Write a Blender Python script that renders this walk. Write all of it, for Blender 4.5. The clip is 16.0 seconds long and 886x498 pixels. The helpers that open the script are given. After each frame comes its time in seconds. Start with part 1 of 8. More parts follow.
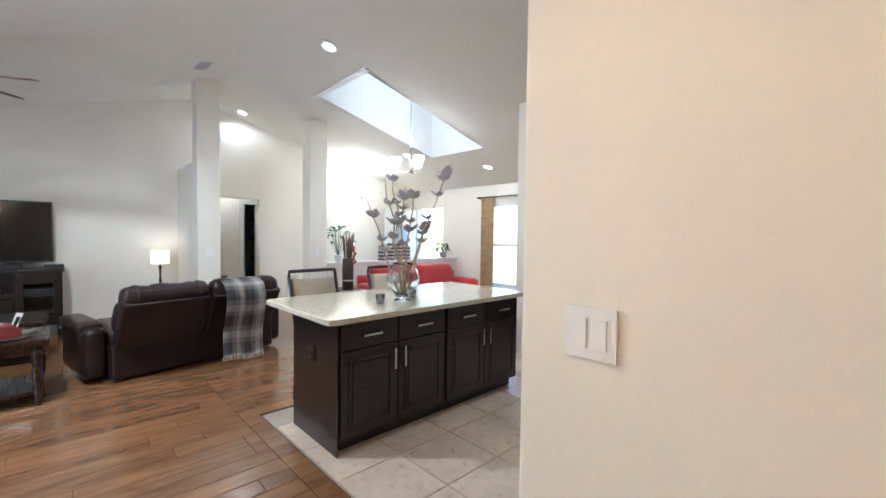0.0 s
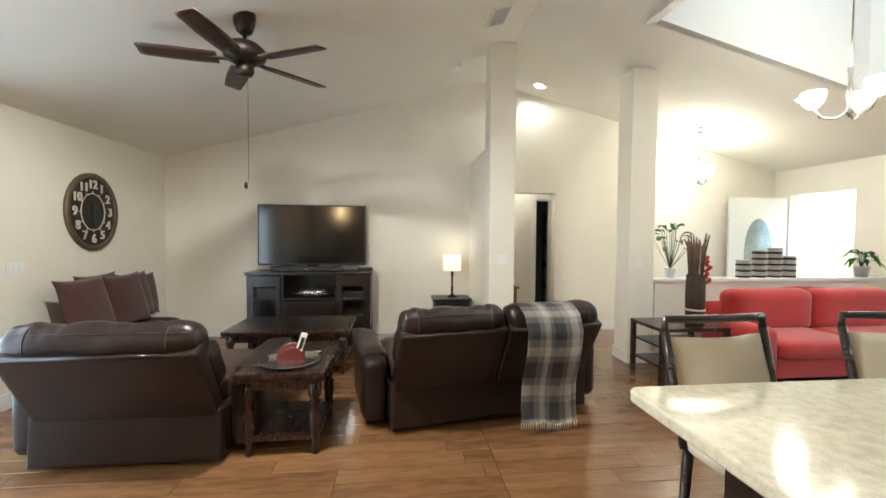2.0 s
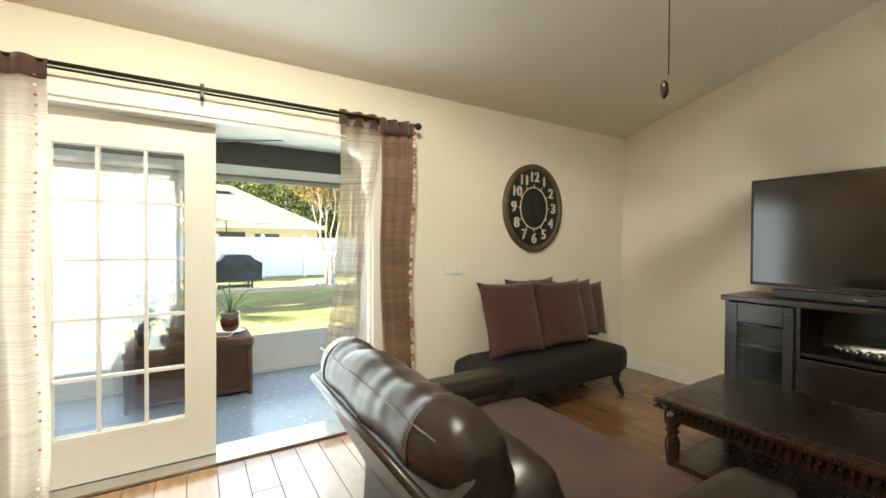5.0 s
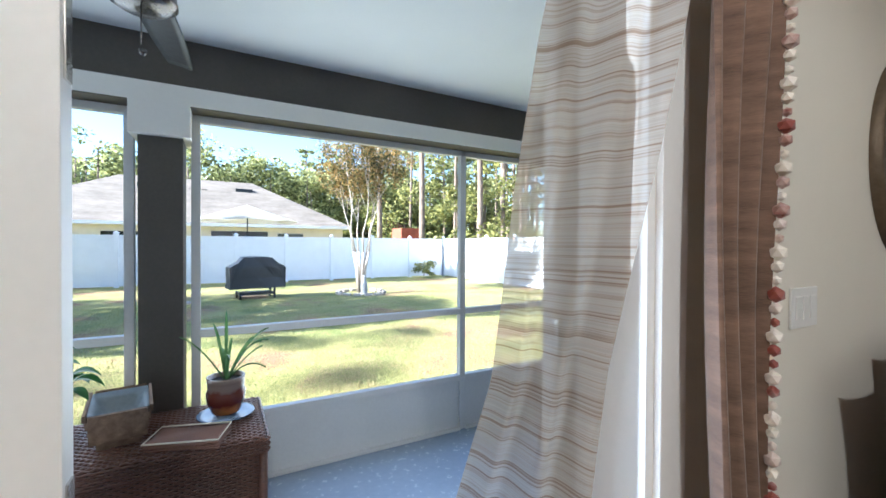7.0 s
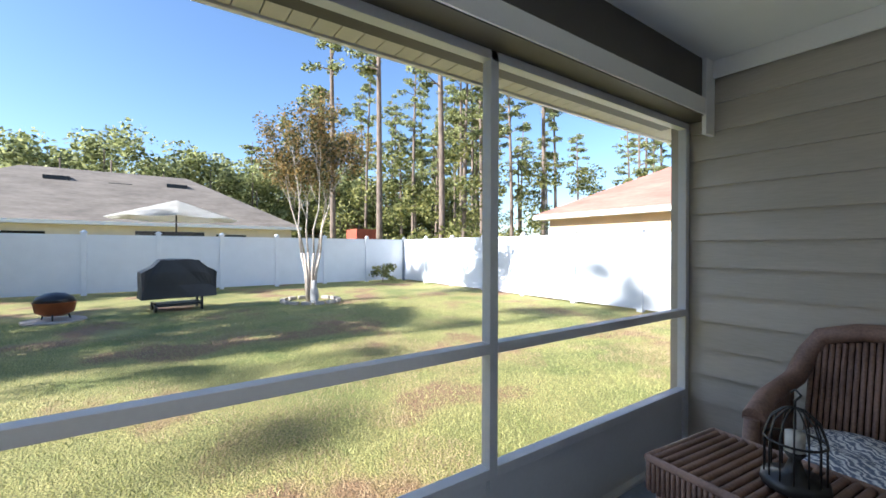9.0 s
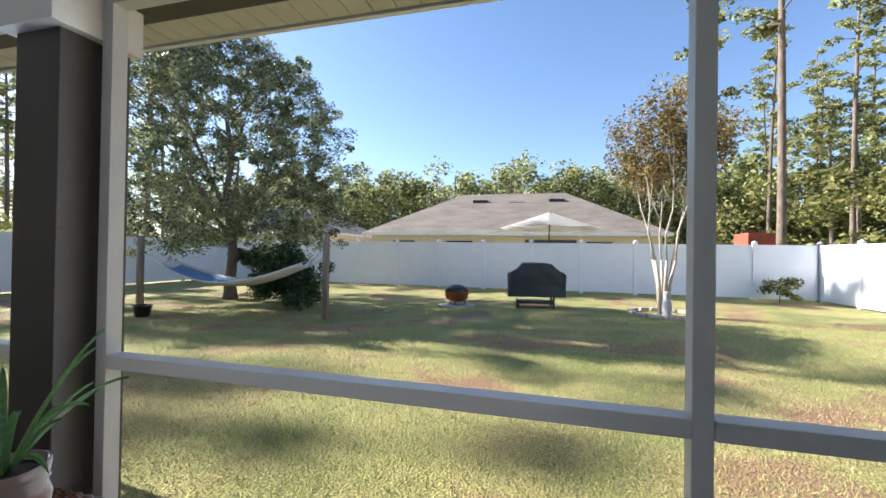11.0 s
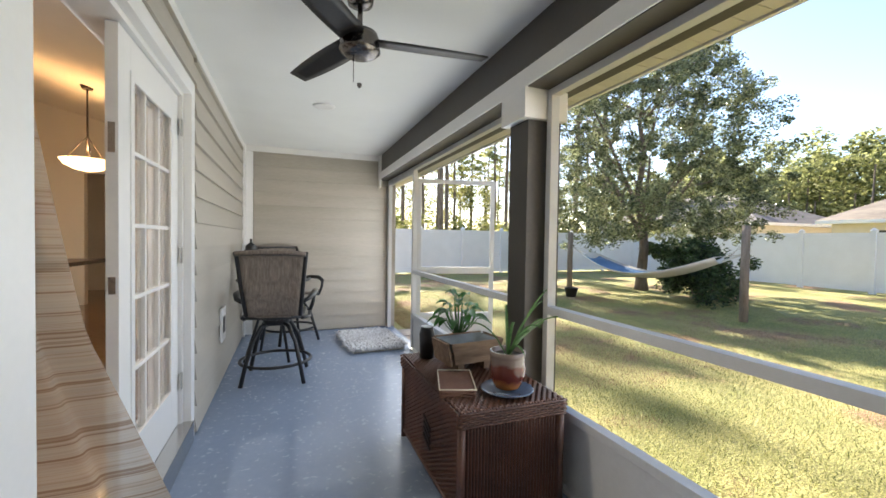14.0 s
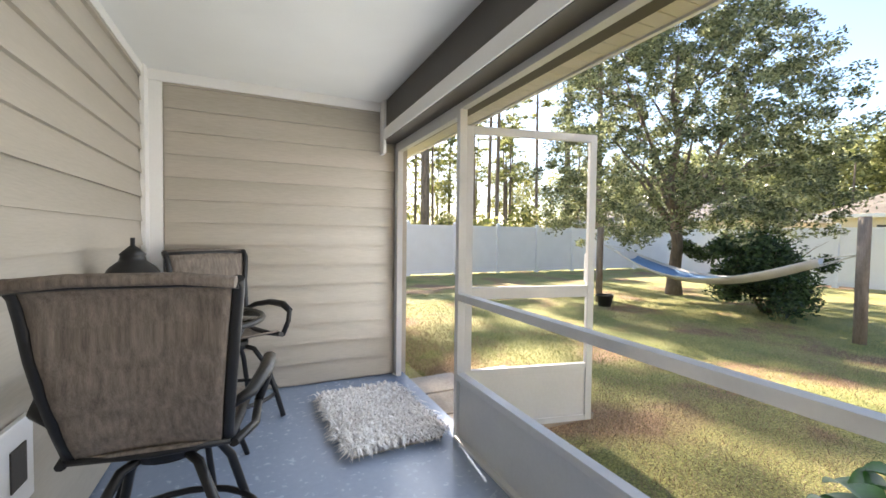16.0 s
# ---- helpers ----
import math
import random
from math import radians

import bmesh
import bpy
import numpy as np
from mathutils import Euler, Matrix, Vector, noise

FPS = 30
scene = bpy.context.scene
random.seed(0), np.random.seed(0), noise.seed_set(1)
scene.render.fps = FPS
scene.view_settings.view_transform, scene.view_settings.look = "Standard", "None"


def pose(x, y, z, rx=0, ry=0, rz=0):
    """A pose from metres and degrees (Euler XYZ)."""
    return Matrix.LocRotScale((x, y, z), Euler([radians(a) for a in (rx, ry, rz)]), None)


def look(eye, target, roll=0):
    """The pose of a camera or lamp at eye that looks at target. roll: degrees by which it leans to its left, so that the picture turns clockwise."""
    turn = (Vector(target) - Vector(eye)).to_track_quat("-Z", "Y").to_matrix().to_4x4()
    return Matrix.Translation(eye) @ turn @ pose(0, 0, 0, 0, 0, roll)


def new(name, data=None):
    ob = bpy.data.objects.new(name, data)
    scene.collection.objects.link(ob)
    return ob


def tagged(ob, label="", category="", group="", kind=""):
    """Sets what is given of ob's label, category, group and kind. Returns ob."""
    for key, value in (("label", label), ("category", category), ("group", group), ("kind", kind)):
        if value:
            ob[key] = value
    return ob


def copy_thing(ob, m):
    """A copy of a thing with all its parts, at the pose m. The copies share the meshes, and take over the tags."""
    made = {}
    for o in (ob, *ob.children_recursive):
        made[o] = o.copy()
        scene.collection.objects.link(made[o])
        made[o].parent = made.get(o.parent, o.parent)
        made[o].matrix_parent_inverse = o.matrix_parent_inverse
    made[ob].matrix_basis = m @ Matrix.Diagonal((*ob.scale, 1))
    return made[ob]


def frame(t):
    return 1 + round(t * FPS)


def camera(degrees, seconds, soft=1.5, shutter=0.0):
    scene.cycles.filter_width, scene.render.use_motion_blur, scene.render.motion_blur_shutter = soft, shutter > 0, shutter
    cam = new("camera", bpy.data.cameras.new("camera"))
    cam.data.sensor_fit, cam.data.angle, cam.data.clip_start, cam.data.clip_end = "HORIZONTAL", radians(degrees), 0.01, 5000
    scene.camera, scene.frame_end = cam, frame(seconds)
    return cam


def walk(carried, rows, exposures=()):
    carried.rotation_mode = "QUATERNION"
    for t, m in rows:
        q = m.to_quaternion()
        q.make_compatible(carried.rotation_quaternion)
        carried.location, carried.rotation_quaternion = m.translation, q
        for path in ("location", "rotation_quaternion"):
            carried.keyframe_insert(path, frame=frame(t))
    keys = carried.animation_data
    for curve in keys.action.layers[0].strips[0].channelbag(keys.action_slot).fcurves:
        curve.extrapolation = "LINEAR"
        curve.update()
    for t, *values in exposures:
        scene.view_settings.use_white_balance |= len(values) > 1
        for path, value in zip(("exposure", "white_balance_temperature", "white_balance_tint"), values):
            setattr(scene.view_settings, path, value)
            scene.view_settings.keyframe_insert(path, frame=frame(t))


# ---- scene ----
cam = camera(94.9, 16.0, soft=1.6)
PATH = [
    (0, (-0.027, 0.606, 1.46), (1.346, 2.059, 1.392), 0.7),
    (0.5, (0.097, 1.016, 1.453), (1.128, 2.729, 1.383), 0.6),
    (1, (0.128, 1.537, 1.481), (0.843, 3.403, 1.402), 0.7),
    (1.5, (0.289, 2.075, 1.462), (0.726, 4.026, 1.391), 0.5),
    (2, (0.379, 2.623, 1.455), (0.594, 4.61, 1.384), 0.4),
    (2.5, (0.393, 3.121, 1.469), (0.372, 5.12, 1.394), 0.2),
    (3, (0.485, 3.619, 1.417), (0.097, 5.58, 1.36), 0.1),
    (3.5, (0.556, 4.026, 1.402), (-0.283, 5.841, 1.359), 0.1),
    (4, (0.493, 4.261, 1.376), (-0.731, 5.843, 1.347), 0.2),
    (4.5, (0.329, 4.436, 1.338), (-1.193, 5.733, 1.315), 0.2),
    (5, (-0.038, 4.576, 1.331), (-1.743, 5.622, 1.306), 0.3),
    (5.2, (-0.227, 4.629, 1.329), (-1.976, 5.598, 1.301), 0.4),
    (7.3, (-2.565, 4.928, 1.315), (-4.318, 5.89, 1.293), 0.3),
    (8, (-3.099, 5.13, 1.249), (-4.717, 6.306, 1.249), -0.1),
    (8.2, (-3.232, 5.169, 1.238), (-4.803, 6.406, 1.232), 0.2),
    (10.3, (-4.078, 5.875, 1.205), (-6.046, 6.23, 1.217), 0.5),
    (11, (-3.956, 6.2, 1.185), (-5.886, 5.676, 1.201), 0.9),
    (11.5, (-3.804, 6.418, 1.197), (-5.507, 5.369, 1.199), 0.6),
    (12, (-3.67, 6.616, 1.207), (-5.086, 5.204, 1.198), 0.7),
    (12.5, (-3.628, 6.784, 1.208), (-4.756, 5.133, 1.192), 0.7),
    (13, (-3.611, 6.853, 1.219), (-4.515, 5.07, 1.193), 0.7),
    (13.5, (-3.6, 6.854, 1.213), (-4.369, 5.008, 1.179), 0.7),
    (14, (-3.613, 6.69, 1.192), (-4.318, 4.819, 1.145), 0.9),
    (14.5, (-3.599, 6.267, 1.187), (-4.287, 4.39, 1.129), 1.0),
    (15, (-3.644, 5.713, 1.202), (-4.332, 3.836, 1.138), 0.9),
    (16, (-3.799, 4.398, 1.195), (-4.628, 2.58, 1.131), 0.7),
]
EXPOSURES = [
    (0.0, 3.3, 4750, 6), (0.5, 3.45, 5200, 4), (1.0, 3.42, 5450, 2), (2.0, 3.35, 5500, 2), (3.5, 3.5, 5350, 3), (4.2, 3.45, 5800, 1), (5.2, 3.2, 6500, -2),
    (6.3, 2.9, 5700, 4), (7.3, 2.6, 5150, 9), (8.2, 2.15, 5300, 11), (10.3, 1.4, 5700, 12), (11.0, 1.65, 5800, 13),
    (12.0, 1.95, 6000, 13), (13.0, 2.2, 6200, 12), (16.0, 2.5, 6600, 14),
]
walk(cam, [(t, look(eye, target, roll)) for t, eye, target, roll in PATH], EXPOSURES)

# ---- daylight ----
SUN_EL, SUN_TO = 31.0, Vector((-0.10, -1.0, 0)).normalized()
world = bpy.data.worlds.new("world")
scene.world = world
world.use_nodes = True
wn = world.node_tree
sky = wn.nodes.new("ShaderNodeTexSky")
sky.sky_type, sky.sun_disc = "NISHITA", False
sky.sun_elevation = radians(SUN_EL)
sky.sun_rotation = math.atan2(SUN_TO.x, SUN_TO.y)
sky.air_density, sky.dust_density, sky.ozone_density = 1.0, 0.6, 1.5
wn.links.new(sky.outputs[0], wn.nodes["Background"].inputs[0])
wn.nodes["Background"].inputs[1].default_value = 0.075
sun = new("sun", bpy.data.lights.new("sun", "SUN"))
sun.data.energy, sun.data.angle, sun.data.color = 4.8, radians(0.6), (1.0, 0.9, 0.76)
sun.matrix_world = look((0, 0, 30), Vector((0, 0, 30)) - (SUN_TO * math.cos(radians(SUN_EL)) + Vector((0, 0, math.sin(radians(SUN_EL))))))

WARM = (1.0, 0.88, 0.71)
SKYLIGHT = (0.90, 0.96, 1.0)


def opening_lamp(name, at, to, w, h, watts, colour=SKYLIGHT):
    """Sky light entering through an opening w wide and h high."""
    lamp = new(name, bpy.data.lights.new(name, "AREA"))
    lamp.data.shape, lamp.data.size, lamp.data.size_y = "RECTANGLE", w, h
    lamp.data.energy, lamp.data.color = watts, colour
    lamp.matrix_world = look(at, to)
    return lamp


for y0, y1, w in ((0.85, 1.97, 2.2), (2.08, 4.40, 4.2), (4.76, 6.48, 2.6), (6.58, 8.2, 0.5)):
    opening_lamp("screen_daylight", (-4.93, (y0 + y1) / 2, 1.10), (0, (y0 + y1) / 2, 1.10), y1 - y0, 1.6, w)
opening_lamp("door_daylight", (-2.84, 4.72, 1.04), (0, 4.72, 1.04), 1.85, 1.9, 5.0, (0.92, 0.97, 1.0))
opening_lamp("skylight_daylight", (3.855, 5.575, 4.88), (3.855, 5.58, 0), 0.68, 0.48, 0.8)


def point_lamp(name, at, watts, radius=0.06, colour=WARM):
    lamp = new(name, bpy.data.lights.new(name, "POINT"))
    lamp.data.energy, lamp.data.shadow_soft_size, lamp.data.color = watts, radius, colour
    lamp.location = at
    return lamp


def spot_lamp(name, at, watts, angle=130, colour=WARM):
    lamp = new(name, bpy.data.lights.new(name, "SPOT"))
    lamp.data.energy, lamp.data.spot_size, lamp.data.spot_blend, lamp.data.color = watts, radians(angle), 0.35, colour
    lamp.data.shadow_soft_size = 0.07
    lamp.location = at
    return lamp


# ---- materials ----
def mat(name, c, rough=0.5, metal=0.0, c2=None, scale=2.5, fine=55.0, var=0.14, bump=0.08, stretch=(1, 1, 1), rand=0.0,
        coat=0.0, emit=None, power=0.0, alpha=1.0, trans=0.0, sheen=0.0, island=0.0, wave=None):
    m = bpy.data.materials.new(name)
    m.use_nodes = True
    nt = m.node_tree
    b = nt.nodes["Principled BSDF"]
    add = nt.nodes.new
    tc, mp = add("ShaderNodeTexCoord"), add("ShaderNodeMapping")
    mp.inputs["Scale"].default_value = stretch
    nt.links.new(tc.outputs["Object"], mp.inputs["Vector"])
    src = mp.outputs["Vector"]
    if rand:
        info, shift = add("ShaderNodeObjectInfo"), add("ShaderNodeVectorMath")
        shift.operation = "MULTIPLY_ADD"
        comb = add("ShaderNodeCombineXYZ")
        for k in range(3):
            nt.links.new(info.outputs["Random"], comb.inputs[k])
        shift.inputs[1].default_value = (37, 53, 71)
        nt.links.new(comb.outputs[0], shift.inputs[0])
        nt.links.new(src, shift.inputs[2])
        src = shift.outputs[0]
    big, small = add("ShaderNodeTexNoise"), add("ShaderNodeTexNoise")
    for n, s, d in ((big, scale, 3), (small, fine, 4)):
        n.inputs["Scale"].default_value, n.inputs["Detail"].default_value = s, d
        nt.links.new(src, n.inputs["Vector"])
    blend = add("ShaderNodeMix")
    blend.data_type = "FLOAT"
    blend.inputs[0].default_value = 0.4
    nt.links.new(big.outputs[0], blend.inputs[2])
    nt.links.new(small.outputs[0], blend.inputs[3])
    fac = blend.outputs[0]
    if wave:
        wv = add("ShaderNodeTexWave")
        wv.inputs["Scale"].default_value, wv.inputs["Distortion"].default_value = wave[0], wave[1]
        wv.inputs["Detail"].default_value, wv.inputs["Detail Scale"].default_value = 3, 1.5
        wv.bands_direction = wave[2]
        nt.links.new(src, wv.inputs["Vector"])
        w2 = add("ShaderNodeMix")
        w2.data_type = "FLOAT"
        w2.inputs[0].default_value = wave[3]
        nt.links.new(fac, w2.inputs[2])
        nt.links.new(wv.outputs[1], w2.inputs[3])
        fac = w2.outputs[0]
    if rand or island:
        extra = add("ShaderNodeMath")
        extra.operation = "MULTIPLY_ADD"
        if rand:
            nt.links.new(info.outputs["Random"], extra.inputs[0])
        else:
            geo = add("ShaderNodeNewGeometry")
            nt.links.new(geo.outputs["Random Per Island"], extra.inputs[0])
        extra.inputs[1].default_value = rand or island
        sub = add("ShaderNodeMath")
        sub.operation = "SUBTRACT"
        nt.links.new(fac, sub.inputs[0])
        sub.inputs[1].default_value = (rand or island) / 2
        nt.links.new(sub.outputs[0], extra.inputs[2])
        fac = extra.outputs[0]
    ramp = add("ShaderNodeValToRGB")
    dark = [v * (1 - 1.6 * var) for v in c]
    light = [min(1, v * (1 + 1.6 * var)) for v in (c2 or c)]
    ramp.color_ramp.elements[0].position, ramp.color_ramp.elements[1].position = 0.3, 0.7
    ramp.color_ramp.elements[0].color, ramp.color_ramp.elements[1].color = (*dark, 1), (*light, 1)
    nt.links.new(fac, ramp.inputs[0])
    nt.links.new(ramp.outputs[0], b.inputs["Base Color"])
    b.inputs["Metallic"].default_value = metal
    rr = add("ShaderNodeMapRange")
    rr.inputs[3].default_value, rr.inputs[4].default_value = max(0.02, rough - 0.08), min(1, rough + 0.08)
    nt.links.new(small.outputs[0], rr.inputs[0])
    nt.links.new(rr.outputs[0], b.inputs["Roughness"])
    if bump:
        bp = add("ShaderNodeBump")
        bp.inputs["Strength"].default_value, bp.inputs["Distance"].default_value = bump, 0.01
        nt.links.new(fac if wave else small.outputs[0], bp.inputs["Height"])
        nt.links.new(bp.outputs[0], b.inputs["Normal"])
    b.inputs["Coat Weight"].default_value = coat
    b.inputs["Coat Roughness"].default_value = 0.12
    b.inputs["Alpha"].default_value = alpha
    b.inputs["Transmission Weight"].default_value = trans
    b.inputs["Sheen Weight"].default_value = sheen
    if emit:
        b.inputs["Emission Color"].default_value = (*emit, 1)
        b.inputs["Emission Strength"].default_value = power
    return m


M = {}
M["wall"] = mat("wall_paint", (0.78, 0.735, 0.65), 0.75, var=0.02, fine=220, bump=0.06)
M["ceil"] = mat("ceiling_paint", (0.82, 0.79, 0.73), 0.85, var=0.02, fine=160, bump=0.12)
M["white"] = mat("white_trim_paint", (0.80, 0.79, 0.77), 0.4, var=0.02, bump=0.02)
M["plank"] = mat("hardwood_plank", (0.14, 0.066, 0.028), 0.22, c2=(0.25, 0.128, 0.056), scale=2.0, fine=6, var=0.05, stretch=(1.2, 5, 5), rand=0.22, bump=0.02, coat=0.4)
M["tile"] = mat("floor_tile", (0.50, 0.40, 0.31), 0.3, c2=(0.66, 0.56, 0.45), scale=3, fine=18, var=0.03, rand=0.06, bump=0.02)
M["grout"] = mat("grout", (0.36, 0.30, 0.24), 0.8)
M["darkgap"] = mat("floor_gap", (0.06, 0.032, 0.016), 0.8)
M["espresso"] = mat("espresso_wood", (0.011, 0.0065, 0.005), 0.3, c2=(0.016, 0.0095, 0.0075), scale=2, fine=12, stretch=(1, 1, 8), var=0.04, bump=0.006, coat=0.2)
M["cherry"] = mat("dark_cherry_wood", (0.016, 0.0065, 0.0045), 0.28, c2=(0.026, 0.010, 0.0065), scale=3, fine=16, stretch=(8, 1, 1), var=0.05, bump=0.006, coat=0.3)
M["black"] = mat("black_paint", (0.012, 0.011, 0.011), 0.4, var=0.2)
M["granite"] = mat("pale_granite", (0.50, 0.46, 0.36), 0.1, c2=(0.62, 0.58, 0.47), scale=30, fine=160, var=0.06, bump=0.01, coat=0.5)
M["leather"] = mat("brown_leather", (0.014, 0.0085, 0.0075), 0.33, c2=(0.026, 0.016, 0.0135), scale=4, fine=260, var=0.08, bump=0.02)
M["leather"].node_tree.nodes["Principled BSDF"].inputs["Specular IOR Level"].default_value = 0.32
M["seatfab"] = mat("mauve_brown_leather_seat", (0.045, 0.026, 0.025), 0.42, c2=(0.07, 0.04, 0.037), scale=4, fine=120, var=0.1, bump=0.2)
M["steel"] = mat("brushed_steel", (0.55, 0.54, 0.52), 0.3, 1.0, fine=180, stretch=(1, 1, 12), var=0.06)
M["chrome"] = mat("satin_nickel", (0.62, 0.60, 0.57), 0.22, 1.0, var=0.05)
M["bronze"] = mat("oil_rubbed_bronze", (0.025, 0.018, 0.014), 0.38, 0.6, var=0.2)
M["gunmetal"] = mat("gunmetal", (0.16, 0.145, 0.135), 0.25, 1.0, var=0.1)
M["screen"] = mat("dark_tv_glass", (0.006, 0.006, 0.007), 0.12, var=0.1, bump=0.0, coat=0.4)
M["red"] = mat("red_velvet", (0.38, 0.012, 0.010), 0.8, c2=(0.5, 0.022, 0.016), var=0.15, fine=240, bump=0.2, sheen=0.4)
M["cream"] = mat("cream_upholstery", (0.60, 0.55, 0.45), 0.7, var=0.05, fine=240, bump=0.15)
M["glass"] = mat("clear_glass", (0.95, 0.97, 0.96), 0.03, trans=1.0, var=0.0, bump=0.0)
M["pane"] = mat("window_pane", (0.95, 0.98, 0.98), 0.02, trans=1.0, alpha=0.25, var=0.0, bump=0.0)
M["siding"] = mat("taupe_siding", (0.41, 0.375, 0.31), 0.5, c2=(0.465, 0.425, 0.365), scale=1.5, fine=45, stretch=(0.3, 0.3, 3), var=0.05, rand=0.1, bump=0.12)
M["taupe"] = mat("dark_taupe_paint", (0.062, 0.055, 0.048), 0.55, c2=(0.08, 0.07, 0.06), var=0.06, bump=0.1)
M["porchceil"] = mat("porch_ceiling_paint", (0.80, 0.81, 0.80), 0.8, var=0.02, fine=120, bump=0.08)
M["porchfloor"] = mat("blue_grey_floor_paint", (0.27, 0.33, 0.44), 0.25, c2=(0.30, 0.36, 0.475), scale=0.7, fine=30, var=0.03, bump=0.01)
M["alu"] = mat("white_aluminium", (0.66, 0.67, 0.68), 0.42, var=0.04, bump=0.02)
M["soffit"] = mat("soffit_vinyl", (0.62, 0.59, 0.52), 0.55, var=0.04)
M["wicker"] = mat("brown_wicker", (0.055, 0.022, 0.013), 0.42, c2=(0.11, 0.046, 0.027), scale=6, fine=90, var=0.2, bump=0.3)
M["wicker2"] = mat("mauve_brown_wicker", (0.17, 0.10, 0.075), 0.5, c2=(0.27, 0.17, 0.13), scale=6, fine=90, var=0.18, bump=0.3)
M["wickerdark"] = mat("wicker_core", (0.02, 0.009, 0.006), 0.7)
M["iron"] = mat("black_powder_coat", (0.012, 0.012, 0.013), 0.38, var=0.15)
M["sling"] = mat("brown_sling_mesh", (0.12, 0.095, 0.075), 0.7, c2=(0.24, 0.20, 0.165), scale=5, fine=30, stretch=(14, 14, 0.8), var=0.12, bump=0.2)
M["terracotta"] = mat("terracotta", (0.36, 0.12, 0.05), 0.7, var=0.15)
M["leaf"] = mat("houseplant_leaf", (0.022, 0.085, 0.018), 0.35, c2=(0.05, 0.16, 0.03), var=0.15, island=0.3, bump=0.05)
M["leaflight"] = mat("strap_leaf", (0.05, 0.13, 0.035), 0.4, c2=(0.13, 0.22, 0.08), var=0.15, island=0.3, bump=0.05)
M["soil"] = mat("potting_soil", (0.02, 0.013, 0.009), 0.95, var=0.4, bump=0.6)
M["vinyl"] = mat("white_vinyl_fence", (0.74, 0.76, 0.79), 0.4, var=0.03, rand=0.02, bump=0.02)
M["bark"] = mat("bark", (0.10, 0.075, 0.055), 0.95, c2=(0.2, 0.155, 0.12), scale=6, fine=30, stretch=(1, 1, 0.25), var=0.25, bump=0.8)
M["palebark"] = mat("pale_smooth_bark", (0.30, 0.25, 0.20), 0.8, c2=(0.46, 0.40, 0.33), scale=5, fine=25, var=0.15, bump=0.3)
M["oakleaf"] = mat("oak_foliage", (0.10, 0.125, 0.055), 0.27, c2=(0.25, 0.27, 0.14), scale=1.2, var=0.2, island=0.6, bump=0)
M["pineleaf"] = mat("pine_foliage", (0.16, 0.19, 0.065), 0.6, c2=(0.34, 0.35, 0.145), scale=0.5, var=0.25, island=0.6, bump=0)
M["autumn"] = mat("autumn_foliage", (0.13, 0.16, 0.04), 0.6, c2=(0.27, 0.26, 0.085), scale=1.2, var=0.25, island=0.8, bump=0)
M["crapeleaf"] = mat("crape_myrtle_leaf", (0.09, 0.11, 0.045), 0.55, c2=(0.30, 0.20, 0.07), scale=1.0, var=0.2, island=0.7, bump=0)
M["bushleaf"] = mat("bush_foliage", (0.03, 0.055, 0.02), 0.45, c2=(0.075, 0.12, 0.045), scale=2, var=0.2, island=0.6, bump=0)


def leaf_light(m, amount):
    """Lets daylight shine through thin leaves."""
    nt = m.node_tree
    b, out = nt.nodes["Principled BSDF"], nt.nodes["Material Output"]
    tr, mx = nt.nodes.new("ShaderNodeBsdfTranslucent"), nt.nodes.new("ShaderNodeMixShader")
    nt.links.new(b.inputs["Base Color"].links[0].from_socket, tr.inputs[0])
    mx.inputs[0].default_value = amount
    nt.links.new(b.outputs[0], mx.inputs[1])
    nt.links.new(tr.outputs[0], mx.inputs[2])
    nt.links.new(mx.outputs[0], out.inputs[0])


for key in ("oakleaf", "pineleaf", "autumn", "crapeleaf", "bushleaf", "leaf", "leaflight"):
    leaf_light(M[key], 0.48)
M["weather"] = mat("weathered_post", (0.16, 0.125, 0.09), 0.9, c2=(0.24, 0.19, 0.145), scale=4, fine=30, stretch=(4, 4, 0.5), var=0.2, bump=0.5)
M["canvas"] = mat("off_white_canvas", (0.62, 0.60, 0.55), 0.85, var=0.05)
M["blackcover"] = mat("black_vinyl_cover", (0.014, 0.015, 0.017), 0.45, var=0.25, bump=0.3)
M["stucco"] = mat("cream_stucco", (0.62, 0.55, 0.42), 0.9, var=0.05, bump=0.3)
M["stucco2"] = mat("peach_stucco", (0.62, 0.46, 0.29), 0.9, var=0.05, bump=0.3)
M["shingle"] = mat("brown_roof_shingle", (0.14, 0.118, 0.095), 0.9, c2=(0.20, 0.172, 0.14), scale=0.6, fine=3, stretch=(1, 1, 6), var=0.12, bump=0.3)
M["shingle2"] = mat("red_roof_shingle", (0.28, 0.13, 0.095), 0.9, c2=(0.38, 0.19, 0.14), scale=0.6, fine=3, stretch=(1, 1, 6), var=0.1, bump=0.3)
M["shingle3"] = mat("grey_roof_shingle", (0.11, 0.10, 0.095), 0.9, c2=(0.18, 0.16, 0.15), scale=0.6, fine=3, stretch=(1, 1, 6), var=0.12, bump=0.3)
M["concrete"] = mat("concrete_paver", (0.30, 0.26, 0.22), 0.9, c2=(0.42, 0.37, 0.31), var=0.15, rand=0.2, bump=0.3)
M["lampglow"] = mat("lit_lamp_glass", (0.9, 0.85, 0.75), 0.4, var=0, bump=0, emit=(1, 0.84, 0.6), power=0.8)
M["shade"] = mat("lit_linen_shade", (0.8, 0.7, 0.55), 0.9, var=0.05, fine=200, emit=(1, 0.78, 0.5), power=0.09)
M["amberglow"] = mat("amber_glass_bowl", (0.9, 0.7, 0.4), 0.4, var=0, bump=0, emit=(1, 0.62, 0.25), power=1.1)


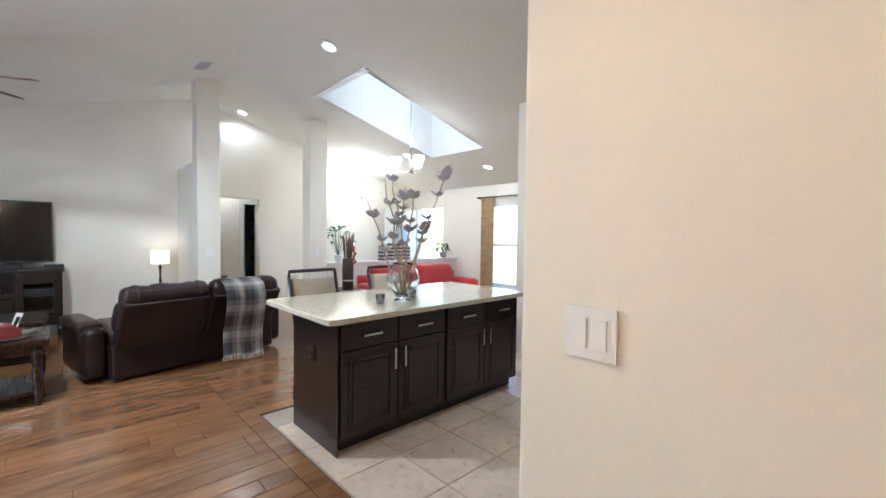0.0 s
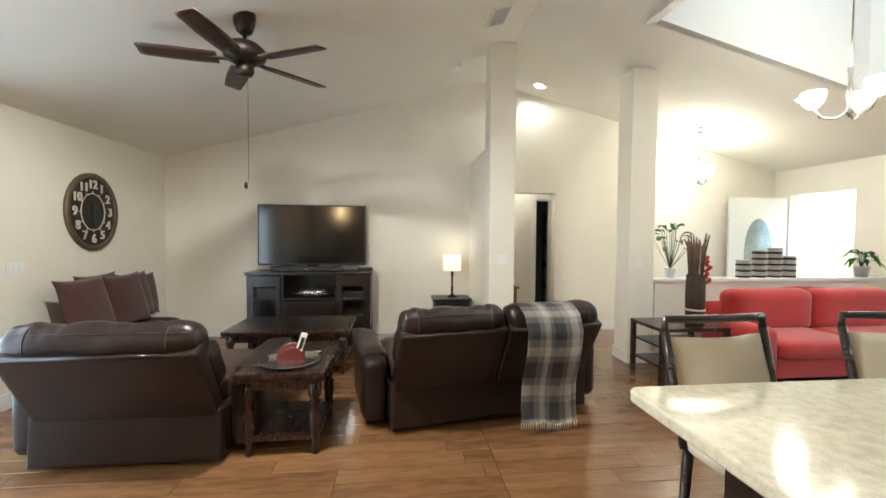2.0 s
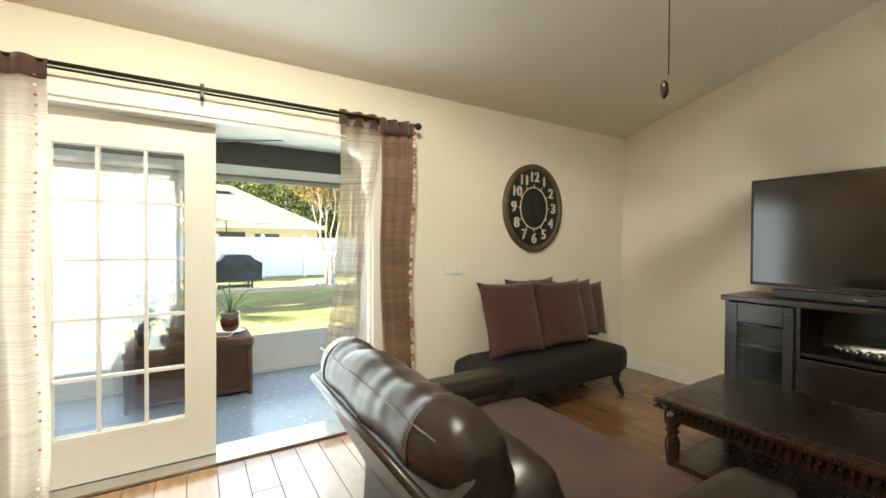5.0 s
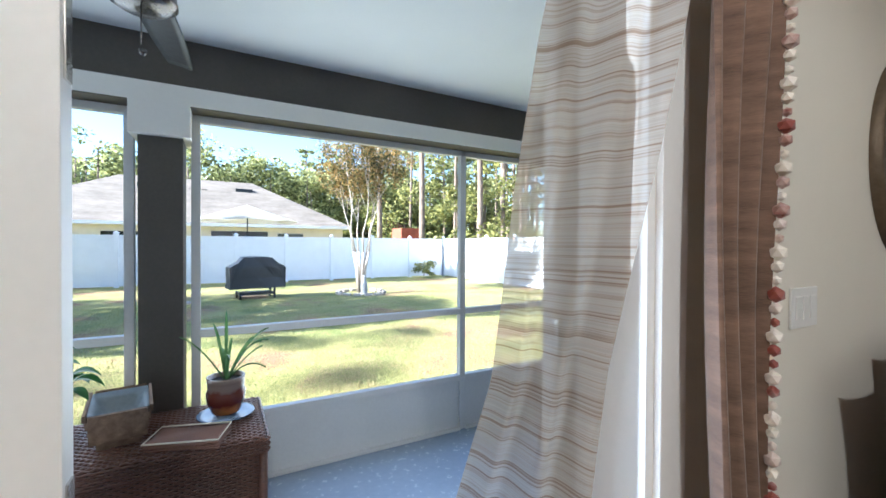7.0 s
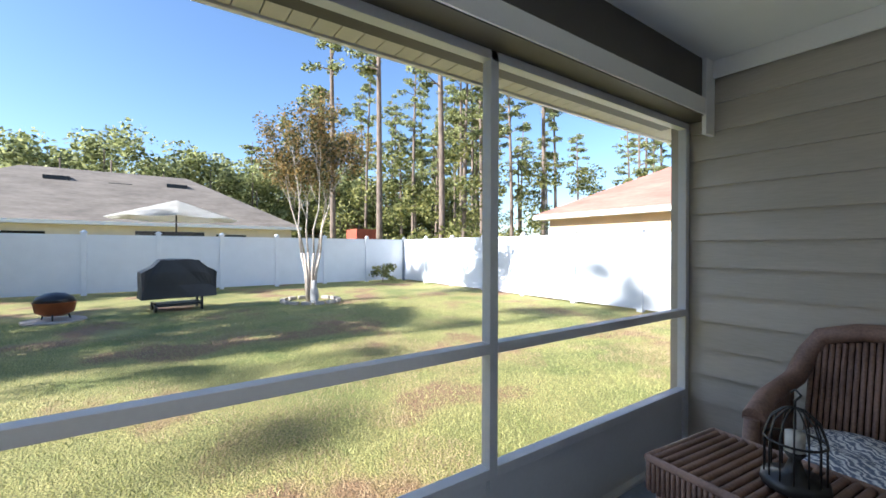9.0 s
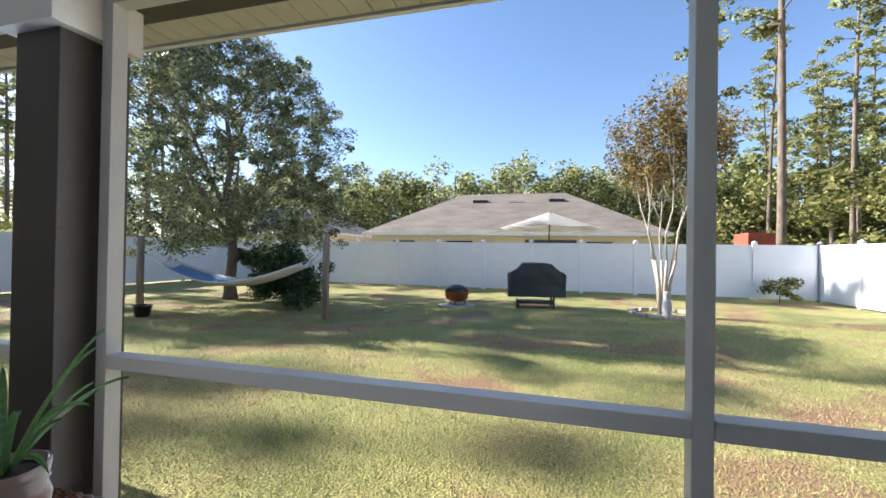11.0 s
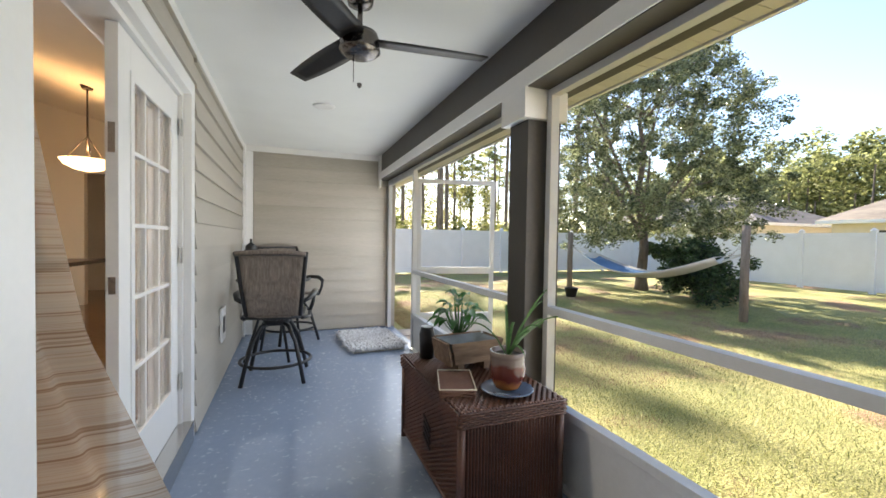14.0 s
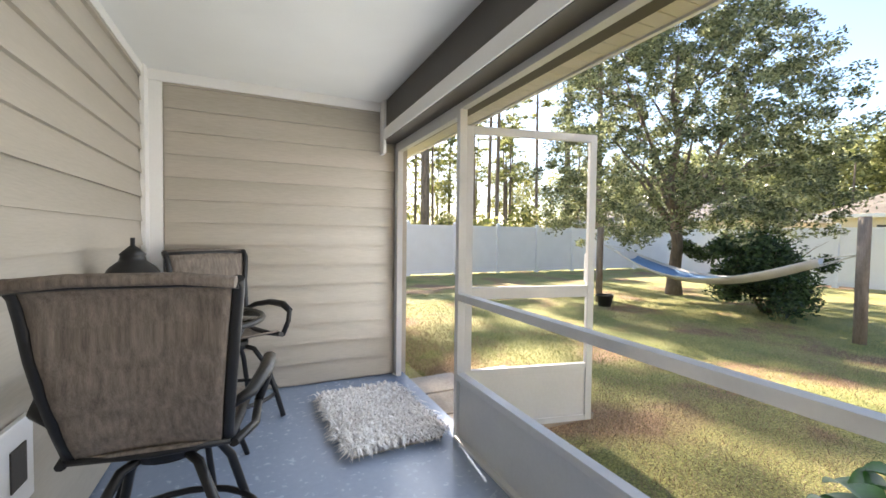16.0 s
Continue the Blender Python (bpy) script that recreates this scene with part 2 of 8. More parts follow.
def lawn_material():
    m = bpy.data.materials.new("lawn")
    m.use_nodes = True
    nt = m.node_tree
    b = nt.nodes["Principled BSDF"]
    tc = nt.nodes.new("ShaderNodeTexCoord")
    ns = []
    for s, d in ((0.35, 4), (0.8, 7), (60, 4)):
        n = nt.nodes.new("ShaderNodeTexNoise")
        n.inputs["Scale"].default_value, n.inputs["Detail"].default_value = s, d
        nt.links.new(tc.outputs["Object"], n.inputs["Vector"])
        ns.append(n)
    r1, r2 = nt.nodes.new("ShaderNodeValToRGB"), nt.nodes.new("ShaderNodeValToRGB")
    e = r1.color_ramp.elements
    e[0].position, e[0].color = 0.30, (0.18, 0.21, 0.055, 1)
    e[1].position, e[1].color = 0.54, (0.36, 0.33, 0.12, 1)
    x = e.new(0.62)
    x.color = (0.30, 0.19, 0.105, 1)
    nt.links.new(ns[1].outputs[0], r1.inputs[0])
    e = r2.color_ramp.elements
    e[0].position, e[0].color = 0.35, (0.45, 0.45, 0.42, 1)
    e[1].position, e[1].color = 0.68, (1.35, 1.32, 1.2, 1)
    nt.links.new(ns[2].outputs[0], r2.inputs[0])
    mul = nt.nodes.new("ShaderNodeMix")
    mul.data_type, mul.blend_type = "RGBA", "MULTIPLY"
    mul.inputs[0].default_value = 1
    nt.links.new(r1.outputs[0], mul.inputs[6])
    nt.links.new(r2.outputs[0], mul.inputs[7])
    nt.links.new(mul.outputs[2], b.inputs["Base Color"])
    b.inputs["Roughness"].default_value = 0.9
    bp = nt.nodes.new("ShaderNodeBump")
    bp.inputs["Strength"].default_value, bp.inputs["Distance"].default_value = 0.7, 0.04
    nt.links.new(ns[2].outputs[0], bp.inputs["Height"])
    nt.links.new(bp.outputs[0], b.inputs["Normal"])
    return m


M["lawn"] = lawn_material()
M["blade"] = mat("grass_blade", (0.19, 0.235, 0.06), 0.7, c2=(0.40, 0.38, 0.14), scale=1.0, fine=6, var=0.15, island=0.6, bump=0)
M["dryblade"] = mat("dry_grass_blade", (0.27, 0.18, 0.095), 0.8, c2=(0.44, 0.34, 0.19), scale=1.0, fine=6, var=0.15, island=0.5, bump=0)


def sheer_material():
    m = bpy.data.materials.new("striped_sheer")
    m.use_nodes = True
    nt = m.node_tree
    b = nt.nodes["Principled BSDF"]
    tc, mp = nt.nodes.new("ShaderNodeTexCoord"), nt.nodes.new("ShaderNodeMapping")
    mp.inputs["Scale"].default_value = (0.8, 0.8, 190)
    nt.links.new(tc.outputs["Object"], mp.inputs[0])
    n = nt.nodes.new("ShaderNodeTexNoise")
    n.inputs["Scale"].default_value, n.inputs["Detail"].default_value = 1.0, 3
    nt.links.new(mp.outputs[0], n.inputs["Vector"])
    r = nt.nodes.new("ShaderNodeValToRGB")
    r.color_ramp.elements[0].position, r.color_ramp.elements[0].color = 0.34, (0.27, 0.19, 0.135, 1)
    r.color_ramp.elements[1].position, r.color_ramp.elements[1].color = 0.52, (0.60, 0.53, 0.45, 1)
    nt.links.new(n.outputs[0], r.inputs[0])
    nt.links.new(r.outputs[0], b.inputs["Base Color"])
    a = nt.nodes.new("ShaderNodeMapRange")
    a.inputs[1].default_value, a.inputs[2].default_value, a.inputs[3].default_value, a.inputs[4].default_value = 0.35, 0.6, 0.88, 0.6
    nt.links.new(n.outputs[0], a.inputs[0])
    b.inputs["Roughness"].default_value = 0.8
    tr, clear = nt.nodes.new("ShaderNodeBsdfTranslucent"), nt.nodes.new("ShaderNodeBsdfTransparent")
    nt.links.new(r.outputs[0], tr.inputs[0])
    m1, m2 = nt.nodes.new("ShaderNodeMixShader"), nt.nodes.new("ShaderNodeMixShader")
    m1.inputs[0].default_value = 0.55
    nt.links.new(b.outputs[0], m1.inputs[1])
    nt.links.new(tr.outputs[0], m1.inputs[2])
    nt.links.new(a.outputs[0], m2.inputs[0])
    nt.links.new(clear.outputs[0], m2.inputs[1])
    nt.links.new(m1.outputs[0], m2.inputs[2])
    nt.links.new(m2.outputs[0], nt.nodes["Material Output"].inputs[0])
    return m


M["sheer"] = sheer_material()
M["drape"] = mat("brown_drape", (0.10, 0.055, 0.035), 0.8, c2=(0.22, 0.13, 0.085), scale=2, fine=60, stretch=(1, 1, 14), var=0.15, sheen=0.3, bump=0.2)
M["bead"] = mat("pearl_and_red_beads", (0.35, 0.10, 0.08), 0.3, c2=(0.75, 0.70, 0.62), var=0.1, island=1.2)
M["goldsheer"] = mat("gold_drape", (0.34, 0.22, 0.10), 0.7, c2=(0.5, 0.36, 0.19), stretch=(1, 1, 10), var=0.1)


# ---- mesh helpers ----
def add_box(bm, x0, x1, y0, y1, z0, z1, bevel=0.0, m=None, seg=2):
    v = [bm.verts.new((x, y, z)) for x in (x0, x1) for y in (y0, y1) for z in (z0, z1)]
    fs = [bm.faces.new([v[i] for i in q]) for q in ((0, 1, 3, 2), (4, 6, 7, 5), (0, 4, 5, 1), (2, 3, 7, 6), (0, 2, 6, 4), (1, 5, 7, 3))]
    if bevel:
        es = list({e for f in fs for e in f.edges})
        r = bmesh.ops.bevel(bm, geom=es, offset=bevel, segments=seg, affect="EDGES", profile=0.7)
        v = list({w for f in r["faces"] for w in f.verts} | {w for w in v if w.is_valid})
    if m is not None:
        bmesh.ops.transform(bm, matrix=m, verts=[w for w in v if w.is_valid])
    return v


def box(*a, **k):
    bm = bmesh.new()
    add_box(bm, *a, **k)
    return bm


def add_tube(bm, pts, r, seg=8, close=False, cap=True):
    pts = [Vector(p) for p in pts]
    n = len(pts)
    rad = r if isinstance(r, (list, tuple)) else [r] * n
    rings, ref = [], None
    for i, p in enumerate(pts):
        if close:
            d = pts[(i + 1) % n] - pts[i - 1]
        else:
            d = pts[min(i + 1, n - 1)] - pts[max(i - 1, 0)]
        d.normalize()
        if ref is None:
            ref = d.orthogonal().normalized()
        u = (ref - d * ref.dot(d))
        u = u.normalized() if u.length > 1e-6 else d.orthogonal().normalized()
        ref = u
        w = d.cross(u)
        rings.append([bm.verts.new(p + (u * math.cos(2 * math.pi * k / seg) + w * math.sin(2 * math.pi * k / seg)) * rad[i]) for k in range(seg)])
    for i in range(n if close else n - 1):
        a, b = rings[i], rings[(i + 1) % n]
        for k in range(seg):
            f = bm.faces.new((a[k], a[(k + 1) % seg], b[(k + 1) % seg], b[k]))
            f.smooth = True
    if cap and not close:
        bm.faces.new(rings[0][::-1])
        bm.faces.new(rings[-1])
    return bm


def tube(pts, r, seg=8, close=False):
    return add_tube(bmesh.new(), pts, r, seg, close)


def add_lathe(bm, prof, seg=20, at=(0, 0, 0), sx=1.0, sy=1.0):
    rings = []
    for r, z in prof:
        rings.append([bm.verts.new((at[0] + sx * r * math.cos(2 * math.pi * k / seg), at[1] + sy * r * math.sin(2 * math.pi * k / seg), at[2] + z)) for k in range(seg)])
    for a, b in zip(rings, rings[1:]):
        for k in range(seg):
            f = bm.faces.new((a[k], a[(k + 1) % seg], b[(k + 1) % seg], b[k]))
            f.smooth = True
    bm.faces.new(rings[0][::-1])
    bm.faces.new(rings[-1])
    return bm


def lathe(prof, seg=20, at=(0, 0, 0), sx=1.0, sy=1.0):
    return add_lathe(bmesh.new(), prof, seg, at, sx, sy)


def add_sheet(bm, fn, nu, nv, thick=0.0):
    """A sheet fn(u, v) for u, v in 0..1; thick adds a second side."""
    g = [[bm.verts.new(fn(i / nu, j / nv)) for j in range(nv + 1)] for i in range(nu + 1)]
    fs = []
    for i in range(nu):
        for j in range(nv):
            f = bm.faces.new((g[i][j], g[i + 1][j], g[i + 1][j + 1], g[i][j + 1]))
            f.smooth = True
            fs.append(f)
    if thick:
        bmesh.ops.recalc_face_normals(bm, faces=fs)
        bmesh.ops.solidify(bm, geom=fs, thickness=thick)
    return bm


def sheet(fn, nu, nv, thick=0.0):
    return add_sheet(bmesh.new(), fn, nu, nv, thick)


def cushion(x0, x1, y0, y1, z0, z1, n=8, puff=0.35, wob=0.0, seed=0):
    """A soft rounded block with puffed faces."""
    bm = bmesh.new()
    bmesh.ops.create_cube(bm, size=2)
    bmesh.ops.subdivide_edges(bm, edges=bm.edges[:], cuts=n, use_grid_fill=True)
    c = Vector(((x0 + x1) / 2, (y0 + y1) / 2, (z0 + z1) / 2))
    h = Vector(((x1 - x0) / 2, (y1 - y0) / 2, (z1 - z0) / 2))
    for v in bm.verts:
        p = v.co.copy()
        k = max(h)
        q = Vector((p.x * h.x, p.y * h.y, p.z * h.z))
        rnd = min(h) * 0.75
        core = Vector([max(-(h[i] - rnd), min(h[i] - rnd, q[i])) for i in range(3)])
        d = q - core
        if d.length > 1e-6:
            big = max(abs(d[i]) for i in range(3))
            q = core + d.normalized() * (rnd * (1 - puff) + puff * big if puff else rnd)
        if wob:
            q += noise.noise_vector(q * 7 + Vector((seed, 0, 0))) * wob
        v.co = c + q
    for f in bm.faces:
        f.smooth = True
    return bm


def part(name, bm, material, parent=None, label="", m=None):
    me = bpy.data.meshes.new(name)
    bmesh.ops.recalc_face_normals(bm, faces=bm.faces[:])
    if m is not None:
        bm.transform(m)
    bm.to_mesh(me)
    bm.free()
    me.materials.append(M[material] if isinstance(material, str) else material)
    ob = new(name, me)
    if parent is not None:
        ob.parent = parent
    if label:
        ob["label"] = label
    return ob


def thing(name, label, category, at=(0, 0, 0), rz=0, group=""):
    ob = new(name)
    ob.empty_display_size = 0.1
    ob.matrix_world = pose(*at, 0, 0, rz)
    return tagged(ob, label, category, group)


def structure(name, bm, material, label, category):
    return tagged(part(name, bm, material), label, category, kind="structure")


def piece(name, me, parent, m):
    ob = new(name, me)
    ob.parent = parent
    ob.matrix_local = m
    return ob


def mesh_of(bm, name, material):
    me = bpy.data.meshes.new(name)
    bmesh.ops.recalc_face_normals(bm, faces=bm.faces[:])
    bm.to_mesh(me)
    bm.free()
    me.materials.append(M[material])
    return me


def wall_boxes(axis, p0, p1, lo, hi, z0, z1, holes=()):
    """A straight wall between p0 and p1 across its thickness, lo..hi along it, with openings (a, b, z0, z1)."""
    bm = bmesh.new()

    def put(a, b, c, d):
        if b - a > 1e-4 and d - c > 1e-4:
            if axis == "x":
                add_box(bm, a, b, p0, p1, c, d)
            else:
                add_box(bm, p0, p1, a, b, c, d)

    x = lo
    for a, b, c, d in sorted(holes):
        put(x, a, z0, z1)
        put(a, b, z0, c)
        put(a, b, d, z1)
        x = b
    put(x, hi, z0, z1)
    return bm
# ---- the house shell ----
WX, WO = -2.82, -2.99            # patio wall, inner and outer face
GY = 8.60                        # gable wall
RX, RZ = 1.71, 3.72              # ridge
SL, SR = 0.272, 0.262            # roof slopes either side of it
FX = 6.40                        # front wall
PF, PC = -0.12, 2.40             # porch floor and ceiling
PX = -5.0                        # screen line
PY0, PY1 = 0.70, 8.27            # porch ends
G = -0.22                        # lawn


def roof_z(x):
    return RZ - (SL * (RX - x) if x < RX else SR * (x - RX))


structure("wall_patio", wall_boxes("y", WO, WX, -4.0, GY, -0.12, 2.5, [(3.74, 5.68, -0.12, 2.07)]), "wall", "cream painted living room wall with french doors", "wall")
bm = bmesh.new()
for a, b, c, d in ((WX, 1.92, 0, 9), (1.92, 2.74, 2.09, 9), (2.74, FX, 0, 9)):
    xs = [a] + ([RX] if a < RX < b else []) + [b]
    for s, e in zip(xs, xs[1:]):
        vs = [bm.verts.new(p) for y in (GY, GY + 0.14) for p in ((s, y, c), (e, y, c), (e, y, min(d, roof_z(e) + 0.05)), (s, y, min(d, roof_z(s) + 0.05)))]
        for q in ((0, 1, 2, 3), (7, 6, 5, 4), (0, 4, 5, 1), (1, 5, 6, 2), (2, 6, 7, 3), (3, 7, 4, 0)):
            bm.faces.new([vs[i] for i in q])
structure("wall_gable", bm, "wall", "cream painted gable wall with a hall doorway", "wall")
structure("wall_front", wall_boxes("y", FX, FX + 0.15, -4.0, GY + 0.14, 0, 3.0, [(7.42, 8.34, 0.0, 2.1), (4.55, 6.02, 0.45, 2.1)]), "wall", "cream painted front wall with a door and a window", "wall")
structure("wall_partition", box(1.42, 1.56, 7.55, GY, 0, 2.50, bevel=0.004), "wall", "cream half-height partition wall with a plain top", "wall")
structure("wall_switch", box(0.84, 0.97, -4.0, 1.225, 0, 3.8, bevel=0.012), "wall", "cream painted hallway wall end", "wall")
structure("wall_half", box(3.30, FX, 6.98, 7.10, 0, 0.93, bevel=0.004), "wall", "low cream half wall behind the red sofa", "wall")
structure("wall_kitchen", box(4.12, 5.75, 3.53, 3.66, 0, 3.1, bevel=0.006), "wall", "cream painted kitchen end wall", "wall")
structure("wall_cabinets", box(5.64, 5.78, -4.0, 3.53, 0, 3.1), "wall", "cream kitchen wall behind the cabinets", "wall")
structure("wall_back", box(WO, FX + 0.15, -4.14, -4.0, 0, 4.0), "wall", "cream painted end wall", "wall")
structure("wall_nook", wall_boxes("x", -1.9, -1.78, WX, 0.3, 0, 3.6, [(-2.3, -0.4, 0.0, 2.2)]), "wall", "cream dining nook wall with a wide opening", "wall")
tagged(part("trim", box(-2.42, -0.28, -1.78, -1.755, 2.2, 2.32, bevel=0.006), "white"), "white moulding over the nook opening", "trim", kind="structure")
bm = wall_boxes("x", GY + 0.65, GY + 0.75, 1.5, 3.35, 0, 2.5, [(2.66, 2.90, 0.0, 2.03)])
add_box(bm, 1.5, 1.9, GY + 0.14, GY + 0.65, 0, 2.5)
add_box(bm, 3.35, 3.45, GY + 0.14, GY + 1.6, 0, 2.5)
add_box(bm, 1.5, 3.45, GY + 0.14, GY + 1.6, 2.5, 2.6)
structure("wall_hall", bm, "wall", "pale walls of the small hall beyond", "wall")
bm = box(1.5, 3.35, GY + 1.5, GY + 1.6, 0, 2.5)
add_box(bm, 1.5, 1.6, GY + 0.75, GY + 1.5, 0, 2.5)
structure("wall_far_room", bm, mat("slate_blue_paint", (0.20, 0.24, 0.28), 0.7, var=0.03), "slate blue walls of the room beyond the hall", "wall")
for a, b, c, d in ((2.58, 2.66, 0, 2.11), (2.90, 2.98, 0, 2.11), (2.66, 2.90, 2.03, 2.11)):
    tagged(part("trim", box(a, b, GY + 0.632, GY + 0.649, c, d, bevel=0.003), "white"), "white door casing in the hall", "trim", kind="structure")
for nm, x, y, lab in (("column_1", 1.42, 7.26, "square cream column up to the ridge"), ("column_2", 2.98, 6.98, "square cream column at the half wall")):
    c = thing("column", lab, "column", (x, y, 0))
    top = min(roof_z(x), roof_z(x + 0.3)) if x > 2 else roof_z(x)
    part("shaft", box(0, 0.30, 0, 0.29, 0, top + 0.03, bevel=0.012), "wall", c)
    part("baseboard", box(-0.015, 0.315, -0.015, 0.305, 0, 0.13, bevel=0.006), "white", c)

# ceilings
bm = bmesh.new()


def slab(bm, x0, x1, y0, y1, th=0.12):
    vs = [bm.verts.new((x, y, roof_z(x) + h)) for h in (0, th) for x, y in ((x0, y0), (x1, y0), (x1, y1), (x0, y1))]
    for q in ((3, 2, 1, 0), (4, 5, 6, 7), (0, 1, 5, 4), (1, 2, 6, 5), (2, 3, 7, 6), (3, 0, 4, 7)):
        bm.faces.new([vs[i] for i in q])


SX0, SX1, SY0, SY1 = 2.76, 4.95, 4.95, 6.20
slab(bm, WO, RX, -4.1, GY + 0.14)
slab(bm, RX, SX0, -4.1, GY + 0.14)
slab(bm, SX0, SX1, -4.1, SY0)
slab(bm, SX0, SX1, SY1, GY + 0.14)
slab(bm, SX1, FX + 0.15, -4.1, GY + 0.14)
tagged(part("ceiling", bm, "ceil"), "vaulted cream ceiling with a skylight opening", "ceiling", kind="structure")
bm = bmesh.new()
ZT = 4.9
add_box(bm, SX0 - 0.08, SX0 + 0.005, SY0 - 0.08, SY1 + 0.08, roof_z(SX0) - 0.002, ZT)
add_box(bm, SX1 - 0.005, SX1 + 0.08, SY0 - 0.08, SY1 + 0.08, roof_z(SX1) - 0.002, ZT)
for y0, y1 in ((SY0 - 0.08, SY0 + 0.005), (SY1 - 0.005, SY1 + 0.08)):
    vs = [bm.verts.new(p) for y in (y0, y1) for p in ((SX0, y, roof_z(SX0)), (SX1, y, roof_z(SX1)), (SX1, y, ZT), (SX0, y, ZT))]
    for q in ((0, 1, 2, 3), (7, 6, 5, 4), (0, 4, 5, 1), (1, 5, 6, 2), (2, 6, 7, 3), (3, 7, 4, 0)):
        bm.faces.new([vs[i] for i in q])
structure("skylight_shaft", bm, "white", "white painted skylight shaft", "skylight")
MX, MY = (SX0 + SX1) / 2, (SY0 + SY1) / 2
# unseen plate with a small hole, added so the shaft lets in less daylight
bm = bmesh.new()
for a, b, c, d in ((SX0 - 0.08, MX - 0.35, SY0 - 0.08, SY1 + 0.08), (MX + 0.35, SX1 + 0.08, SY0 - 0.08, SY1 + 0.08), (MX - 0.35, MX + 0.35, SY0 - 0.08, MY - 0.25), (MX - 0.35, MX + 0.35, MY + 0.25, SY1 + 0.08)):
    add_box(bm, a, b, c, d, ZT, ZT + 0.06)
structure("skylight_head", bm, "white", "unseen white plate added to narrow the skylight and cut daylight", "skylight")
sk = part("window_skylight", box(MX - 0.349, MX + 0.349, MY - 0.249, MY + 0.249, ZT + 0.02, ZT + 0.03), "pane")
tagged(sk, "clear skylight pane", "skylight", kind="structure")
sk.visible_shadow = False

# floors: sub-floor sheets, with planks and tiles laid on them at the end of the file
structure("floor", box(WO, FX + 0.15, -4.1, GY + 1.6, -0.14, -0.012), "darkgap", "warm brown hardwood plank floor", "floor")
for a, b, y in ((WX, 1.42, GY), (1.56, 1.92, GY), (2.74, FX, GY)):
    tagged(part("baseboard", box(a, b, y - 0.016, y - 0.001, 0, 0.13, bevel=0.005), "white"), "white painted baseboard", "baseboard", kind="structure")
for a, b in ((-1.78, 3.64), (5.78, GY - 0.016)):
    tagged(part("baseboard", box(WX + 0.001, WX + 0.016, a, b, 0, 0.13, bevel=0.005), "white"), "white painted baseboard", "baseboard", kind="structure")
tagged(part("baseboard", box(1.404, 1.419, 7.55, GY - 0.02, 0, 0.13, bevel=0.005), "white"), "white painted baseboard", "baseboard", kind="structure")
tagged(part("baseboard", box(4.105, 5.05, 3.512, 3.529, 0, 0.13, bevel=0.005), "white"), "white painted baseboard", "baseboard", kind="structure")
tagged(part("ledge", box(3.27, FX, 6.95, 7.13, 0.93, 0.97, bevel=0.006), "white"), "white ledge on the half wall", "ledge", kind="structure")

# ---- porch shell ----
structure("porch_floor", box(PX - 0.07, WO, PY0, PY1, -0.40, PF), "porchfloor", "blue-grey painted concrete porch floor", "floor")
tagged(part("porch_ceiling", box(PX + 0.1, WO, PY0 - 0.2, PY1 + 0.2, PC, PC + 0.1), "porchceil"), "smooth white porch ceiling", "ceiling", kind="structure")
bm = box(WO - 0.03, WO, PY0, 3.65, PF, PC)
add_box(bm, WO - 0.03, WO, 5.79, PY1, PF, PC)
add_box(bm, WO - 0.03, WO, 3.65, 5.79, 2.16, PC)
SIDE = structure("wall_siding", bm, "siding", "taupe lap siding on the house wall", "wall")
END0 = structure("wall_porch_south", box(PX - 0.1, WO, PY0 - 0.2, PY0, G, PC), "siding", "taupe lap siding porch end wall", "wall")
END1 = structure("wall_porch_north", box(PX - 0.1, WO, PY1, PY1 + 0.2, G, PC), "siding", "taupe lap siding porch end wall", "wall")
for x0, x1, y0, y1, z0, z1 in ((WO - 0.075, WO - 0.045, PY0 + 0.02, PY0 + 0.14, PF, PC), (WO - 0.16, WO - 0.03, PY0 + 0.001, PY0 + 0.03, PF, PC),
                               (WO - 0.075, WO - 0.045, PY1 - 0.14, PY1 - 0.02, PF, PC),
                               (PX + 0.15, WO - 0.03, PY0 + 0.03, PY0 + 0.05, PC - 0.08, PC - 0.001), (PX + 0.15, WO - 0.03, PY1 - 0.05, PY1 - 0.03, PC - 0.11, PC - 0.001),
                               (WO - 0.06, WO - 0.04, PY0 + 0.05, PY1 - 0.05, PC - 0.06, PC - 0.002)):
    tagged(part("trim", box(x0, x1, y0, y1, z0, z1, bevel=0.003), "white"), "white porch corner and ceiling trim board", "trim", kind="structure")
# beam over the screens
beam = thing("porch_beam", "dark taupe porch beam with white trim boards", "beam", (0, 0, 0))
part("core", box(PX - 0.16, PX + 0.15, PY0, PY1, 2.07, PC + 0.02), "taupe", beam)
part("trim_board", box(PX + 0.15, PX + 0.17, PY0 + 0.02, PY1 - 0.02, 2.05, 2.15, bevel=0.003), "white", beam)
for y in (PY0 + 0.02, PY1 - 0.14):
    part("trim_board", box(PX + 0.15, PX + 0.175, y, y + 0.12, 1.93, PC - 0.002, bevel=0.003), "white", beam)
part("trim_board", box(PX - 0.16, PX + 0.16, PY0 + 0.02, PY1 - 0.02, 2.045, 2.066), "taupe", beam)
# pier between the screens
pier = thing("porch_post", "square dark taupe porch post with a white cap", "post", (PX, 4.59, PF))
part("shaft", box(-0.09, 0.13, -0.10, 0.10, 0, 2.06, bevel=0.004), "taupe", pier)
part("cap", box(-0.11, 0.175, -0.135, 0.135, 2.0, 2.17, bevel=0.005), "white", pier, "white painted cap")


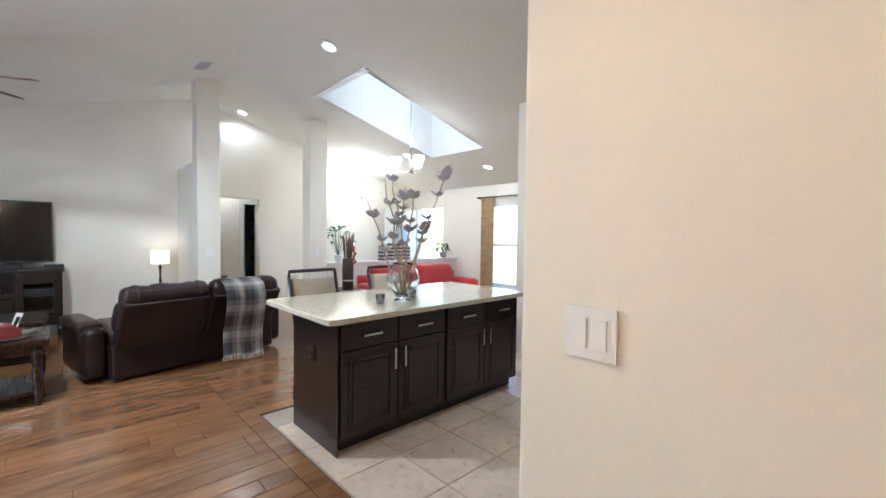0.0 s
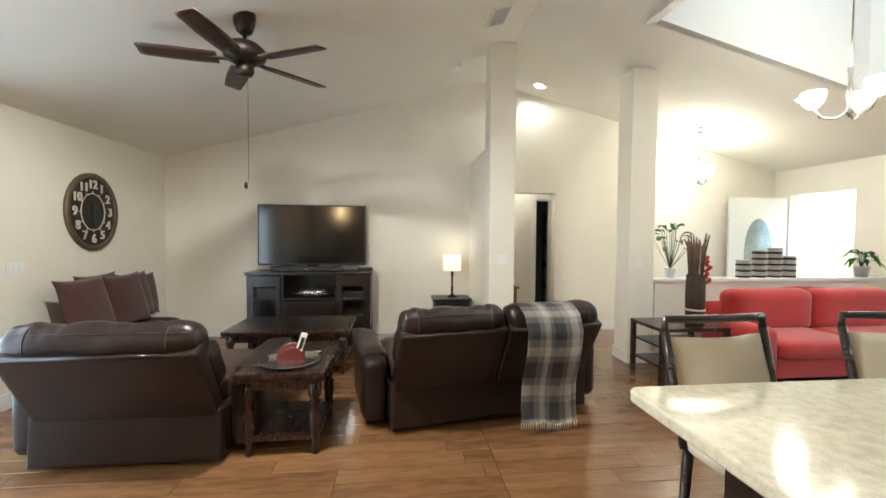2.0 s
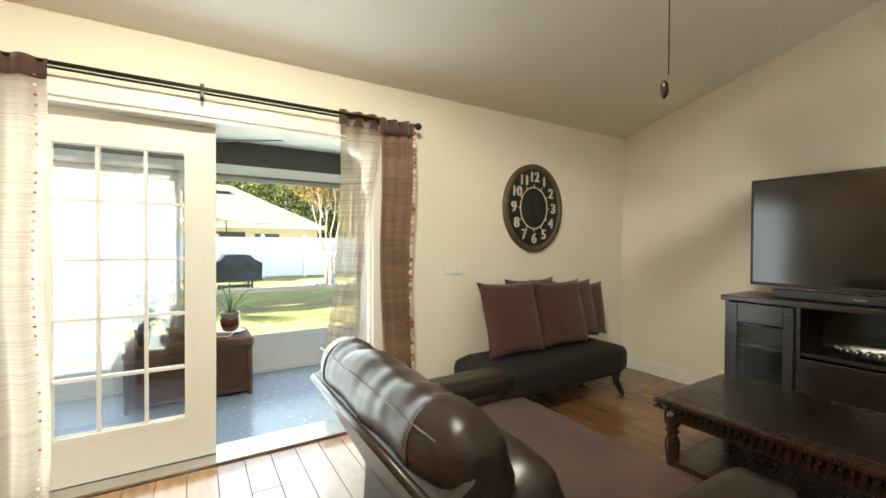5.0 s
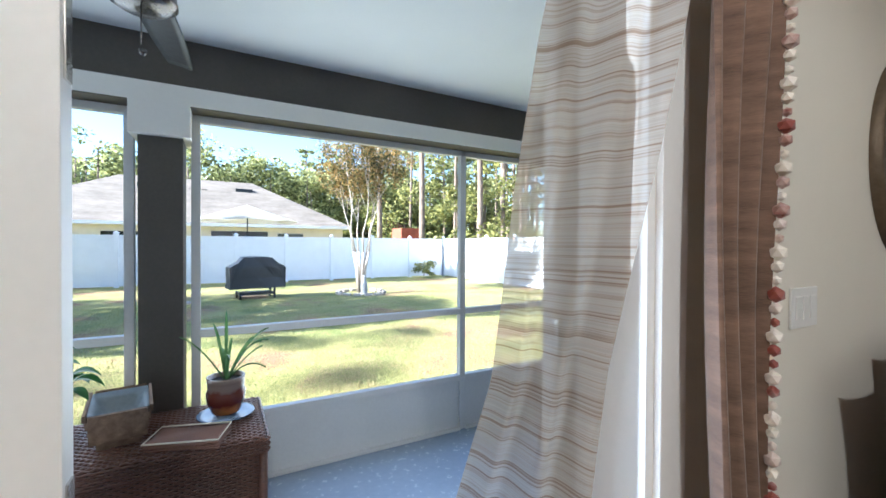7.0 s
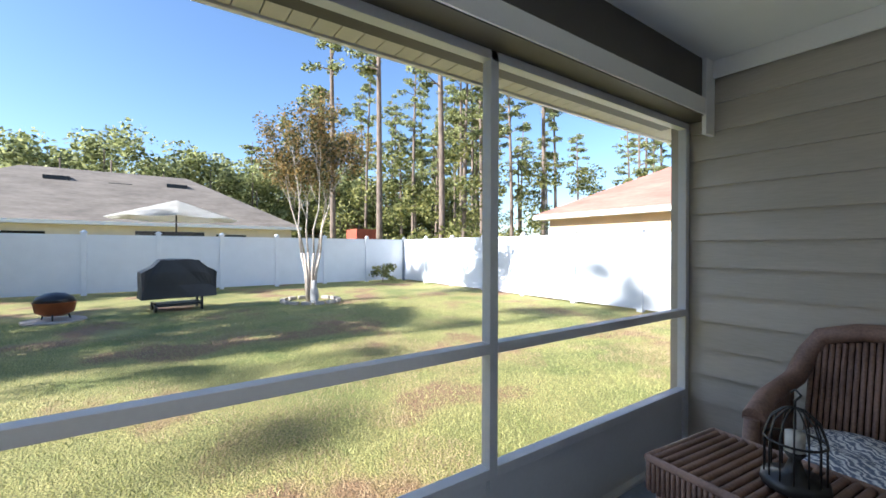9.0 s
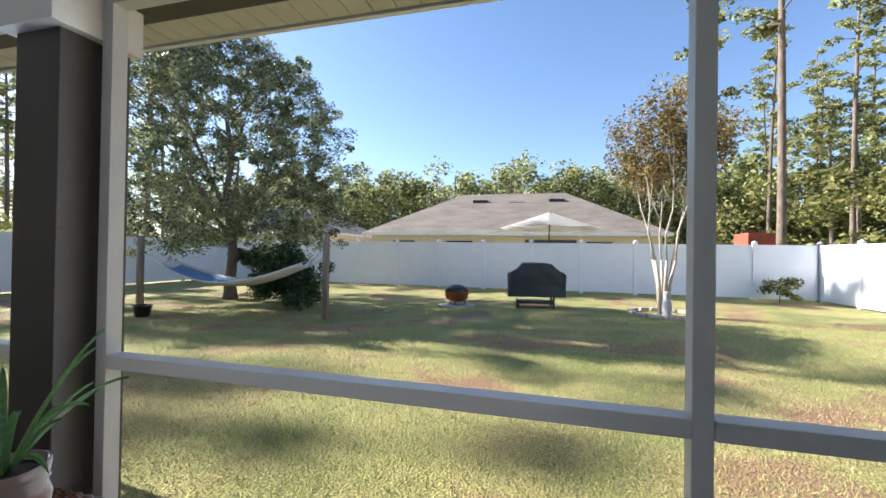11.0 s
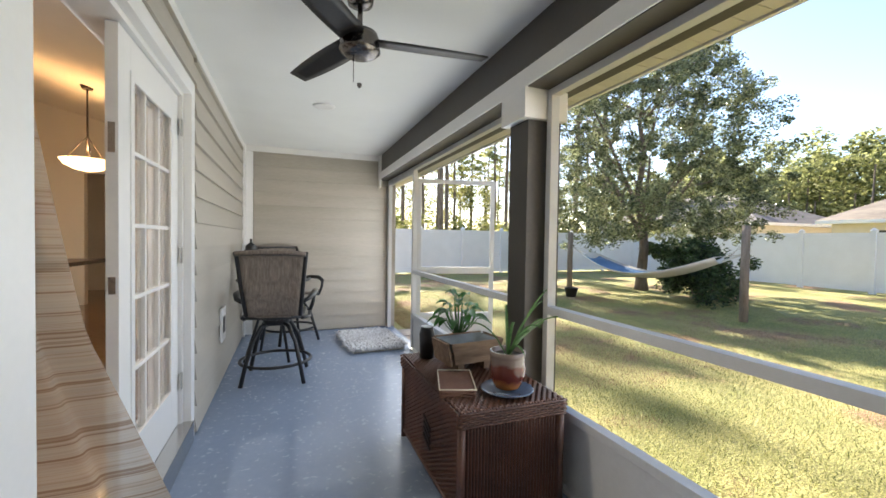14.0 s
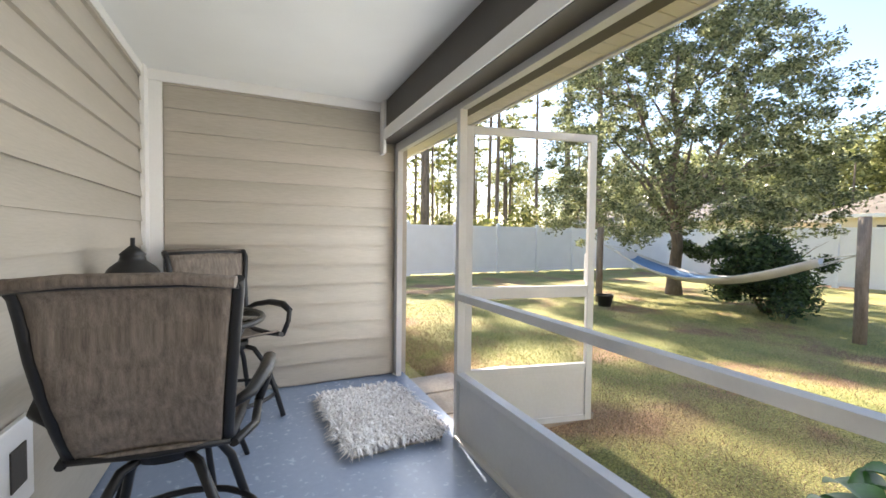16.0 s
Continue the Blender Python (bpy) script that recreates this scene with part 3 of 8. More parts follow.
def screen_bay(y0, y1, first=True):
    """One framed bay: side bars, mid rail, kick plate, sill."""
    s = thing("screen_panel", "white aluminium porch screen frame with kick plate", "screen", (PX, 0, PF), group="porch screen panels")
    part("top_bar", box(-0.025, 0.025, y0, y1, 2.125, 2.165, bevel=0.003), "alu", s)
    for y in (y0, y1 - 0.045)[0 if first else 1:]:
        part("side_bar", box(-0.025, 0.027, y, y + 0.045, 0, 2.125, bevel=0.003), "alu", s)
    part("mid_rail", box(-0.026, 0.03, y0 + 0.045, y1 - 0.045, 0.90, 0.945, bevel=0.004), "alu", s)
    part("kick_rail", box(-0.026, 0.03, y0 + 0.045, y1 - 0.045, 0.38, 0.425, bevel=0.004), "alu", s)
    part("kick_plate", box(-0.008, 0.008, y0 + 0.045, y1 - 0.045, 0.02, 0.38), "alu", s)
    part("sill", box(-0.026, 0.045, y0 + 0.045, y1 - 0.045, 0.0, 0.02, bevel=0.004), "alu", s)
    return s


screen_bay(PY0 + 0.02, 0.80)
screen_bay(2.02, 4.46)
screen_bay(4.72, 6.545)
screen_bay(6.502, PY1 - 0.02, False)
tagged(part("trim", box(PX - 0.025, PX + 0.025, 0.80, 2.02, 1.965, 2.045, bevel=0.003), "alu"), "white header bar over the screen door", "trim", kind="structure")
# screen door, standing open to the yard
sd = thing("screen_door", "white aluminium screen door standing open", "door", (PX - 0.03, 2.04, PF), rz=-101)
for a, b, c, d in ((0, 0.05, 0.02, 2.03), (0.90, 0.95, 0.02, 2.03)):
    part("stile", box(-0.016, 0.016, -b, -a, c, d, bevel=0.003), "alu", sd)
for c, d in ((0.02, 0.06), (0.38, 0.43), (0.90, 0.98), (1.98, 2.03)):
    part("rail", box(-0.015, 0.015, -0.90, -0.05, c, d, bevel=0.003), "alu", sd)
part("kick_plate", box(-0.006, 0.006, -0.90, -0.05, 0.06, 0.38), "alu", sd)
part("handle", box(0.016, 0.05, -0.93, -0.91, 1.0, 1.2, bevel=0.006), "alu", sd)
# soffit boards outside the beam
sf = thing("soffit", "ribbed cream vinyl soffit under the eave", "soffit", (0, 0, 0))
sf["kind"] = "structure"
me = mesh_of(box(-0.14, 0.14, 0, 0.095, 0, 0.012, bevel=0.003), "board", "soffit")
for i in range(108):
    piece("board", me, sf, pose(PX - 0.30, -1.2 + 0.1 * i, 2.14))
tagged(part("eave_roof", box(PX - 0.50, WO, -1.4, 9.7, PC + 0.12, PC + 0.2), "shingle"), "brown shingle roof edge over the porch", "roof", kind="structure")
tagged(part("fascia", box(PX - 0.47, PX - 0.445, -1.4, 9.7, 2.13, PC + 0.12), "white"), "white fascia board at the eave", "trim", kind="structure")

# ---- french doors ----


def glazed_leaf(name, label, at, rz, w=1.0, flip=1):
    d = thing(name, label, "door", at, rz)
    h, t = 2.02, 0.045
    part("stile", box(-t / 2, t / 2, 0, 0.14, 0, h, bevel=0.003), "white", d)
    part("stile", box(-t / 2, t / 2, w - 0.14, w, 0, h, bevel=0.003), "white", d)
    part("rail", box(-t / 2, t / 2, 0.14, w - 0.14, 0, 0.24, bevel=0.003), "white", d)
    part("rail", box(-t / 2, t / 2, 0.14, w - 0.14, h - 0.16, h, bevel=0.003), "white", d)
    gw = w - 0.28
    bead = bmesh.new()
    for sx in (-1, 1):
        for a, b, c, e in ((0.125, 0.165, 0.225, h - 0.145), (w - 0.165, w - 0.125, 0.225, h - 0.145), (0.165, w - 0.165, 0.225, 0.262), (0.165, w - 0.165, h - 0.182, h - 0.145)):
            add_box(bead, sx * 0.0225 - 0.006, sx * 0.0225 + 0.006, a, b, c, e, bevel=0.003)
    part("glazing_bead", bead, "white", d)
    for i in (1, 2):
        y = 0.14 + gw * i / 3
        part("muntin", box(-0.016, 0.016, y - 0.009, y + 0.009, 0.24, h - 0.16), "white", d)
    for i in range(1, 5):
        z = 0.24 + (h - 0.40) * i / 5
        part("muntin", box(-0.0155, 0.0155, 0.14, w - 0.14, z - 0.009, z + 0.009), "white", d)
    for i in range(3):
        for j in range(5):
            a, c = 0.14 + gw * i / 3 + 0.009, 0.24 + (h - 0.40) * j / 5 + 0.009
            g = part("pane", box(-0.003, 0.003, a, a + gw / 3 - 0.018, c, c + (h - 0.40) / 5 - 0.018), "pane", d)
            g.visible_shadow = False
    for z in (0.22, 1.0, 1.78):
        part("hinge", box(-0.042 * flip - 0.006, -0.042 * flip + 0.006, -0.01, 0.022, z, z + 0.1, bevel=0.002), "chrome", d, "satin nickel hinge")
    return d


leaf = glazed_leaf("door_1", "white french door leaf, closed, with fifteen panes", (-2.945, 3.775, 0.02), 0, 0.92)
part("strike", box(-0.012, 0.012, 0.92, 0.923, 0.93, 1.0), "chrome", leaf)
part("strike", box(-0.012, 0.012, 0.92, 0.923, 1.50, 1.62), "chrome", leaf)
open_leaf = glazed_leaf("door_2", "white french door leaf, folded open against the siding", (-3.125, 5.665, 0.02), -1, 0.98, flip=-1)
part("handle", tube([(-0.03, 0.92, 1.0), (-0.07, 0.92, 1.0), (-0.075, 0.82, 1.0)], 0.009), "chrome", open_leaf, "satin nickel lever")
bm = bmesh.new()
for x0, x1 in ((WO - 0.045, WO), (WX, WX + 0.018)):
    add_box(bm, x0, x1, 3.65, 3.74, 0 if x0 > -2.9 else PF, 2.16, bevel=0.004)
    add_box(bm, x0, x1, 5.68, 5.77, 0 if x0 > -2.9 else PF, 2.16, bevel=0.004)
    add_box(bm, x0, x1, 3.74, 5.68, 2.07, 2.16, bevel=0.004)
add_box(bm, WO, WX, 3.74, 3.77, 0.0, 2.07)
add_box(bm, WO, WX, 5.655, 5.68, 0.0, 2.07)
add_box(bm, WO, WX, 3.77, 5.655, 2.045, 2.07)
tagged(part("door_frame", bm, "white"), "white painted french door frame and casing", "door frame", kind="structure")
tagged(part("threshold", box(WO - 0.06, WX + 0.02, 3.74, 5.68, -0.118, 0.016, bevel=0.004), "chrome"), "aluminium door threshold", "threshold", kind="structure")

# ---- front door, front window, distance outside ----
fd = thing("door_3", "white front door with an oval leaded pane, standing open", "door", (FX - 0.03, 8.36, 0.01), 83)
part("panel", box(-0.022, 0.022, 0, 0.88, 0, 2.05, bevel=0.004), "white", fd)
part("pane", lathe([(0.001, 0), (0.21, 0), (0.21, 0.006), (0.001, 0.006)], 28, sy=2.5), mat("leaded_glass", (0.35, 0.42, 0.42), 0.15, var=0.3), fd, m=pose(-0.024, 0.44, 1.2, 0, -90, 0) @ pose(0, 0, 0, 0, 0, 90))
w1 = thing("window_1", "white framed front window with bright daylight", "window", (FX + 0.05, 4.55, 0.45))
w1["kind"] = "structure"
for a, b, c, d in ((0, 0.05, 0, 1.65), (1.42, 1.47, 0, 1.65), (0.05, 1.42, 0, 0.05), (0.05, 1.42, 1.60, 1.65), (0.05, 1.42, 0.80, 0.85)):
    part("frame", box(-0.03, 0.03, a, b, c, d, bevel=0.003), "white", w1)
for c, d in ((0.05, 0.80), (0.85, 1.60)):
    part("pane", box(-0.003, 0.003, 0.05, 1.42, c, d), "pane", w1).visible_shadow = False
part("sill", box(-0.12, -0.02, -0.03, 1.50, -0.03, 0.0, bevel=0.004), "white", w1)
# ---- the yard and the distance ----
bm = bmesh.new()


def ground_z(x, y):
    if x > -5.3:
        return G
    return G + 0.05 * noise.noise(Vector((x * 0.3, y * 0.3, 0))) * min(1, (-5.3 - x) / 2)


xs = sorted([-400, -200, -100, -60, -40] + [-30 + 0.6 * i for i in range(42)] + [-4.5, 12, 40, 150, 400])
ys = sorted([-400, -200, -100, -60, -40, -30] + [-14 + 0.8 * i for i in range(42)] + [30, 50, 100, 200, 400])
g = [[bm.verts.new((x, y, ground_z(x, y) if -30 < x < -5 and -14 < y < 20 else G)) for y in ys] for x in xs]
for i in range(len(xs) - 1):
    for j in range(len(ys) - 1):
        bm.faces.new((g[i][j], g[i + 1][j], g[i + 1][j + 1], g[i][j + 1])).smooth = True
tagged(part("ground", bm, "lawn"), "sunlit green lawn with dry patches", "lawn", kind="structure")

FBX, FLY, FRY = -19.6, -9.0, 14.4


def fence_run(name, x0, y0, x1, y1):
    f = thing("fence", "white vinyl privacy fence along the lawn", "fence", (x0, y0, G))
    L = math.hypot(x1 - x0, y1 - y0)
    f.matrix_world = pose(x0, y0, G, 0, 0, math.degrees(math.atan2(y1 - y0, x1 - x0)))
    n = round(L / 1.85)
    s = L / n
    bm = box(-0.065, 0.065, -0.065, 0.065, 0, 1.86, bevel=0.006)
    add_lathe(bm, [(0.1, 1.86), (0.1, 1.88), (0.02, 1.94)], 4)
    post = mesh_of(bm, "post", "vinyl")
    bm = box(0.06, s - 0.06, -0.02, 0.02, -0.06, 0.06, bevel=0.004)
    rails = mesh_of(bm, "rail", "vinyl")
    panel = mesh_of(box(0.062, s - 0.062, -0.012, 0.012, 0.17, 1.71), "panel", "vinyl")
    for i in range(n + 1):
        piece("post", post, f, pose(s * i, 0, 0))
        if i < n:
            piece("panel", panel, f, pose(s * i, 0, 0))
            piece("rail", rails, f, pose(s * i, 0, 0.12))
            piece("rail", rails, f, pose(s * i, 0, 1.75))
    return f


fence_run("fence", FBX, FLY, FBX, FRY)
fence_run("fence", 8, FLY, FBX, FLY)
fence_run("fence", FBX, FRY, 4, FRY)


def leaf_cloud(clumps, per, size, seed, flat=0.6, droop=0.0):
    """Many small leaves scattered in clumps (x, y, z, r): numpy quads folded once."""
    rng = np.random.default_rng(seed)
    n = per * len(clumps)
    c = np.repeat(np.array(clumps, float), per, axis=0)
    d = rng.normal(size=(n, 3))
    d /= np.linalg.norm(d, axis=1)[:, None]
    r = rng.random(n) ** 0.45
    p = c[:, :3] + d * (c[:, 3] * r)[:, None] * np.array([1, 1, flat])
    a = rng.normal(size=(n, 3))
    a[:, 2] = a[:, 2] * 0.6 - droop
    a /= np.linalg.norm(a, axis=1)[:, None]
    b = np.cross(a, rng.normal(size=(n, 3)))
    b /= np.linalg.norm(b, axis=1)[:, None]
    s = size * (0.6 + 0.8 * rng.random(n))[:, None]
    v = np.stack([p - a * s, p + b * s * 0.45, p + a * s, p - b * s * 0.45], 1).reshape(-1, 3)
    me = bpy.data.meshes.new("crown")
    f = np.arange(4 * n).reshape(-1, 4)
    me.from_pydata(v.tolist(), [], f.tolist())
    return me


def crown(me, material, parent, name="crown"):
    me.materials.append(M[material])
    ob = new(name, me)
    ob.parent = parent
    return ob


def branchy(bm, base, top, r, rng, levels=2, kids=5, spread=0.7, tips=None, seg=7):
    """A tapered limb with crooked side limbs; collects its tips."""
    base, top = Vector(base), Vector(top)
    pts = [base.lerp(top, t) + Vector((rng.uniform(-1, 1), rng.uniform(-1, 1), 0)) * (top - base).length * 0.035 * (0 < t < 1) for t in (0, 0.25, 0.5, 0.75, 1)]
    add_tube(bm, pts, [r, r * 0.85, r * 0.7, r * 0.5, r * 0.25], seg)
    if tips is not None:
        tips.append(pts[-1])
    if levels > 0:
        L = (top - base).length
        for k in range(kids):
            t = rng.uniform(0.35, 0.95)
            s = base.lerp(top, t)
            d = (top - base).normalized()
            o = Vector((rng.uniform(-1, 1), rng.uniform(-1, 1), rng.uniform(0.0, 0.7))).normalized()
            e = s + (d * (1 - spread) + o * spread).normalized() * L * rng.uniform(0.35, 0.6)
            branchy(bm, s, e, r * (0.5 - 0.25 * t), rng, levels - 1, max(2, kids - 2), spread, tips, 5)


rng = random.Random(5)
# live oak by the hammock
oak = thing("tree", "round evergreen oak in full dark green leaf", "tree", (-13.45, -2.55, G))
bm, tips = bmesh.new(), []
add_tube(bm, [(0, 0, -0.1), (0.03, 0, 0.5), (0.0, 0.05, 1.2), (0.05, 0.03, 2.0)], [0.22, 0.15, 0.13, 0.12], 10)
for k in range(9):
    a = k * 0.7 + rng.uniform(-0.2, 0.2)
    e = Vector((math.cos(a) * rng.uniform(1.2, 2.3), math.sin(a) * rng.uniform(1.2, 2.3), rng.uniform(2.6, 5.2)))
    branchy(bm, (0.03, 0.03, rng.uniform(1.2, 2.0)), e, 0.07, rng, 2, 4, 0.75, tips)
branchy(bm, (0.05, 0.03, 1.9), (0.2, 0.1, 6.0), 0.11, rng, 2, 6, 0.75, tips)
part("trunk", bm, "bark", oak)
clumps = []
for k in range(950):
    h = rng.uniform(1.4, 6.9)
    w = 3.35 * math.sqrt(max(0.03, 1 - ((h - 3.3) / 3.8) ** 2)) if h > 3.3 else 3.35 - 0.25 * (3.3 - h)
    a, q = rng.uniform(0, 6.283), w * math.sqrt(rng.uniform(0.06, 1.15))
    clumps.append((math.cos(a) * q, math.sin(a) * q, h + rng.uniform(-0.2, 0.3), rng.uniform(0.13, 0.36)))
crown(leaf_cloud(clumps, 120, 0.042, 3, 0.8), "oakleaf", oak)

# crape myrtle, many-stemmed
CMX, CMY = -14.7, 8.75
cm = thing("tree", "thin many-stemmed crape myrtle with turning leaves", "tree", (CMX, CMY, G))
bm, tips = bmesh.new(), []
for k in range(6):
    a = k * 1.05
    mid = Vector((0.25 * math.cos(a), 0.25 * math.sin(a), 1.3))
    add_tube(bm, [(0.08 * math.cos(a), 0.08 * math.sin(a), -0.05), mid * 0.55 + Vector((0, 0, 0.05)), mid], [0.045, 0.04, 0.03], 7)
    branchy(bm, mid, mid + Vector((0.42 * math.cos(a), 0.42 * math.sin(a), rng.uniform(1.9, 3.2))), 0.026, rng, 2, 5, 0.38, tips, 5)
part("trunk", bm, "palebark", cm)
crown(leaf_cloud([(p.x, p.y, p.z, 0.26) for p in tips], 110, 0.042, 8, 1.4), "crapeleaf", cm)
bm = bmesh.new()
for k in range(14):
    a = k * 0.449
    add_box(bm, -0.12, 0.12, -0.06, 0.06, 0, 0.09, bevel=0.02, m=pose(0.72 * math.cos(a), 0.72 * math.sin(a), -0.01, 0, 0, math.degrees(a) + 90))
edge = thing("edging", "ring of small brown stones round the tree", "edging", (CMX, CMY, G))
part("stone_ring", bm, "concrete", edge)
st = tagged(part("statue", lathe([(0.13, 0), (0.14, 0.04), (0.09, 0.08), (0.11, 0.2), (0.10, 0.34), (0.06, 0.42), (0.075, 0.5), (0.05, 0.58), (0.01, 0.6)], 14), mat("grey_cast_stone", (0.3, 0.3, 0.29), 0.9, var=0.2, bump=0.3)), "small grey cast stone garden figure", "statue")
st.location = (CMX + 0.4, CMY - 0.03, G)

# dark bush with vines along the hammock
bush = thing("bush", "dense dark green rounded shrub by the hammock post", "bush", (-12.8, -0.15, G))
bm = bmesh.new()
for k in range(9):
    a = k * 0.7
    branchy(bm, (0.06 * math.cos(a), 0.06 * math.sin(a), 0), (0.5 * math.cos(a), 0.5 * math.sin(a), 0.9 + 0.3 * (k % 2)), 0.02, rng, 1, 3, 0.6, None, 5)
part("stems", bm, "bark", bush)
cl = [(rng.uniform(-0.7, 0.7), rng.uniform(-0.68, 0.68), rng.uniform(0.2, 1.4), rng.uniform(0.22, 0.4)) for k in range(46)]
cl += [(-0.4 - 0.1 * k, -0.5 - 0.28 * k, 1.15 + 0.12 * math.sin(k), 0.24) for k in range(9)]
crown(leaf_cloud(cl, 300, 0.045, 12, 0.85), "bushleaf", bush)
for x, y, h in ((-11.36, 1.72, 1.75), (-10.65, -2.3, 1.65)):
    p = thing("hammock_post", "weathered round timber hammock post", "post", (x, y, G), group="hammock posts")
    part("shaft", tube([(0, 0, -0.1), (0.01, 0, 0.8), (0, 0, h)], [0.075, 0.07, 0.07], 12), "weather", p)
hm = thing("hammock", "pale rope hammock hung between two posts", "hammock", (0, 0, 0))
A, B = Vector((-11.4, 1.66, 1.0)), Vector((-10.65, -2.22, 1.05))


def sag(u, v):
    w = 0.5 * math.sin(math.pi * (0.08 + 0.84 * u)) ** 0.6
    p = A.lerp(B, 0.1 + 0.8 * u)
    return p + Vector((w * (v - 0.5) * 2, 0.1 * (v - 0.5), -0.62 * math.sin(math.pi * (0.1 + 0.8 * u)) + 0.12 * (2 * v - 1) ** 2))


part("bed", sheet(sag, 24, 6, 0.012), "canvas", hm)
for E0, u in ((A, 0.0), (B, 1.0)):
    for v in (0, 0.25, 0.5, 0.75, 1):
        part("cord", tube([E0, sag(u, v)], 0.007, 5), "canvas", hm)

pad = thing("hammock_pad", "bright blue cloth pad lying in the hammock", "pad", (0, 0, 0))
part("cloth", sheet(lambda u, v: sag(0.42 + 0.5 * u, 0.12 + 0.76 * v) + Vector((0, 0, 0.022)), 14, 5, 0.012), mat("blue_canvas", (0.13, 0.24, 0.40), 0.8, var=0.1), pad)

# grill under its cover
gr = thing("grill", "barbecue grill under a black fitted cover", "grill", (-14.9, 5.75, G), 8)
bm = bmesh.new()
outline = ((-0.72, 0.30), (-0.70, 0.60), (-0.71, 0.88), (-0.62, 0.93), (-0.50, 1.0), (-0.36, 1.15), (-0.1, 1.17), (0.2, 1.165), (0.38, 1.14), (0.54, 0.99), (0.66, 0.93), (0.72, 0.87), (0.70, 0.6), (0.73, 0.30))
rows_ = [[bm.verts.new((x * (1 if z < 0.9 else 0.92), y, z)) for y, z in outline] for x in (-0.32, -0.2, 0, 0.2, 0.32)]
for a, b in zip(rows_, rows_[1:]):
    for k in range(len(outline) - 1):
        bm.faces.new((a[k], a[k + 1], b[k + 1], b[k]))
bm.faces.new(rows_[0])
bm.faces.new(rows_[-1][::-1])
bmesh.ops.triangulate(bm, faces=[f for f in bm.faces if len(f.verts) > 4])
bmesh.ops.subdivide_edges(bm, edges=bm.edges[:], cuts=2, use_grid_fill=True)
for v in bm.verts:
    v.co += noise.noise_vector(v.co * 3) * 0.03
part("cover", bm, "blackcover", gr)
for x in (-0.24, 0.24):
    part("leg", box(x - 0.025, x + 0.025, 0.42, 0.47, 0, 0.36), "iron", gr)
    part("wheel", lathe([(0.02, -0.02), (0.1, -0.02), (0.1, 0.02), (0.02, 0.02)], 16), "iron", gr, m=pose(x, -0.45, 0.1, 90, 0, 0))
part("cart", box(-0.26, 0.26, -0.45, 0.45, 0.12, 0.18), "iron", gr)
# fire pit
fp = thing("fire_pit", "round copper fire pit with a dark mesh lid on pavers", "fire pit", (-14.45, 3.75, G))
fp.scale = (0.8, 0.8, 0.95)
part("paver", lathe([(0.62, 0), (0.6, 0.04)], 12), "concrete", fp)
part("bowl", lathe([(0.2, 0.12), (0.36, 0.2), (0.40, 0.38), (0.42, 0.40), (0.38, 0.40), (0.3, 0.24)], 20), mat("copper", (0.35, 0.12, 0.05), 0.45, 0.8, var=0.3), fp, "copper bowl")
part("lid", lathe([(0.40, 0.40), (0.34, 0.5), (0.18, 0.57), (0.02, 0.59)], 20), "iron", fp)
for k in range(3):
    part("leg", tube([(0.3 * math.cos(k * 2.1), 0.3 * math.sin(k * 2.1), 0.03), (0.25 * math.cos(k * 2.1), 0.25 * math.sin(k * 2.1), 0.2)], 0.018), "iron", fp)
# umbrella beyond the fence
um = thing("umbrella", "open off-white patio umbrella behind the fence", "umbrella", (-23.5, 6.0, G))
part("pole", tube([(0, 0, 0), (0, 0, 3.3)], 0.03), "iron", um)
bm = bmesh.new()
top = bm.verts.new((0, 0, 3.35))
rim = [bm.verts.new((2.3 * math.cos(k * math.pi / 8), 2.3 * math.sin(k * math.pi / 8), 2.6 - 0.05 * (k % 2))) for k in range(16)]
for k in range(16):
    bm.faces.new((top, rim[k], rim[(k + 1) % 16])).smooth = False
bmesh.ops.solidify(bm, geom=bm.faces[:], thickness=0.02)
part("canopy", bm, "canvas", um)
# a small planter by the hammock post
pl = thing("planter", "small dark pot on the lawn", "pot", (-10.35, -1.85, G))
part("pot", lathe([(0.12, 0), (0.17, 0.22), (0.19, 0.24), (0.15, 0.24), (0.14, 0.2)], 16), "black", pl)
part("soil", lathe([(0.13, 0.19), (0.02, 0.21)], 12), "soil", pl)


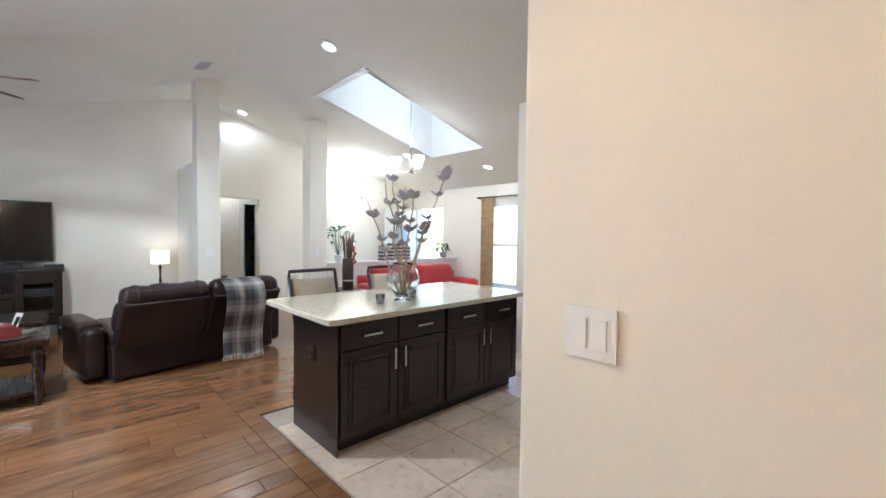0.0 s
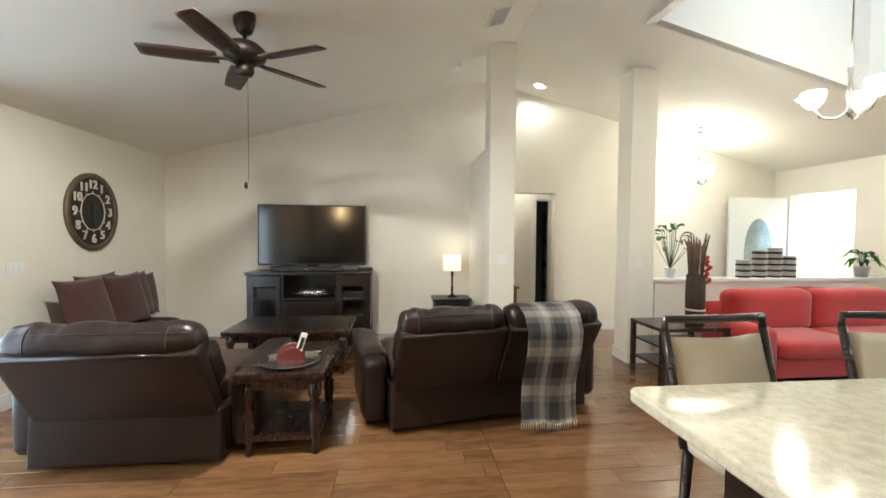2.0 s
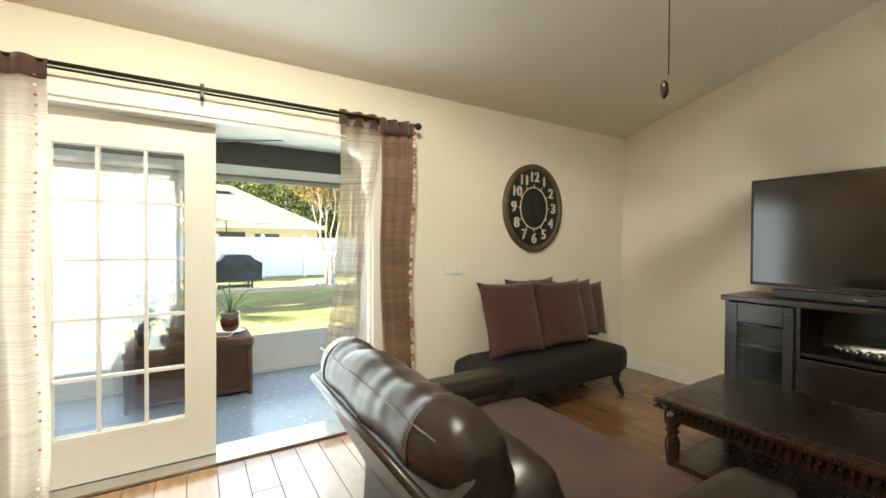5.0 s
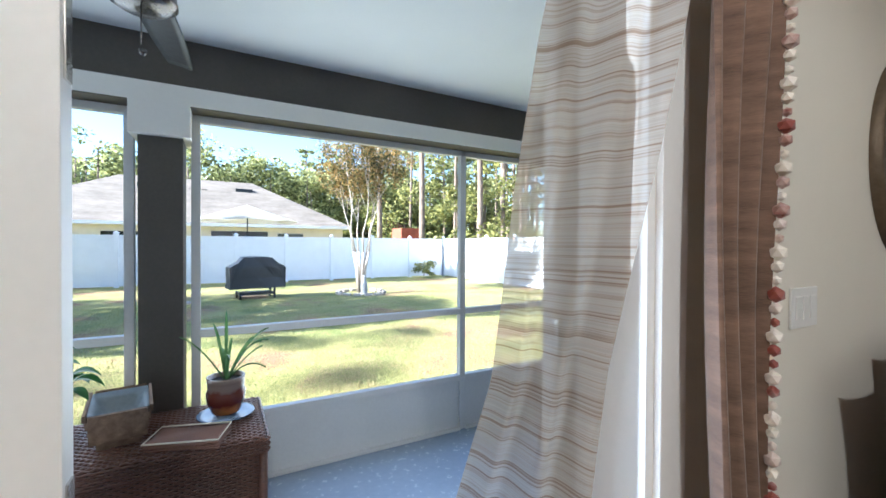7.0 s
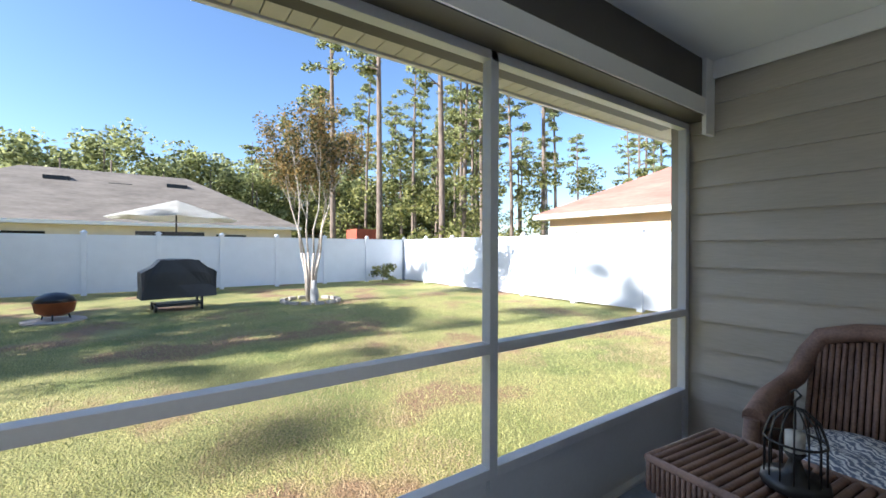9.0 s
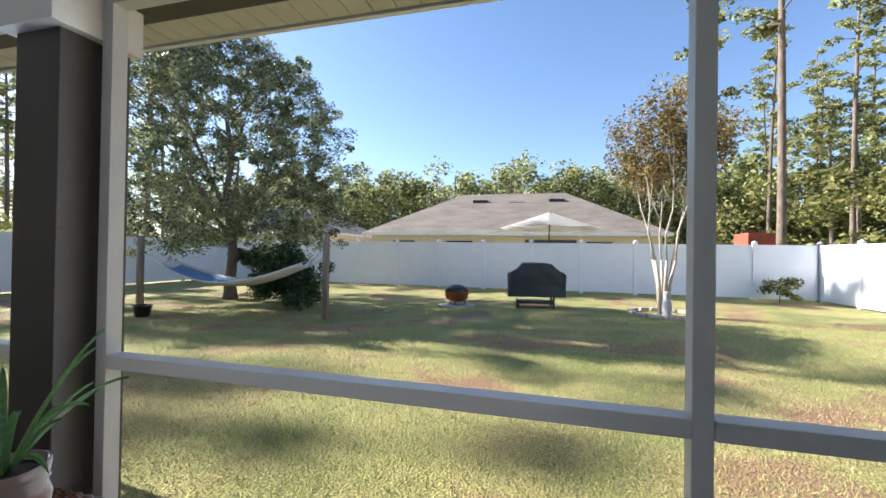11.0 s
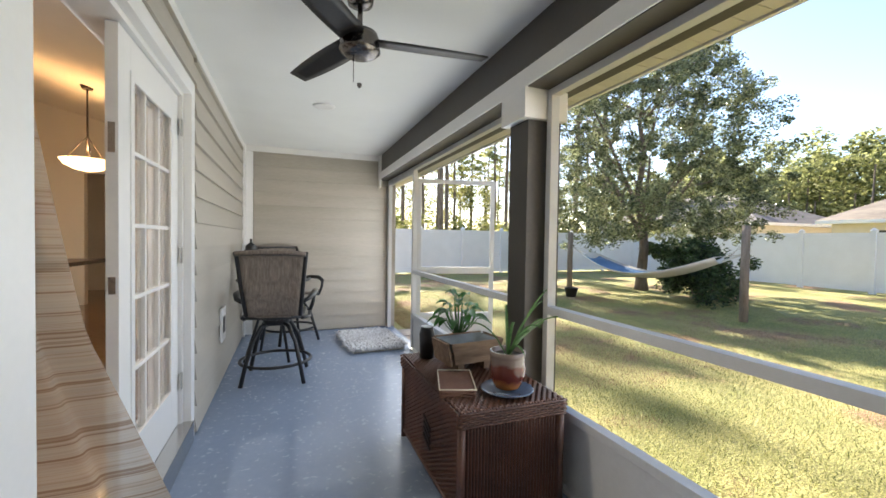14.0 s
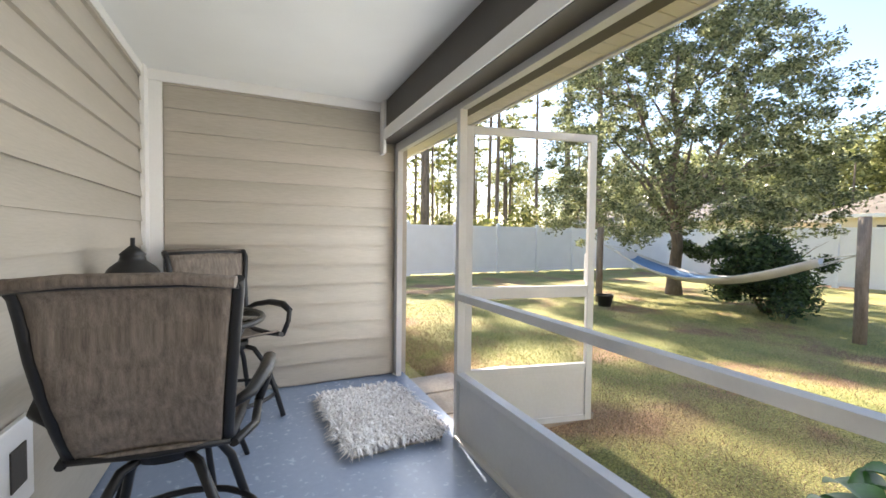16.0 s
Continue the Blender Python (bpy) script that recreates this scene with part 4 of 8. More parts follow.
def hip_house(label, x0, x1, y0, y1, eave, ridge, wall, roof, windows=()):
    h = thing("house", label, "house", ((x0 + x1) / 2, (y0 + y1) / 2, G))
    w, d = (x1 - x0) / 2, (y1 - y0) / 2
    part("wall", box(-w, w, -d, d, 0, eave - G), wall, h)
    o = 0.5
    part("fascia", box(-w - o, w + o, -d - o, d + o, eave - G, eave - G + 0.18), "white", h)
    bm = bmesh.new()
    b = [bm.verts.new(p) for p in ((-w - o, -d - o, eave - G + 0.18), (w + o, -d - o, eave - G + 0.18), (w + o, d + o, eave - G + 0.18), (-w - o, d + o, eave - G + 0.18))]
    if d > w:
        r = [bm.verts.new((0, -d + w, ridge - G)), bm.verts.new((0, d - w, ridge - G))]
        fs = ((b[0], b[1], r[0]), (b[1], b[2], r[1], r[0]), (b[2], b[3], r[1]), (b[3], b[0], r[0], r[1]))
    else:
        r = [bm.verts.new((-w + d, 0, ridge - G)), bm.verts.new((w - d, 0, ridge - G))]
        fs = ((b[0], b[1], r[1], r[0]), (b[1], b[2], r[1]), (b[2], b[3], r[0], r[1]), (b[3], b[0], r[0]))
    for q in fs:
        bm.faces.new(q)
    bm.faces.new(b[::-1])
    roof_ob = part("roof", bm, roof, h)
    for k in range(3):
        if d > w:
            t = -0.3 + 0.3 * k
            z = ridge - 0.35 - G - 0.2 * (k % 2)
            part("vent", box(0.7 * w * 0.28, 0.7 * w * 0.28 + 0.5, t * d, t * d + 1.1, z - 0.55, z - 0.3), "iron", h)
    for y, ww, z0, z1 in windows:
        wn_ = part("window", box(w, w + 0.04, y - ww, y + ww, z0, z1), "screen", h)
    return h


hip_house("long low house with a brown hip roof beyond the fence", -42, -31, -6.5, 12.5, 2.35, 5.9, "stucco", "shingle", [(-7, 0.8, 1.2, 2.2), (-3, 0.9, 1.2, 2.2), (3, 1.6, 0.6, 2.3), (6, 0.8, 1.2, 2.2)])
hip_house("cream house with a grey hip roof beyond the fence", -44, -33, -27, -11.5, 2.5, 5.4, "stucco", "shingle3", [(4, 0.8, 1.2, 2.2)])
hip_house("peach stucco house with a red-brown roof next door", -15.4, 2, 19.2, 30, 2.45, 5.6, "stucco2", "shingle2")
hip_house("far house with a red roof among trees", -64, -52, 21, 33, 2.6, 5.6, "stucco2", "shingle2")
sh = thing("shed", "small red timber play hut behind the fence", "shed", (-30, 17.0, G))
part("wall", box(-0.9, 0.9, -0.8, 0.8, 1.2, 2.7, bevel=0.02), mat("red_timber", (0.32, 0.075, 0.04), 0.8, var=0.2), sh)
for x, y in ((-0.8, -0.7), (0.8, -0.7), (-0.8, 0.7), (0.8, 0.7)):
    part("leg", box(x - 0.06, x + 0.06, y - 0.06, y + 0.06, 0, 1.2), "weather", sh)


def pine(h, seed, crown_from=0.6, n=26, spread=1.9):
    r = random.Random(seed)
    t = thing("tree", "tall slender pine with a bare trunk and high tufted crown", "tree", (0, 0, -80), group="pines behind the fence")
    bm = bmesh.new()
    bend = Vector((r.uniform(-0.5, 0.5), r.uniform(-0.5, 0.5), 0))
    add_tube(bm, [bend * (k / 6) ** 2 + Vector((0, 0, h * k / 6 - 0.2)) for k in range(7)], [0.2, 0.17, 0.155, 0.14, 0.11, 0.08, 0.03], 8)
    cl = []
    for k in range(n):
        z = h * (crown_from + (1 - crown_from) * r.random())
        a = r.uniform(0, 6.28)
        L = spread * (1.15 - 0.75 * (z / h - crown_from) / (1 - crown_from)) * r.uniform(0.5, 1.1)
        s = bend * (z / h) ** 2 + Vector((0, 0, z - 0.3))
        e = s + Vector((math.cos(a) * L, math.sin(a) * L, 0.35))
        add_tube(bm, [s, s.lerp(e, 0.55) + Vector((0, 0, 0.15)), e], [0.045, 0.03, 0.012], 5)
        cl.append((e.x, e.y, e.z, r.uniform(0.4, 0.7)))
        cl.append((*(s.lerp(e, 0.65) + Vector((0, 0, 0.15))), r.uniform(0.3, 0.5)))
    part("trunk", bm, "bark", t)
    crown(leaf_cloud(cl, 55, 0.13, seed, 0.55), "pineleaf", t)
    return t


protos = [pine(15 + 2.2 * k, 20 + k, 0.5 + 0.05 * (k % 3)) for k in range(5)]
spots = []
for k in range(48):       # woods behind the back right corner
    spots.append((rng.uniform(-62, -23), rng.uniform(21, 60)))
for k in range(26):
    spots.append((rng.uniform(-20, 10), rng.uniform(32, 60)))
for k in range(44):       # woods behind the left fence
    spots.append((rng.uniform(-40, 6), rng.uniform(-60, -26)))
for k in range(13):       # nearer pines past the left fence
    spots.append((rng.uniform(-24, -3), rng.uniform(-30, -12)))
for x, y in ((-27.5, 14.0), (-24.5, 15.6), (-22.5, 18.5)):
    spots.append((x, y))
for i, (x, y) in enumerate(spots):
    if -46 < x < -30 and -28 < y < 14 or -17 < x < 4 and 17 < y < 32:
        continue
    if -14.5 < x < -4 and -44 < y < -9 and i % 4:      # a clearing that lets the low sun onto the lawn
        continue
    copy_thing(protos[i % 5], pose(x, y, G, 0, 0, rng.uniform(0, 360)))
for p in protos:
    p.matrix_world = pose(-60 + 5 * protos.index(p), 15 + 3 * protos.index(p), G)

# understorey and far woods
cl = []
for k in range(1700):
    x = rng.uniform(-66, -47)
    y = rng.uniform(-45, 45)
    cl.append((x, y, G + rng.uniform(0.5, 10.5 + 3.0 * noise.noise(Vector((x * 0.2, y * 0.2, 0)))), rng.uniform(1.1, 2.0)))
far = tagged(crown(leaf_cloud(cl, 130, 0.24, 31, 0.8), "pineleaf", None, "far_woods"), "mixed green woods behind the houses", "woods", kind="stuff")
cl = [(rng.uniform(-75, -48), rng.uniform(-45, 50), G + rng.uniform(1, 7), rng.uniform(0.8, 1.5)) for k in range(110)]
tagged(crown(leaf_cloud(cl, 150, 0.2, 32, 0.9), "autumn", None, "autumn_woods"), "rusty and yellow autumn trees in the far woods", "woods", kind="stuff")
bm = bmesh.new()
for k in range(240):
    x, y = rng.uniform(-68, -46), rng.uniform(-45, 45)
    add_tube(bm, [(x, y, G), (x + rng.uniform(-0.3, 0.3), y + rng.uniform(-0.3, 0.3), G + rng.uniform(5, 10))], [0.14, 0.06], 5)
tagged(part("far_trunks", bm, "bark"), "bare trunks in the far woods", "woods", kind="stuff")
cl = []
for k in range(330):
    cl.append((rng.uniform(-60, -21.5), rng.uniform(16, 48), G + 0.3 + 8.5 * rng.random() ** 1.7, rng.uniform(0.6, 1.3)))
for k in range(170):
    cl.append((rng.uniform(-38, 2), rng.uniform(-38, -11), G + rng.uniform(0.2, 2.6), rng.uniform(0.6, 1.1)))
for k in range(620):
    cl.append((rng.uniform(-50, 14), rng.uniform(-58, -40), G + rng.uniform(0.5, 12), rng.uniform(1.0, 1.9)))
cl = [c for c in cl if not (-17 < c[0] < 4 and c[1] > 17)]
tagged(crown(leaf_cloud(cl, 130, 0.16, 33, 0.9), "autumn", None, "undergrowth"), "yellow-green undergrowth among the pines", "undergrowth", kind="stuff")
sb = thing("shrub", "small yellow-green shrub in the fence corner", "bush", (-18.9, 13.0, G))
part("stems", tube([(0, 0, 0), (0.02, 0, 0.35)], [0.02, 0.01], 5), "bark", sb)
crown(leaf_cloud([(rng.uniform(-0.25, 0.25), rng.uniform(-0.3, 0.3), rng.uniform(0.15, 0.75), 0.22) for k in range(12)], 90, 0.05, 35), "autumn", sb)

# grass blades on the near lawn


def blades(n, seed, x0, x1, y0, y1, h, dry):
    r = np.random.default_rng(seed)
    x = x0 + (x1 - x0) * r.random(n) ** 1.6
    y = y0 + (y1 - y0) * r.random(n)
    keep = np.array([(noise.noise(Vector((a * 0.55, b * 0.55, 3.0))) + 0.45 * noise.noise(Vector((a * 2.2, b * 2.2, 9.0))) > 0.26 - 0.30 * max(0.0, min(1.0, (a + 9.5) / 3.0))) == dry for a, b in zip(x, y)])
    x, y = x[keep], y[keep]
    n = len(x)
    z = np.array([ground_z(a, b) for a, b in zip(x, y)]) - 0.005
    ang, hh = r.random(n) * 6.283, h * (0.5 + 0.9 * r.random(n))
    lean = r.normal(size=(n, 2)) * 0.6
    w = 0.0016 + 0.0016 * r.random(n)
    a = np.stack([x + np.cos(ang) * w, y + np.sin(ang) * w, z], 1)
    b = np.stack([x - np.cos(ang) * w, y - np.sin(ang) * w, z], 1)
    c = np.stack([x + lean[:, 0] * hh, y + lean[:, 1] * hh, z + hh], 1)
    me = bpy.data.meshes.new("grass")
    me.from_pydata(np.stack([a, b, c], 1).reshape(-1, 3).tolist(), [], np.arange(3 * n).reshape(-1, 3).tolist())
    me.materials.append(M["dryblade" if dry else "blade"])
    return tagged(new("grass", me), "dry straw-coloured turf" if dry else "short green lawn grass", "grass", kind="stuff")


blades(300000, 41, -5.3, -14.5, -5, 14, 0.034, False)
blades(240000, 42, -5.3, -12.0, -3, 13, 0.034, True)
pv = thing("step_pavers", "weathered concrete pavers outside the screen door", "paving", (PX - 0.6, 1.4, G))
bm = box(-0.29, 0.29, -0.2, 0.2, 0, 0.05, bevel=0.008)
me = mesh_of(bm, "paver", "concrete")
for i in range(2):
    for j in range(3):
        piece("paver", me, pv, pose(0.62 * i - 0.3, 0.43 * j - 0.43, 0.0, 0, 0, rng.uniform(-2, 2)))
pv["kind"] = "structure"
# ---- lamps of the house, with a few added fill downlights ----
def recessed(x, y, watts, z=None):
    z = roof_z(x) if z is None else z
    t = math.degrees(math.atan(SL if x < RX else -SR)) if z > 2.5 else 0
    d = thing("recessed_light", "lit white recessed ceiling downlight, real or added fill", "ceiling light", (x, y, z - 0.003), group="recessed downlights")
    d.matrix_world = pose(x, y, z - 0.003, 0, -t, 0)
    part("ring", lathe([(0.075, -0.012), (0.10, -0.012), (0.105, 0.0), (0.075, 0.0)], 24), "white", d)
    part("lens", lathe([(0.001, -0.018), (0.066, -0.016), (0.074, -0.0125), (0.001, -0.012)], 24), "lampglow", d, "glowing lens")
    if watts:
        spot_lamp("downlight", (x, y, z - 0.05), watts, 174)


# the last two are unseen fill lamps, added to brighten the living side
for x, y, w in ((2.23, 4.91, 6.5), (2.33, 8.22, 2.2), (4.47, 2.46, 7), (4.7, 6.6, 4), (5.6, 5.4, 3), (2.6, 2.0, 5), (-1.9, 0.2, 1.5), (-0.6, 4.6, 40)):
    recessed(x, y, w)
# unseen hall downlight, added only to lift the dark hall
recessed(2.2, GY + 0.32, 1.5, 2.5)
# ---- living room ----
def turned_leg(h, r=0.035):
    return lathe([(r * 0.55, 0), (r * 0.8, 0.02), (r * 0.6, 0.06), (r * 1.0, h * 0.35), (r * 1.1, h * 0.55), (r * 0.7, h * 0.66), (r * 1.05, h * 0.70), (r * 0.7, h * 0.74), (r * 1.15, h * 0.80), (r * 1.15, h)], 12)


def carved_table(name, label, x0, x1, y0, y1, h, shelf):
    t = thing(name, label, "table", ((x0 + x1) / 2, (y0 + y1) / 2, 0))
    w, d = (x1 - x0) / 2, (y1 - y0) / 2
    part("tabletop", box(-w, w, -d, d, h - 0.035, h, bevel=0.012), "cherry", t)
    part("inlay", box(-w + 0.08, w - 0.08, -d + 0.08, d - 0.08, h - 0.02, h + 0.002, bevel=0.002), "espresso", t, "dark leather-look inset top")
    part("apron", box(-w + 0.04, w - 0.04, -d + 0.04, d - 0.04, h - 0.12, h - 0.035, bevel=0.01), "cherry", t)
    bm = bmesh.new()
    n = int(4 * (w + d) / 0.028)
    for k in range(n):
        s = k / n * 4
        p = [(-w + 2 * w * (s % 1), -d), (w, -d + 2 * d * (s % 1)), (w - 2 * w * (s % 1), d), (-w, d - 2 * d * (s % 1))][int(s) % 4]
        add_box(bm, p[0] * 0.985 - 0.008, p[0] * 0.985 + 0.008, p[1] * 0.985 - 0.008, p[1] * 0.985 + 0.008, h - 0.058, h - 0.042)
    ob = part("bead_moulding", bm, "cherry", t, "carved beaded edge")
    for sx in (-1, 1):
        for sy in (-1, 1):
            part("leg", turned_leg(h - 0.06, 0.036), "cherry", t, m=pose(sx * (w - 0.07), sy * (d - 0.07), 0))
    if shelf:
        part("shelf", box(-w + 0.05, w - 0.05, -d + 0.05, d - 0.05, 0.10, 0.13, bevel=0.006), "cherry", t)
    return t


carved_table("coffee_table", "dark cherry coffee table with carved edge and inset top", -1.37, -0.13, 6.80, 7.60, 0.475, True)
carved_table("end_table", "dark cherry end table with turned legs and low shelf", -0.66, -0.10, 5.28, 5.95, 0.56, True)
# tray, napkin holder, remote and tin on the end table
tr = thing("tray", "round silver tray with a wide rim", "tray", (-0.37, 5.52, 0.562))
part("plate", lathe([(0.02, 0.004), (0.15, 0.004), (0.2, 0.02), (0.205, 0.022), (0.2, 0.014), (0.15, 0.0), (0.02, 0.0)], 28), "chrome", tr)
nb = thing("napkin_holder", "dark red curved napkin box with white napkins", "napkin holder", (-0.36, 5.51, 0.567), 12)
burg = mat("burgundy_lacquer", (0.10, 0.010, 0.012), 0.3, var=0.15)
for sy in (-1, 1):
    part("side", sheet(lambda u, v: (0.09 * (2 * u - 1), sy * (0.05 + 0.012 * math.sin(math.pi * u)), v * (0.06 + 0.06 * math.sin(math.pi * u))), 12, 4, 0.008), burg, nb)
part("base", box(-0.09, 0.09, -0.05, 0.05, 0, 0.012, bevel=0.003), burg, nb)
part("napkins", cushion(-0.075, 0.075, -0.04, 0.04, 0.012, 0.07, 4), "white", nb, "white paper napkins")
rc = thing("remote", "white remote control standing in the holder", "remote", (-0.33, 5.55, 0.60))
part("body", box(-0.022, 0.022, -0.009, 0.009, 0, 0.17, bevel=0.007), "white", rc, m=pose(0, 0, 0, 12, 16, 20))
part("buttons", box(-0.012, 0.012, -0.0105, -0.0095, 0.05, 0.14), "black", rc, m=pose(0, 0, 0, 12, 16, 20))
ct = thing("tin", "small round silver tin on the end table", "tin", (-0.24, 5.72, 0.562))
part("tin_body", lathe([(0.045, 0), (0.047, 0.012), (0.044, 0.02), (0.01, 0.022)], 20), "chrome", ct)
cd = thing("candle_jar", "small dark candle jar on the end table", "candle", (-0.44, 5.68, 0.562))
part("jar", lathe([(0.028, 0), (0.03, 0.07), (0.026, 0.075), (0.01, 0.072)], 16), "black", cd)


def head_roll(x0, x1, seed):
    """A plump head roll along x with rounded ends and gathered creases."""
    bm = bmesh.new()
    nu, nv = 56, 28
    rings = []
    for i in range(nu + 1):
        u = i / nu
        e = max(0.0, 1 - abs(2 * u - 1) ** 9) ** 0.45
        ring = []
        for j in range(nv):
            a = 2 * math.pi * j / nv
            ry, rz = 0.115, 0.135
            crease = noise.noise(Vector((u * 15 + seed * 7, a * 0.5, seed))) * 0.014 * (0.25 + 0.75 * max(0, math.cos(a - 0.9))) + noise.noise(Vector((u * 5, a, seed + 4))) * 0.012
            q = 0.35 + 0.65 * e
            ring.append(bm.verts.new((x0 + 0.012 + (x1 - x0 - 0.024) * u, 0.135 + (ry + crease) * q * math.cos(a), 0.47 + (rz + crease) * q * math.sin(a) - 0.05 * (math.sin(a) < -0.3) * q)))
        rings.append(ring)
    for a, b in zip(rings, rings[1:]):
        for k in range(nv):
            bm.faces.new((a[k], a[(k + 1) % nv], b[(k + 1) % nv], b[k])).smooth = True
    bm.faces.new(rings[0][::-1])
    bm.faces.new(rings[-1])
    return bm


def recliner(name, label, at, rz, seats, sw):
    """A leather recliner, facing +y; its origin at the middle of the back's foot."""
    r = thing(name, label, "sofa" if seats > 1 else "armchair", at, rz)
    W = seats * sw
    aw = 0.19
    part("base", box(-W / 2 - 0.02, W / 2 + 0.02, 0.12, 0.86, 0.05, 0.34, bevel=0.03), "leather", r)
    bm = box(-W / 2 - 0.02, W / 2 + 0.02, 0.0, 0.10, 0.04, 0.36, bevel=0.03, seg=3)
    part("lower_back", bm, "leather", r, m=pose(0, -0.01, 0, -3, 0, 0))
    for s in (-1, 1):
        x0 = s * (W / 2 + 0.02)
        part("arm", cushion(min(x0, x0 + s * aw), max(x0, x0 + s * aw), 0.10, 0.90, 0.05, 0.54, 7, 0.4), "leather", r)
        part("arm_pad", cushion(min(x0, x0 + s * (aw + 0.015)), max(x0, x0 + s * (aw + 0.015)), 0.20, 0.95, 0.46, 0.585, 8, 0.2, 0.006), "leather", r)
    for k in range(seats):
        x0 = -W / 2 + k * sw
        tilt = pose(0, 0.0, 0.335, 29, 0, 0)
        b = part("backrest", box(x0 + 0.004, x0 + sw - 0.004, 0.0, 0.12, -0.06, 0.50, bevel=0.03, seg=3), "leather", r, m=tilt)
        part("back_edge", tube([tilt @ Vector((x0 + 0.03, 0.004, 0.495)), tilt @ Vector((x0 + sw - 0.03, 0.004, 0.495))], 0.014), "leather", b)
        part("head_cushion", head_roll(x0 + 0.0, x0 + sw, k), "leather", b, m=tilt)
        for q in (0.16, 0.84):
            part("seam", tube([tilt @ Vector((x0 + sw * q, 0.135 + 0.117 * math.cos(a_ / 10), 0.47 + 0.137 * math.sin(a_ / 10))) for a_ in range(-4, 30, 2)], 0.0035, 5), "seatfab", b, "pale stitched seam")
        part("seam", tube([tilt @ Vector((x0 + 0.06 + (sw - 0.12) * i_ / 20, 0.085, 0.594 + 0.003 * math.sin(1.7 * i_))) for i_ in range(21)], 0.003, 5), "seatfab", b, "pale stitched seam")
        part("lumbar", cushion(x0 + 0.02, x0 + sw - 0.02, 0.12, 0.34, 0.0, 0.36, 8, 0.2, 0.01, k), "leather", r, m=tilt)
        part("seat", cushion(x0 + 0.01, x0 + sw - 0.01, 0.22, 0.93, 0.27, 0.50, 9, 0.25, 0.01, k + 3), "seatfab", r)
        part("footrest", cushion(x0 + 0.02, x0 + sw - 0.02, 0.86, 0.97, 0.10, 0.44, 6, 0.3), "leather", r)
    return r


recliner("recliner", "wide dark brown leather recliner with a pleated head roll", (-1.27, 5.24, 0), 0, 1, 1.06)
recliner("loveseat", "dark brown leather reclining loveseat with two head rolls", (1.13, 5.68, 0), 11, 2, 0.80)

# plaid throw over the loveseat
plaid = bpy.data.materials.new("plaid_wool")
plaid.use_nodes = True
nt = plaid.node_tree
tcn, mpn = nt.nodes.new("ShaderNodeTexCoord"), nt.nodes.new("ShaderNodeSeparateXYZ")
nt.links.new(tcn.outputs["UV"], mpn.inputs[0])
bands = []
for k, freq in ((0, 2.0), (1, 4.5)):
    mm = nt.nodes.new("ShaderNodeMath")
    mm.operation = "MULTIPLY"
    mm.inputs[1].default_value = freq
    nt.links.new(mpn.outputs[k], mm.inputs[0])
    fr = nt.nodes.new("ShaderNodeMath")
    fr.operation = "FRACT"
    nt.links.new(mm.outputs[0], fr.inputs[0])
    rp = nt.nodes.new("ShaderNodeValToRGB")
    rp.color_ramp.interpolation = "CONSTANT"
    e = rp.color_ramp.elements
    e[0].color, e[1].color = (0.10, 0.10, 0.11, 1), (0.36, 0.34, 0.33, 1)
    e[1].position = 0.42
    x = e.new(0.62)
    x.color = (0.75, 0.72, 0.68, 1)
    x = e.new(0.85)
    x.color = (0.36, 0.34, 0.33, 1)
    nt.links.new(fr.outputs[0], rp.inputs[0])
    bands.append(rp)
mx = nt.nodes.new("ShaderNodeMix")
mx.data_type = "RGBA"
mx.inputs[0].default_value = 0.5
nt.links.new(bands[0].outputs[0], mx.inputs[6])
nt.links.new(bands[1].outputs[0], mx.inputs[7])
nt.links.new(mx.outputs[2], nt.nodes["Principled BSDF"].inputs["Base Color"])
nt.nodes["Principled BSDF"].inputs["Roughness"].default_value = 0.95
nz, bp = nt.nodes.new("ShaderNodeTexNoise"), nt.nodes.new("ShaderNodeBump")
nz.inputs["Scale"].default_value = 160
bp.inputs["Strength"].default_value = 0.5
nt.links.new(nz.outputs[0], bp.inputs["Height"])
nt.links.new(bp.outputs[0], nt.nodes["Principled BSDF"].inputs["Normal"])
th = thing("throw_blanket", "grey and white plaid throw hanging over the loveseat", "blanket", (1.19, 5.545, -0.085), 11)
prof = [(0.16, 0.86), (0.12, 0.99), (0.03, 1.035), (-0.06, 1.03), (-0.135, 0.97), (-0.175, 0.85), (-0.16, 0.72), (-0.12, 0.58), (-0.085, 0.45), (-0.08, 0.3), (-0.095, 0.17)]
NU, NV = 40, 22
bm = bmesh.new()
uvl = bm.loops.layers.uv.new("uv")


def throw_pt(u, v):
    s = u * (len(prof) - 1)
    i = min(int(s), len(prof) - 2)
    f = s - i
    y, z = (prof[i][k] * (1 - f) + prof[i + 1][k] * f for k in (0, 1))
    fold = 0.016 * math.sin(v * 17 + u * 3) * min(1, u * 2)
    return Vector((-0.02 + 0.45 * v + 0.08 * u + 0.02 * math.sin(4 * u), y - 0.035 - abs(fold) - 0.01 * math.sin(7 * v), z + 0.022 * math.sin(5 * v + 1) * u))


gr_ = [[bm.verts.new(throw_pt(i / NU, j / NV)) for j in range(NV + 1)] for i in range(NU + 1)]
for i in range(NU):
    for j in range(NV):
        f = bm.faces.new((gr_[i][j], gr_[i + 1][j], gr_[i + 1][j + 1], gr_[i][j + 1]))
        f.smooth = True
        for l, (a, b) in zip(f.loops, ((i, j), (i + 1, j), (i + 1, j + 1), (i, j + 1))):
            l[uvl].uv = (b / NV, a / NU)
bmesh.ops.solidify(bm, geom=bm.faces[:], thickness=0.012)
part("cloth", bm, plaid, th)
bm = bmesh.new()
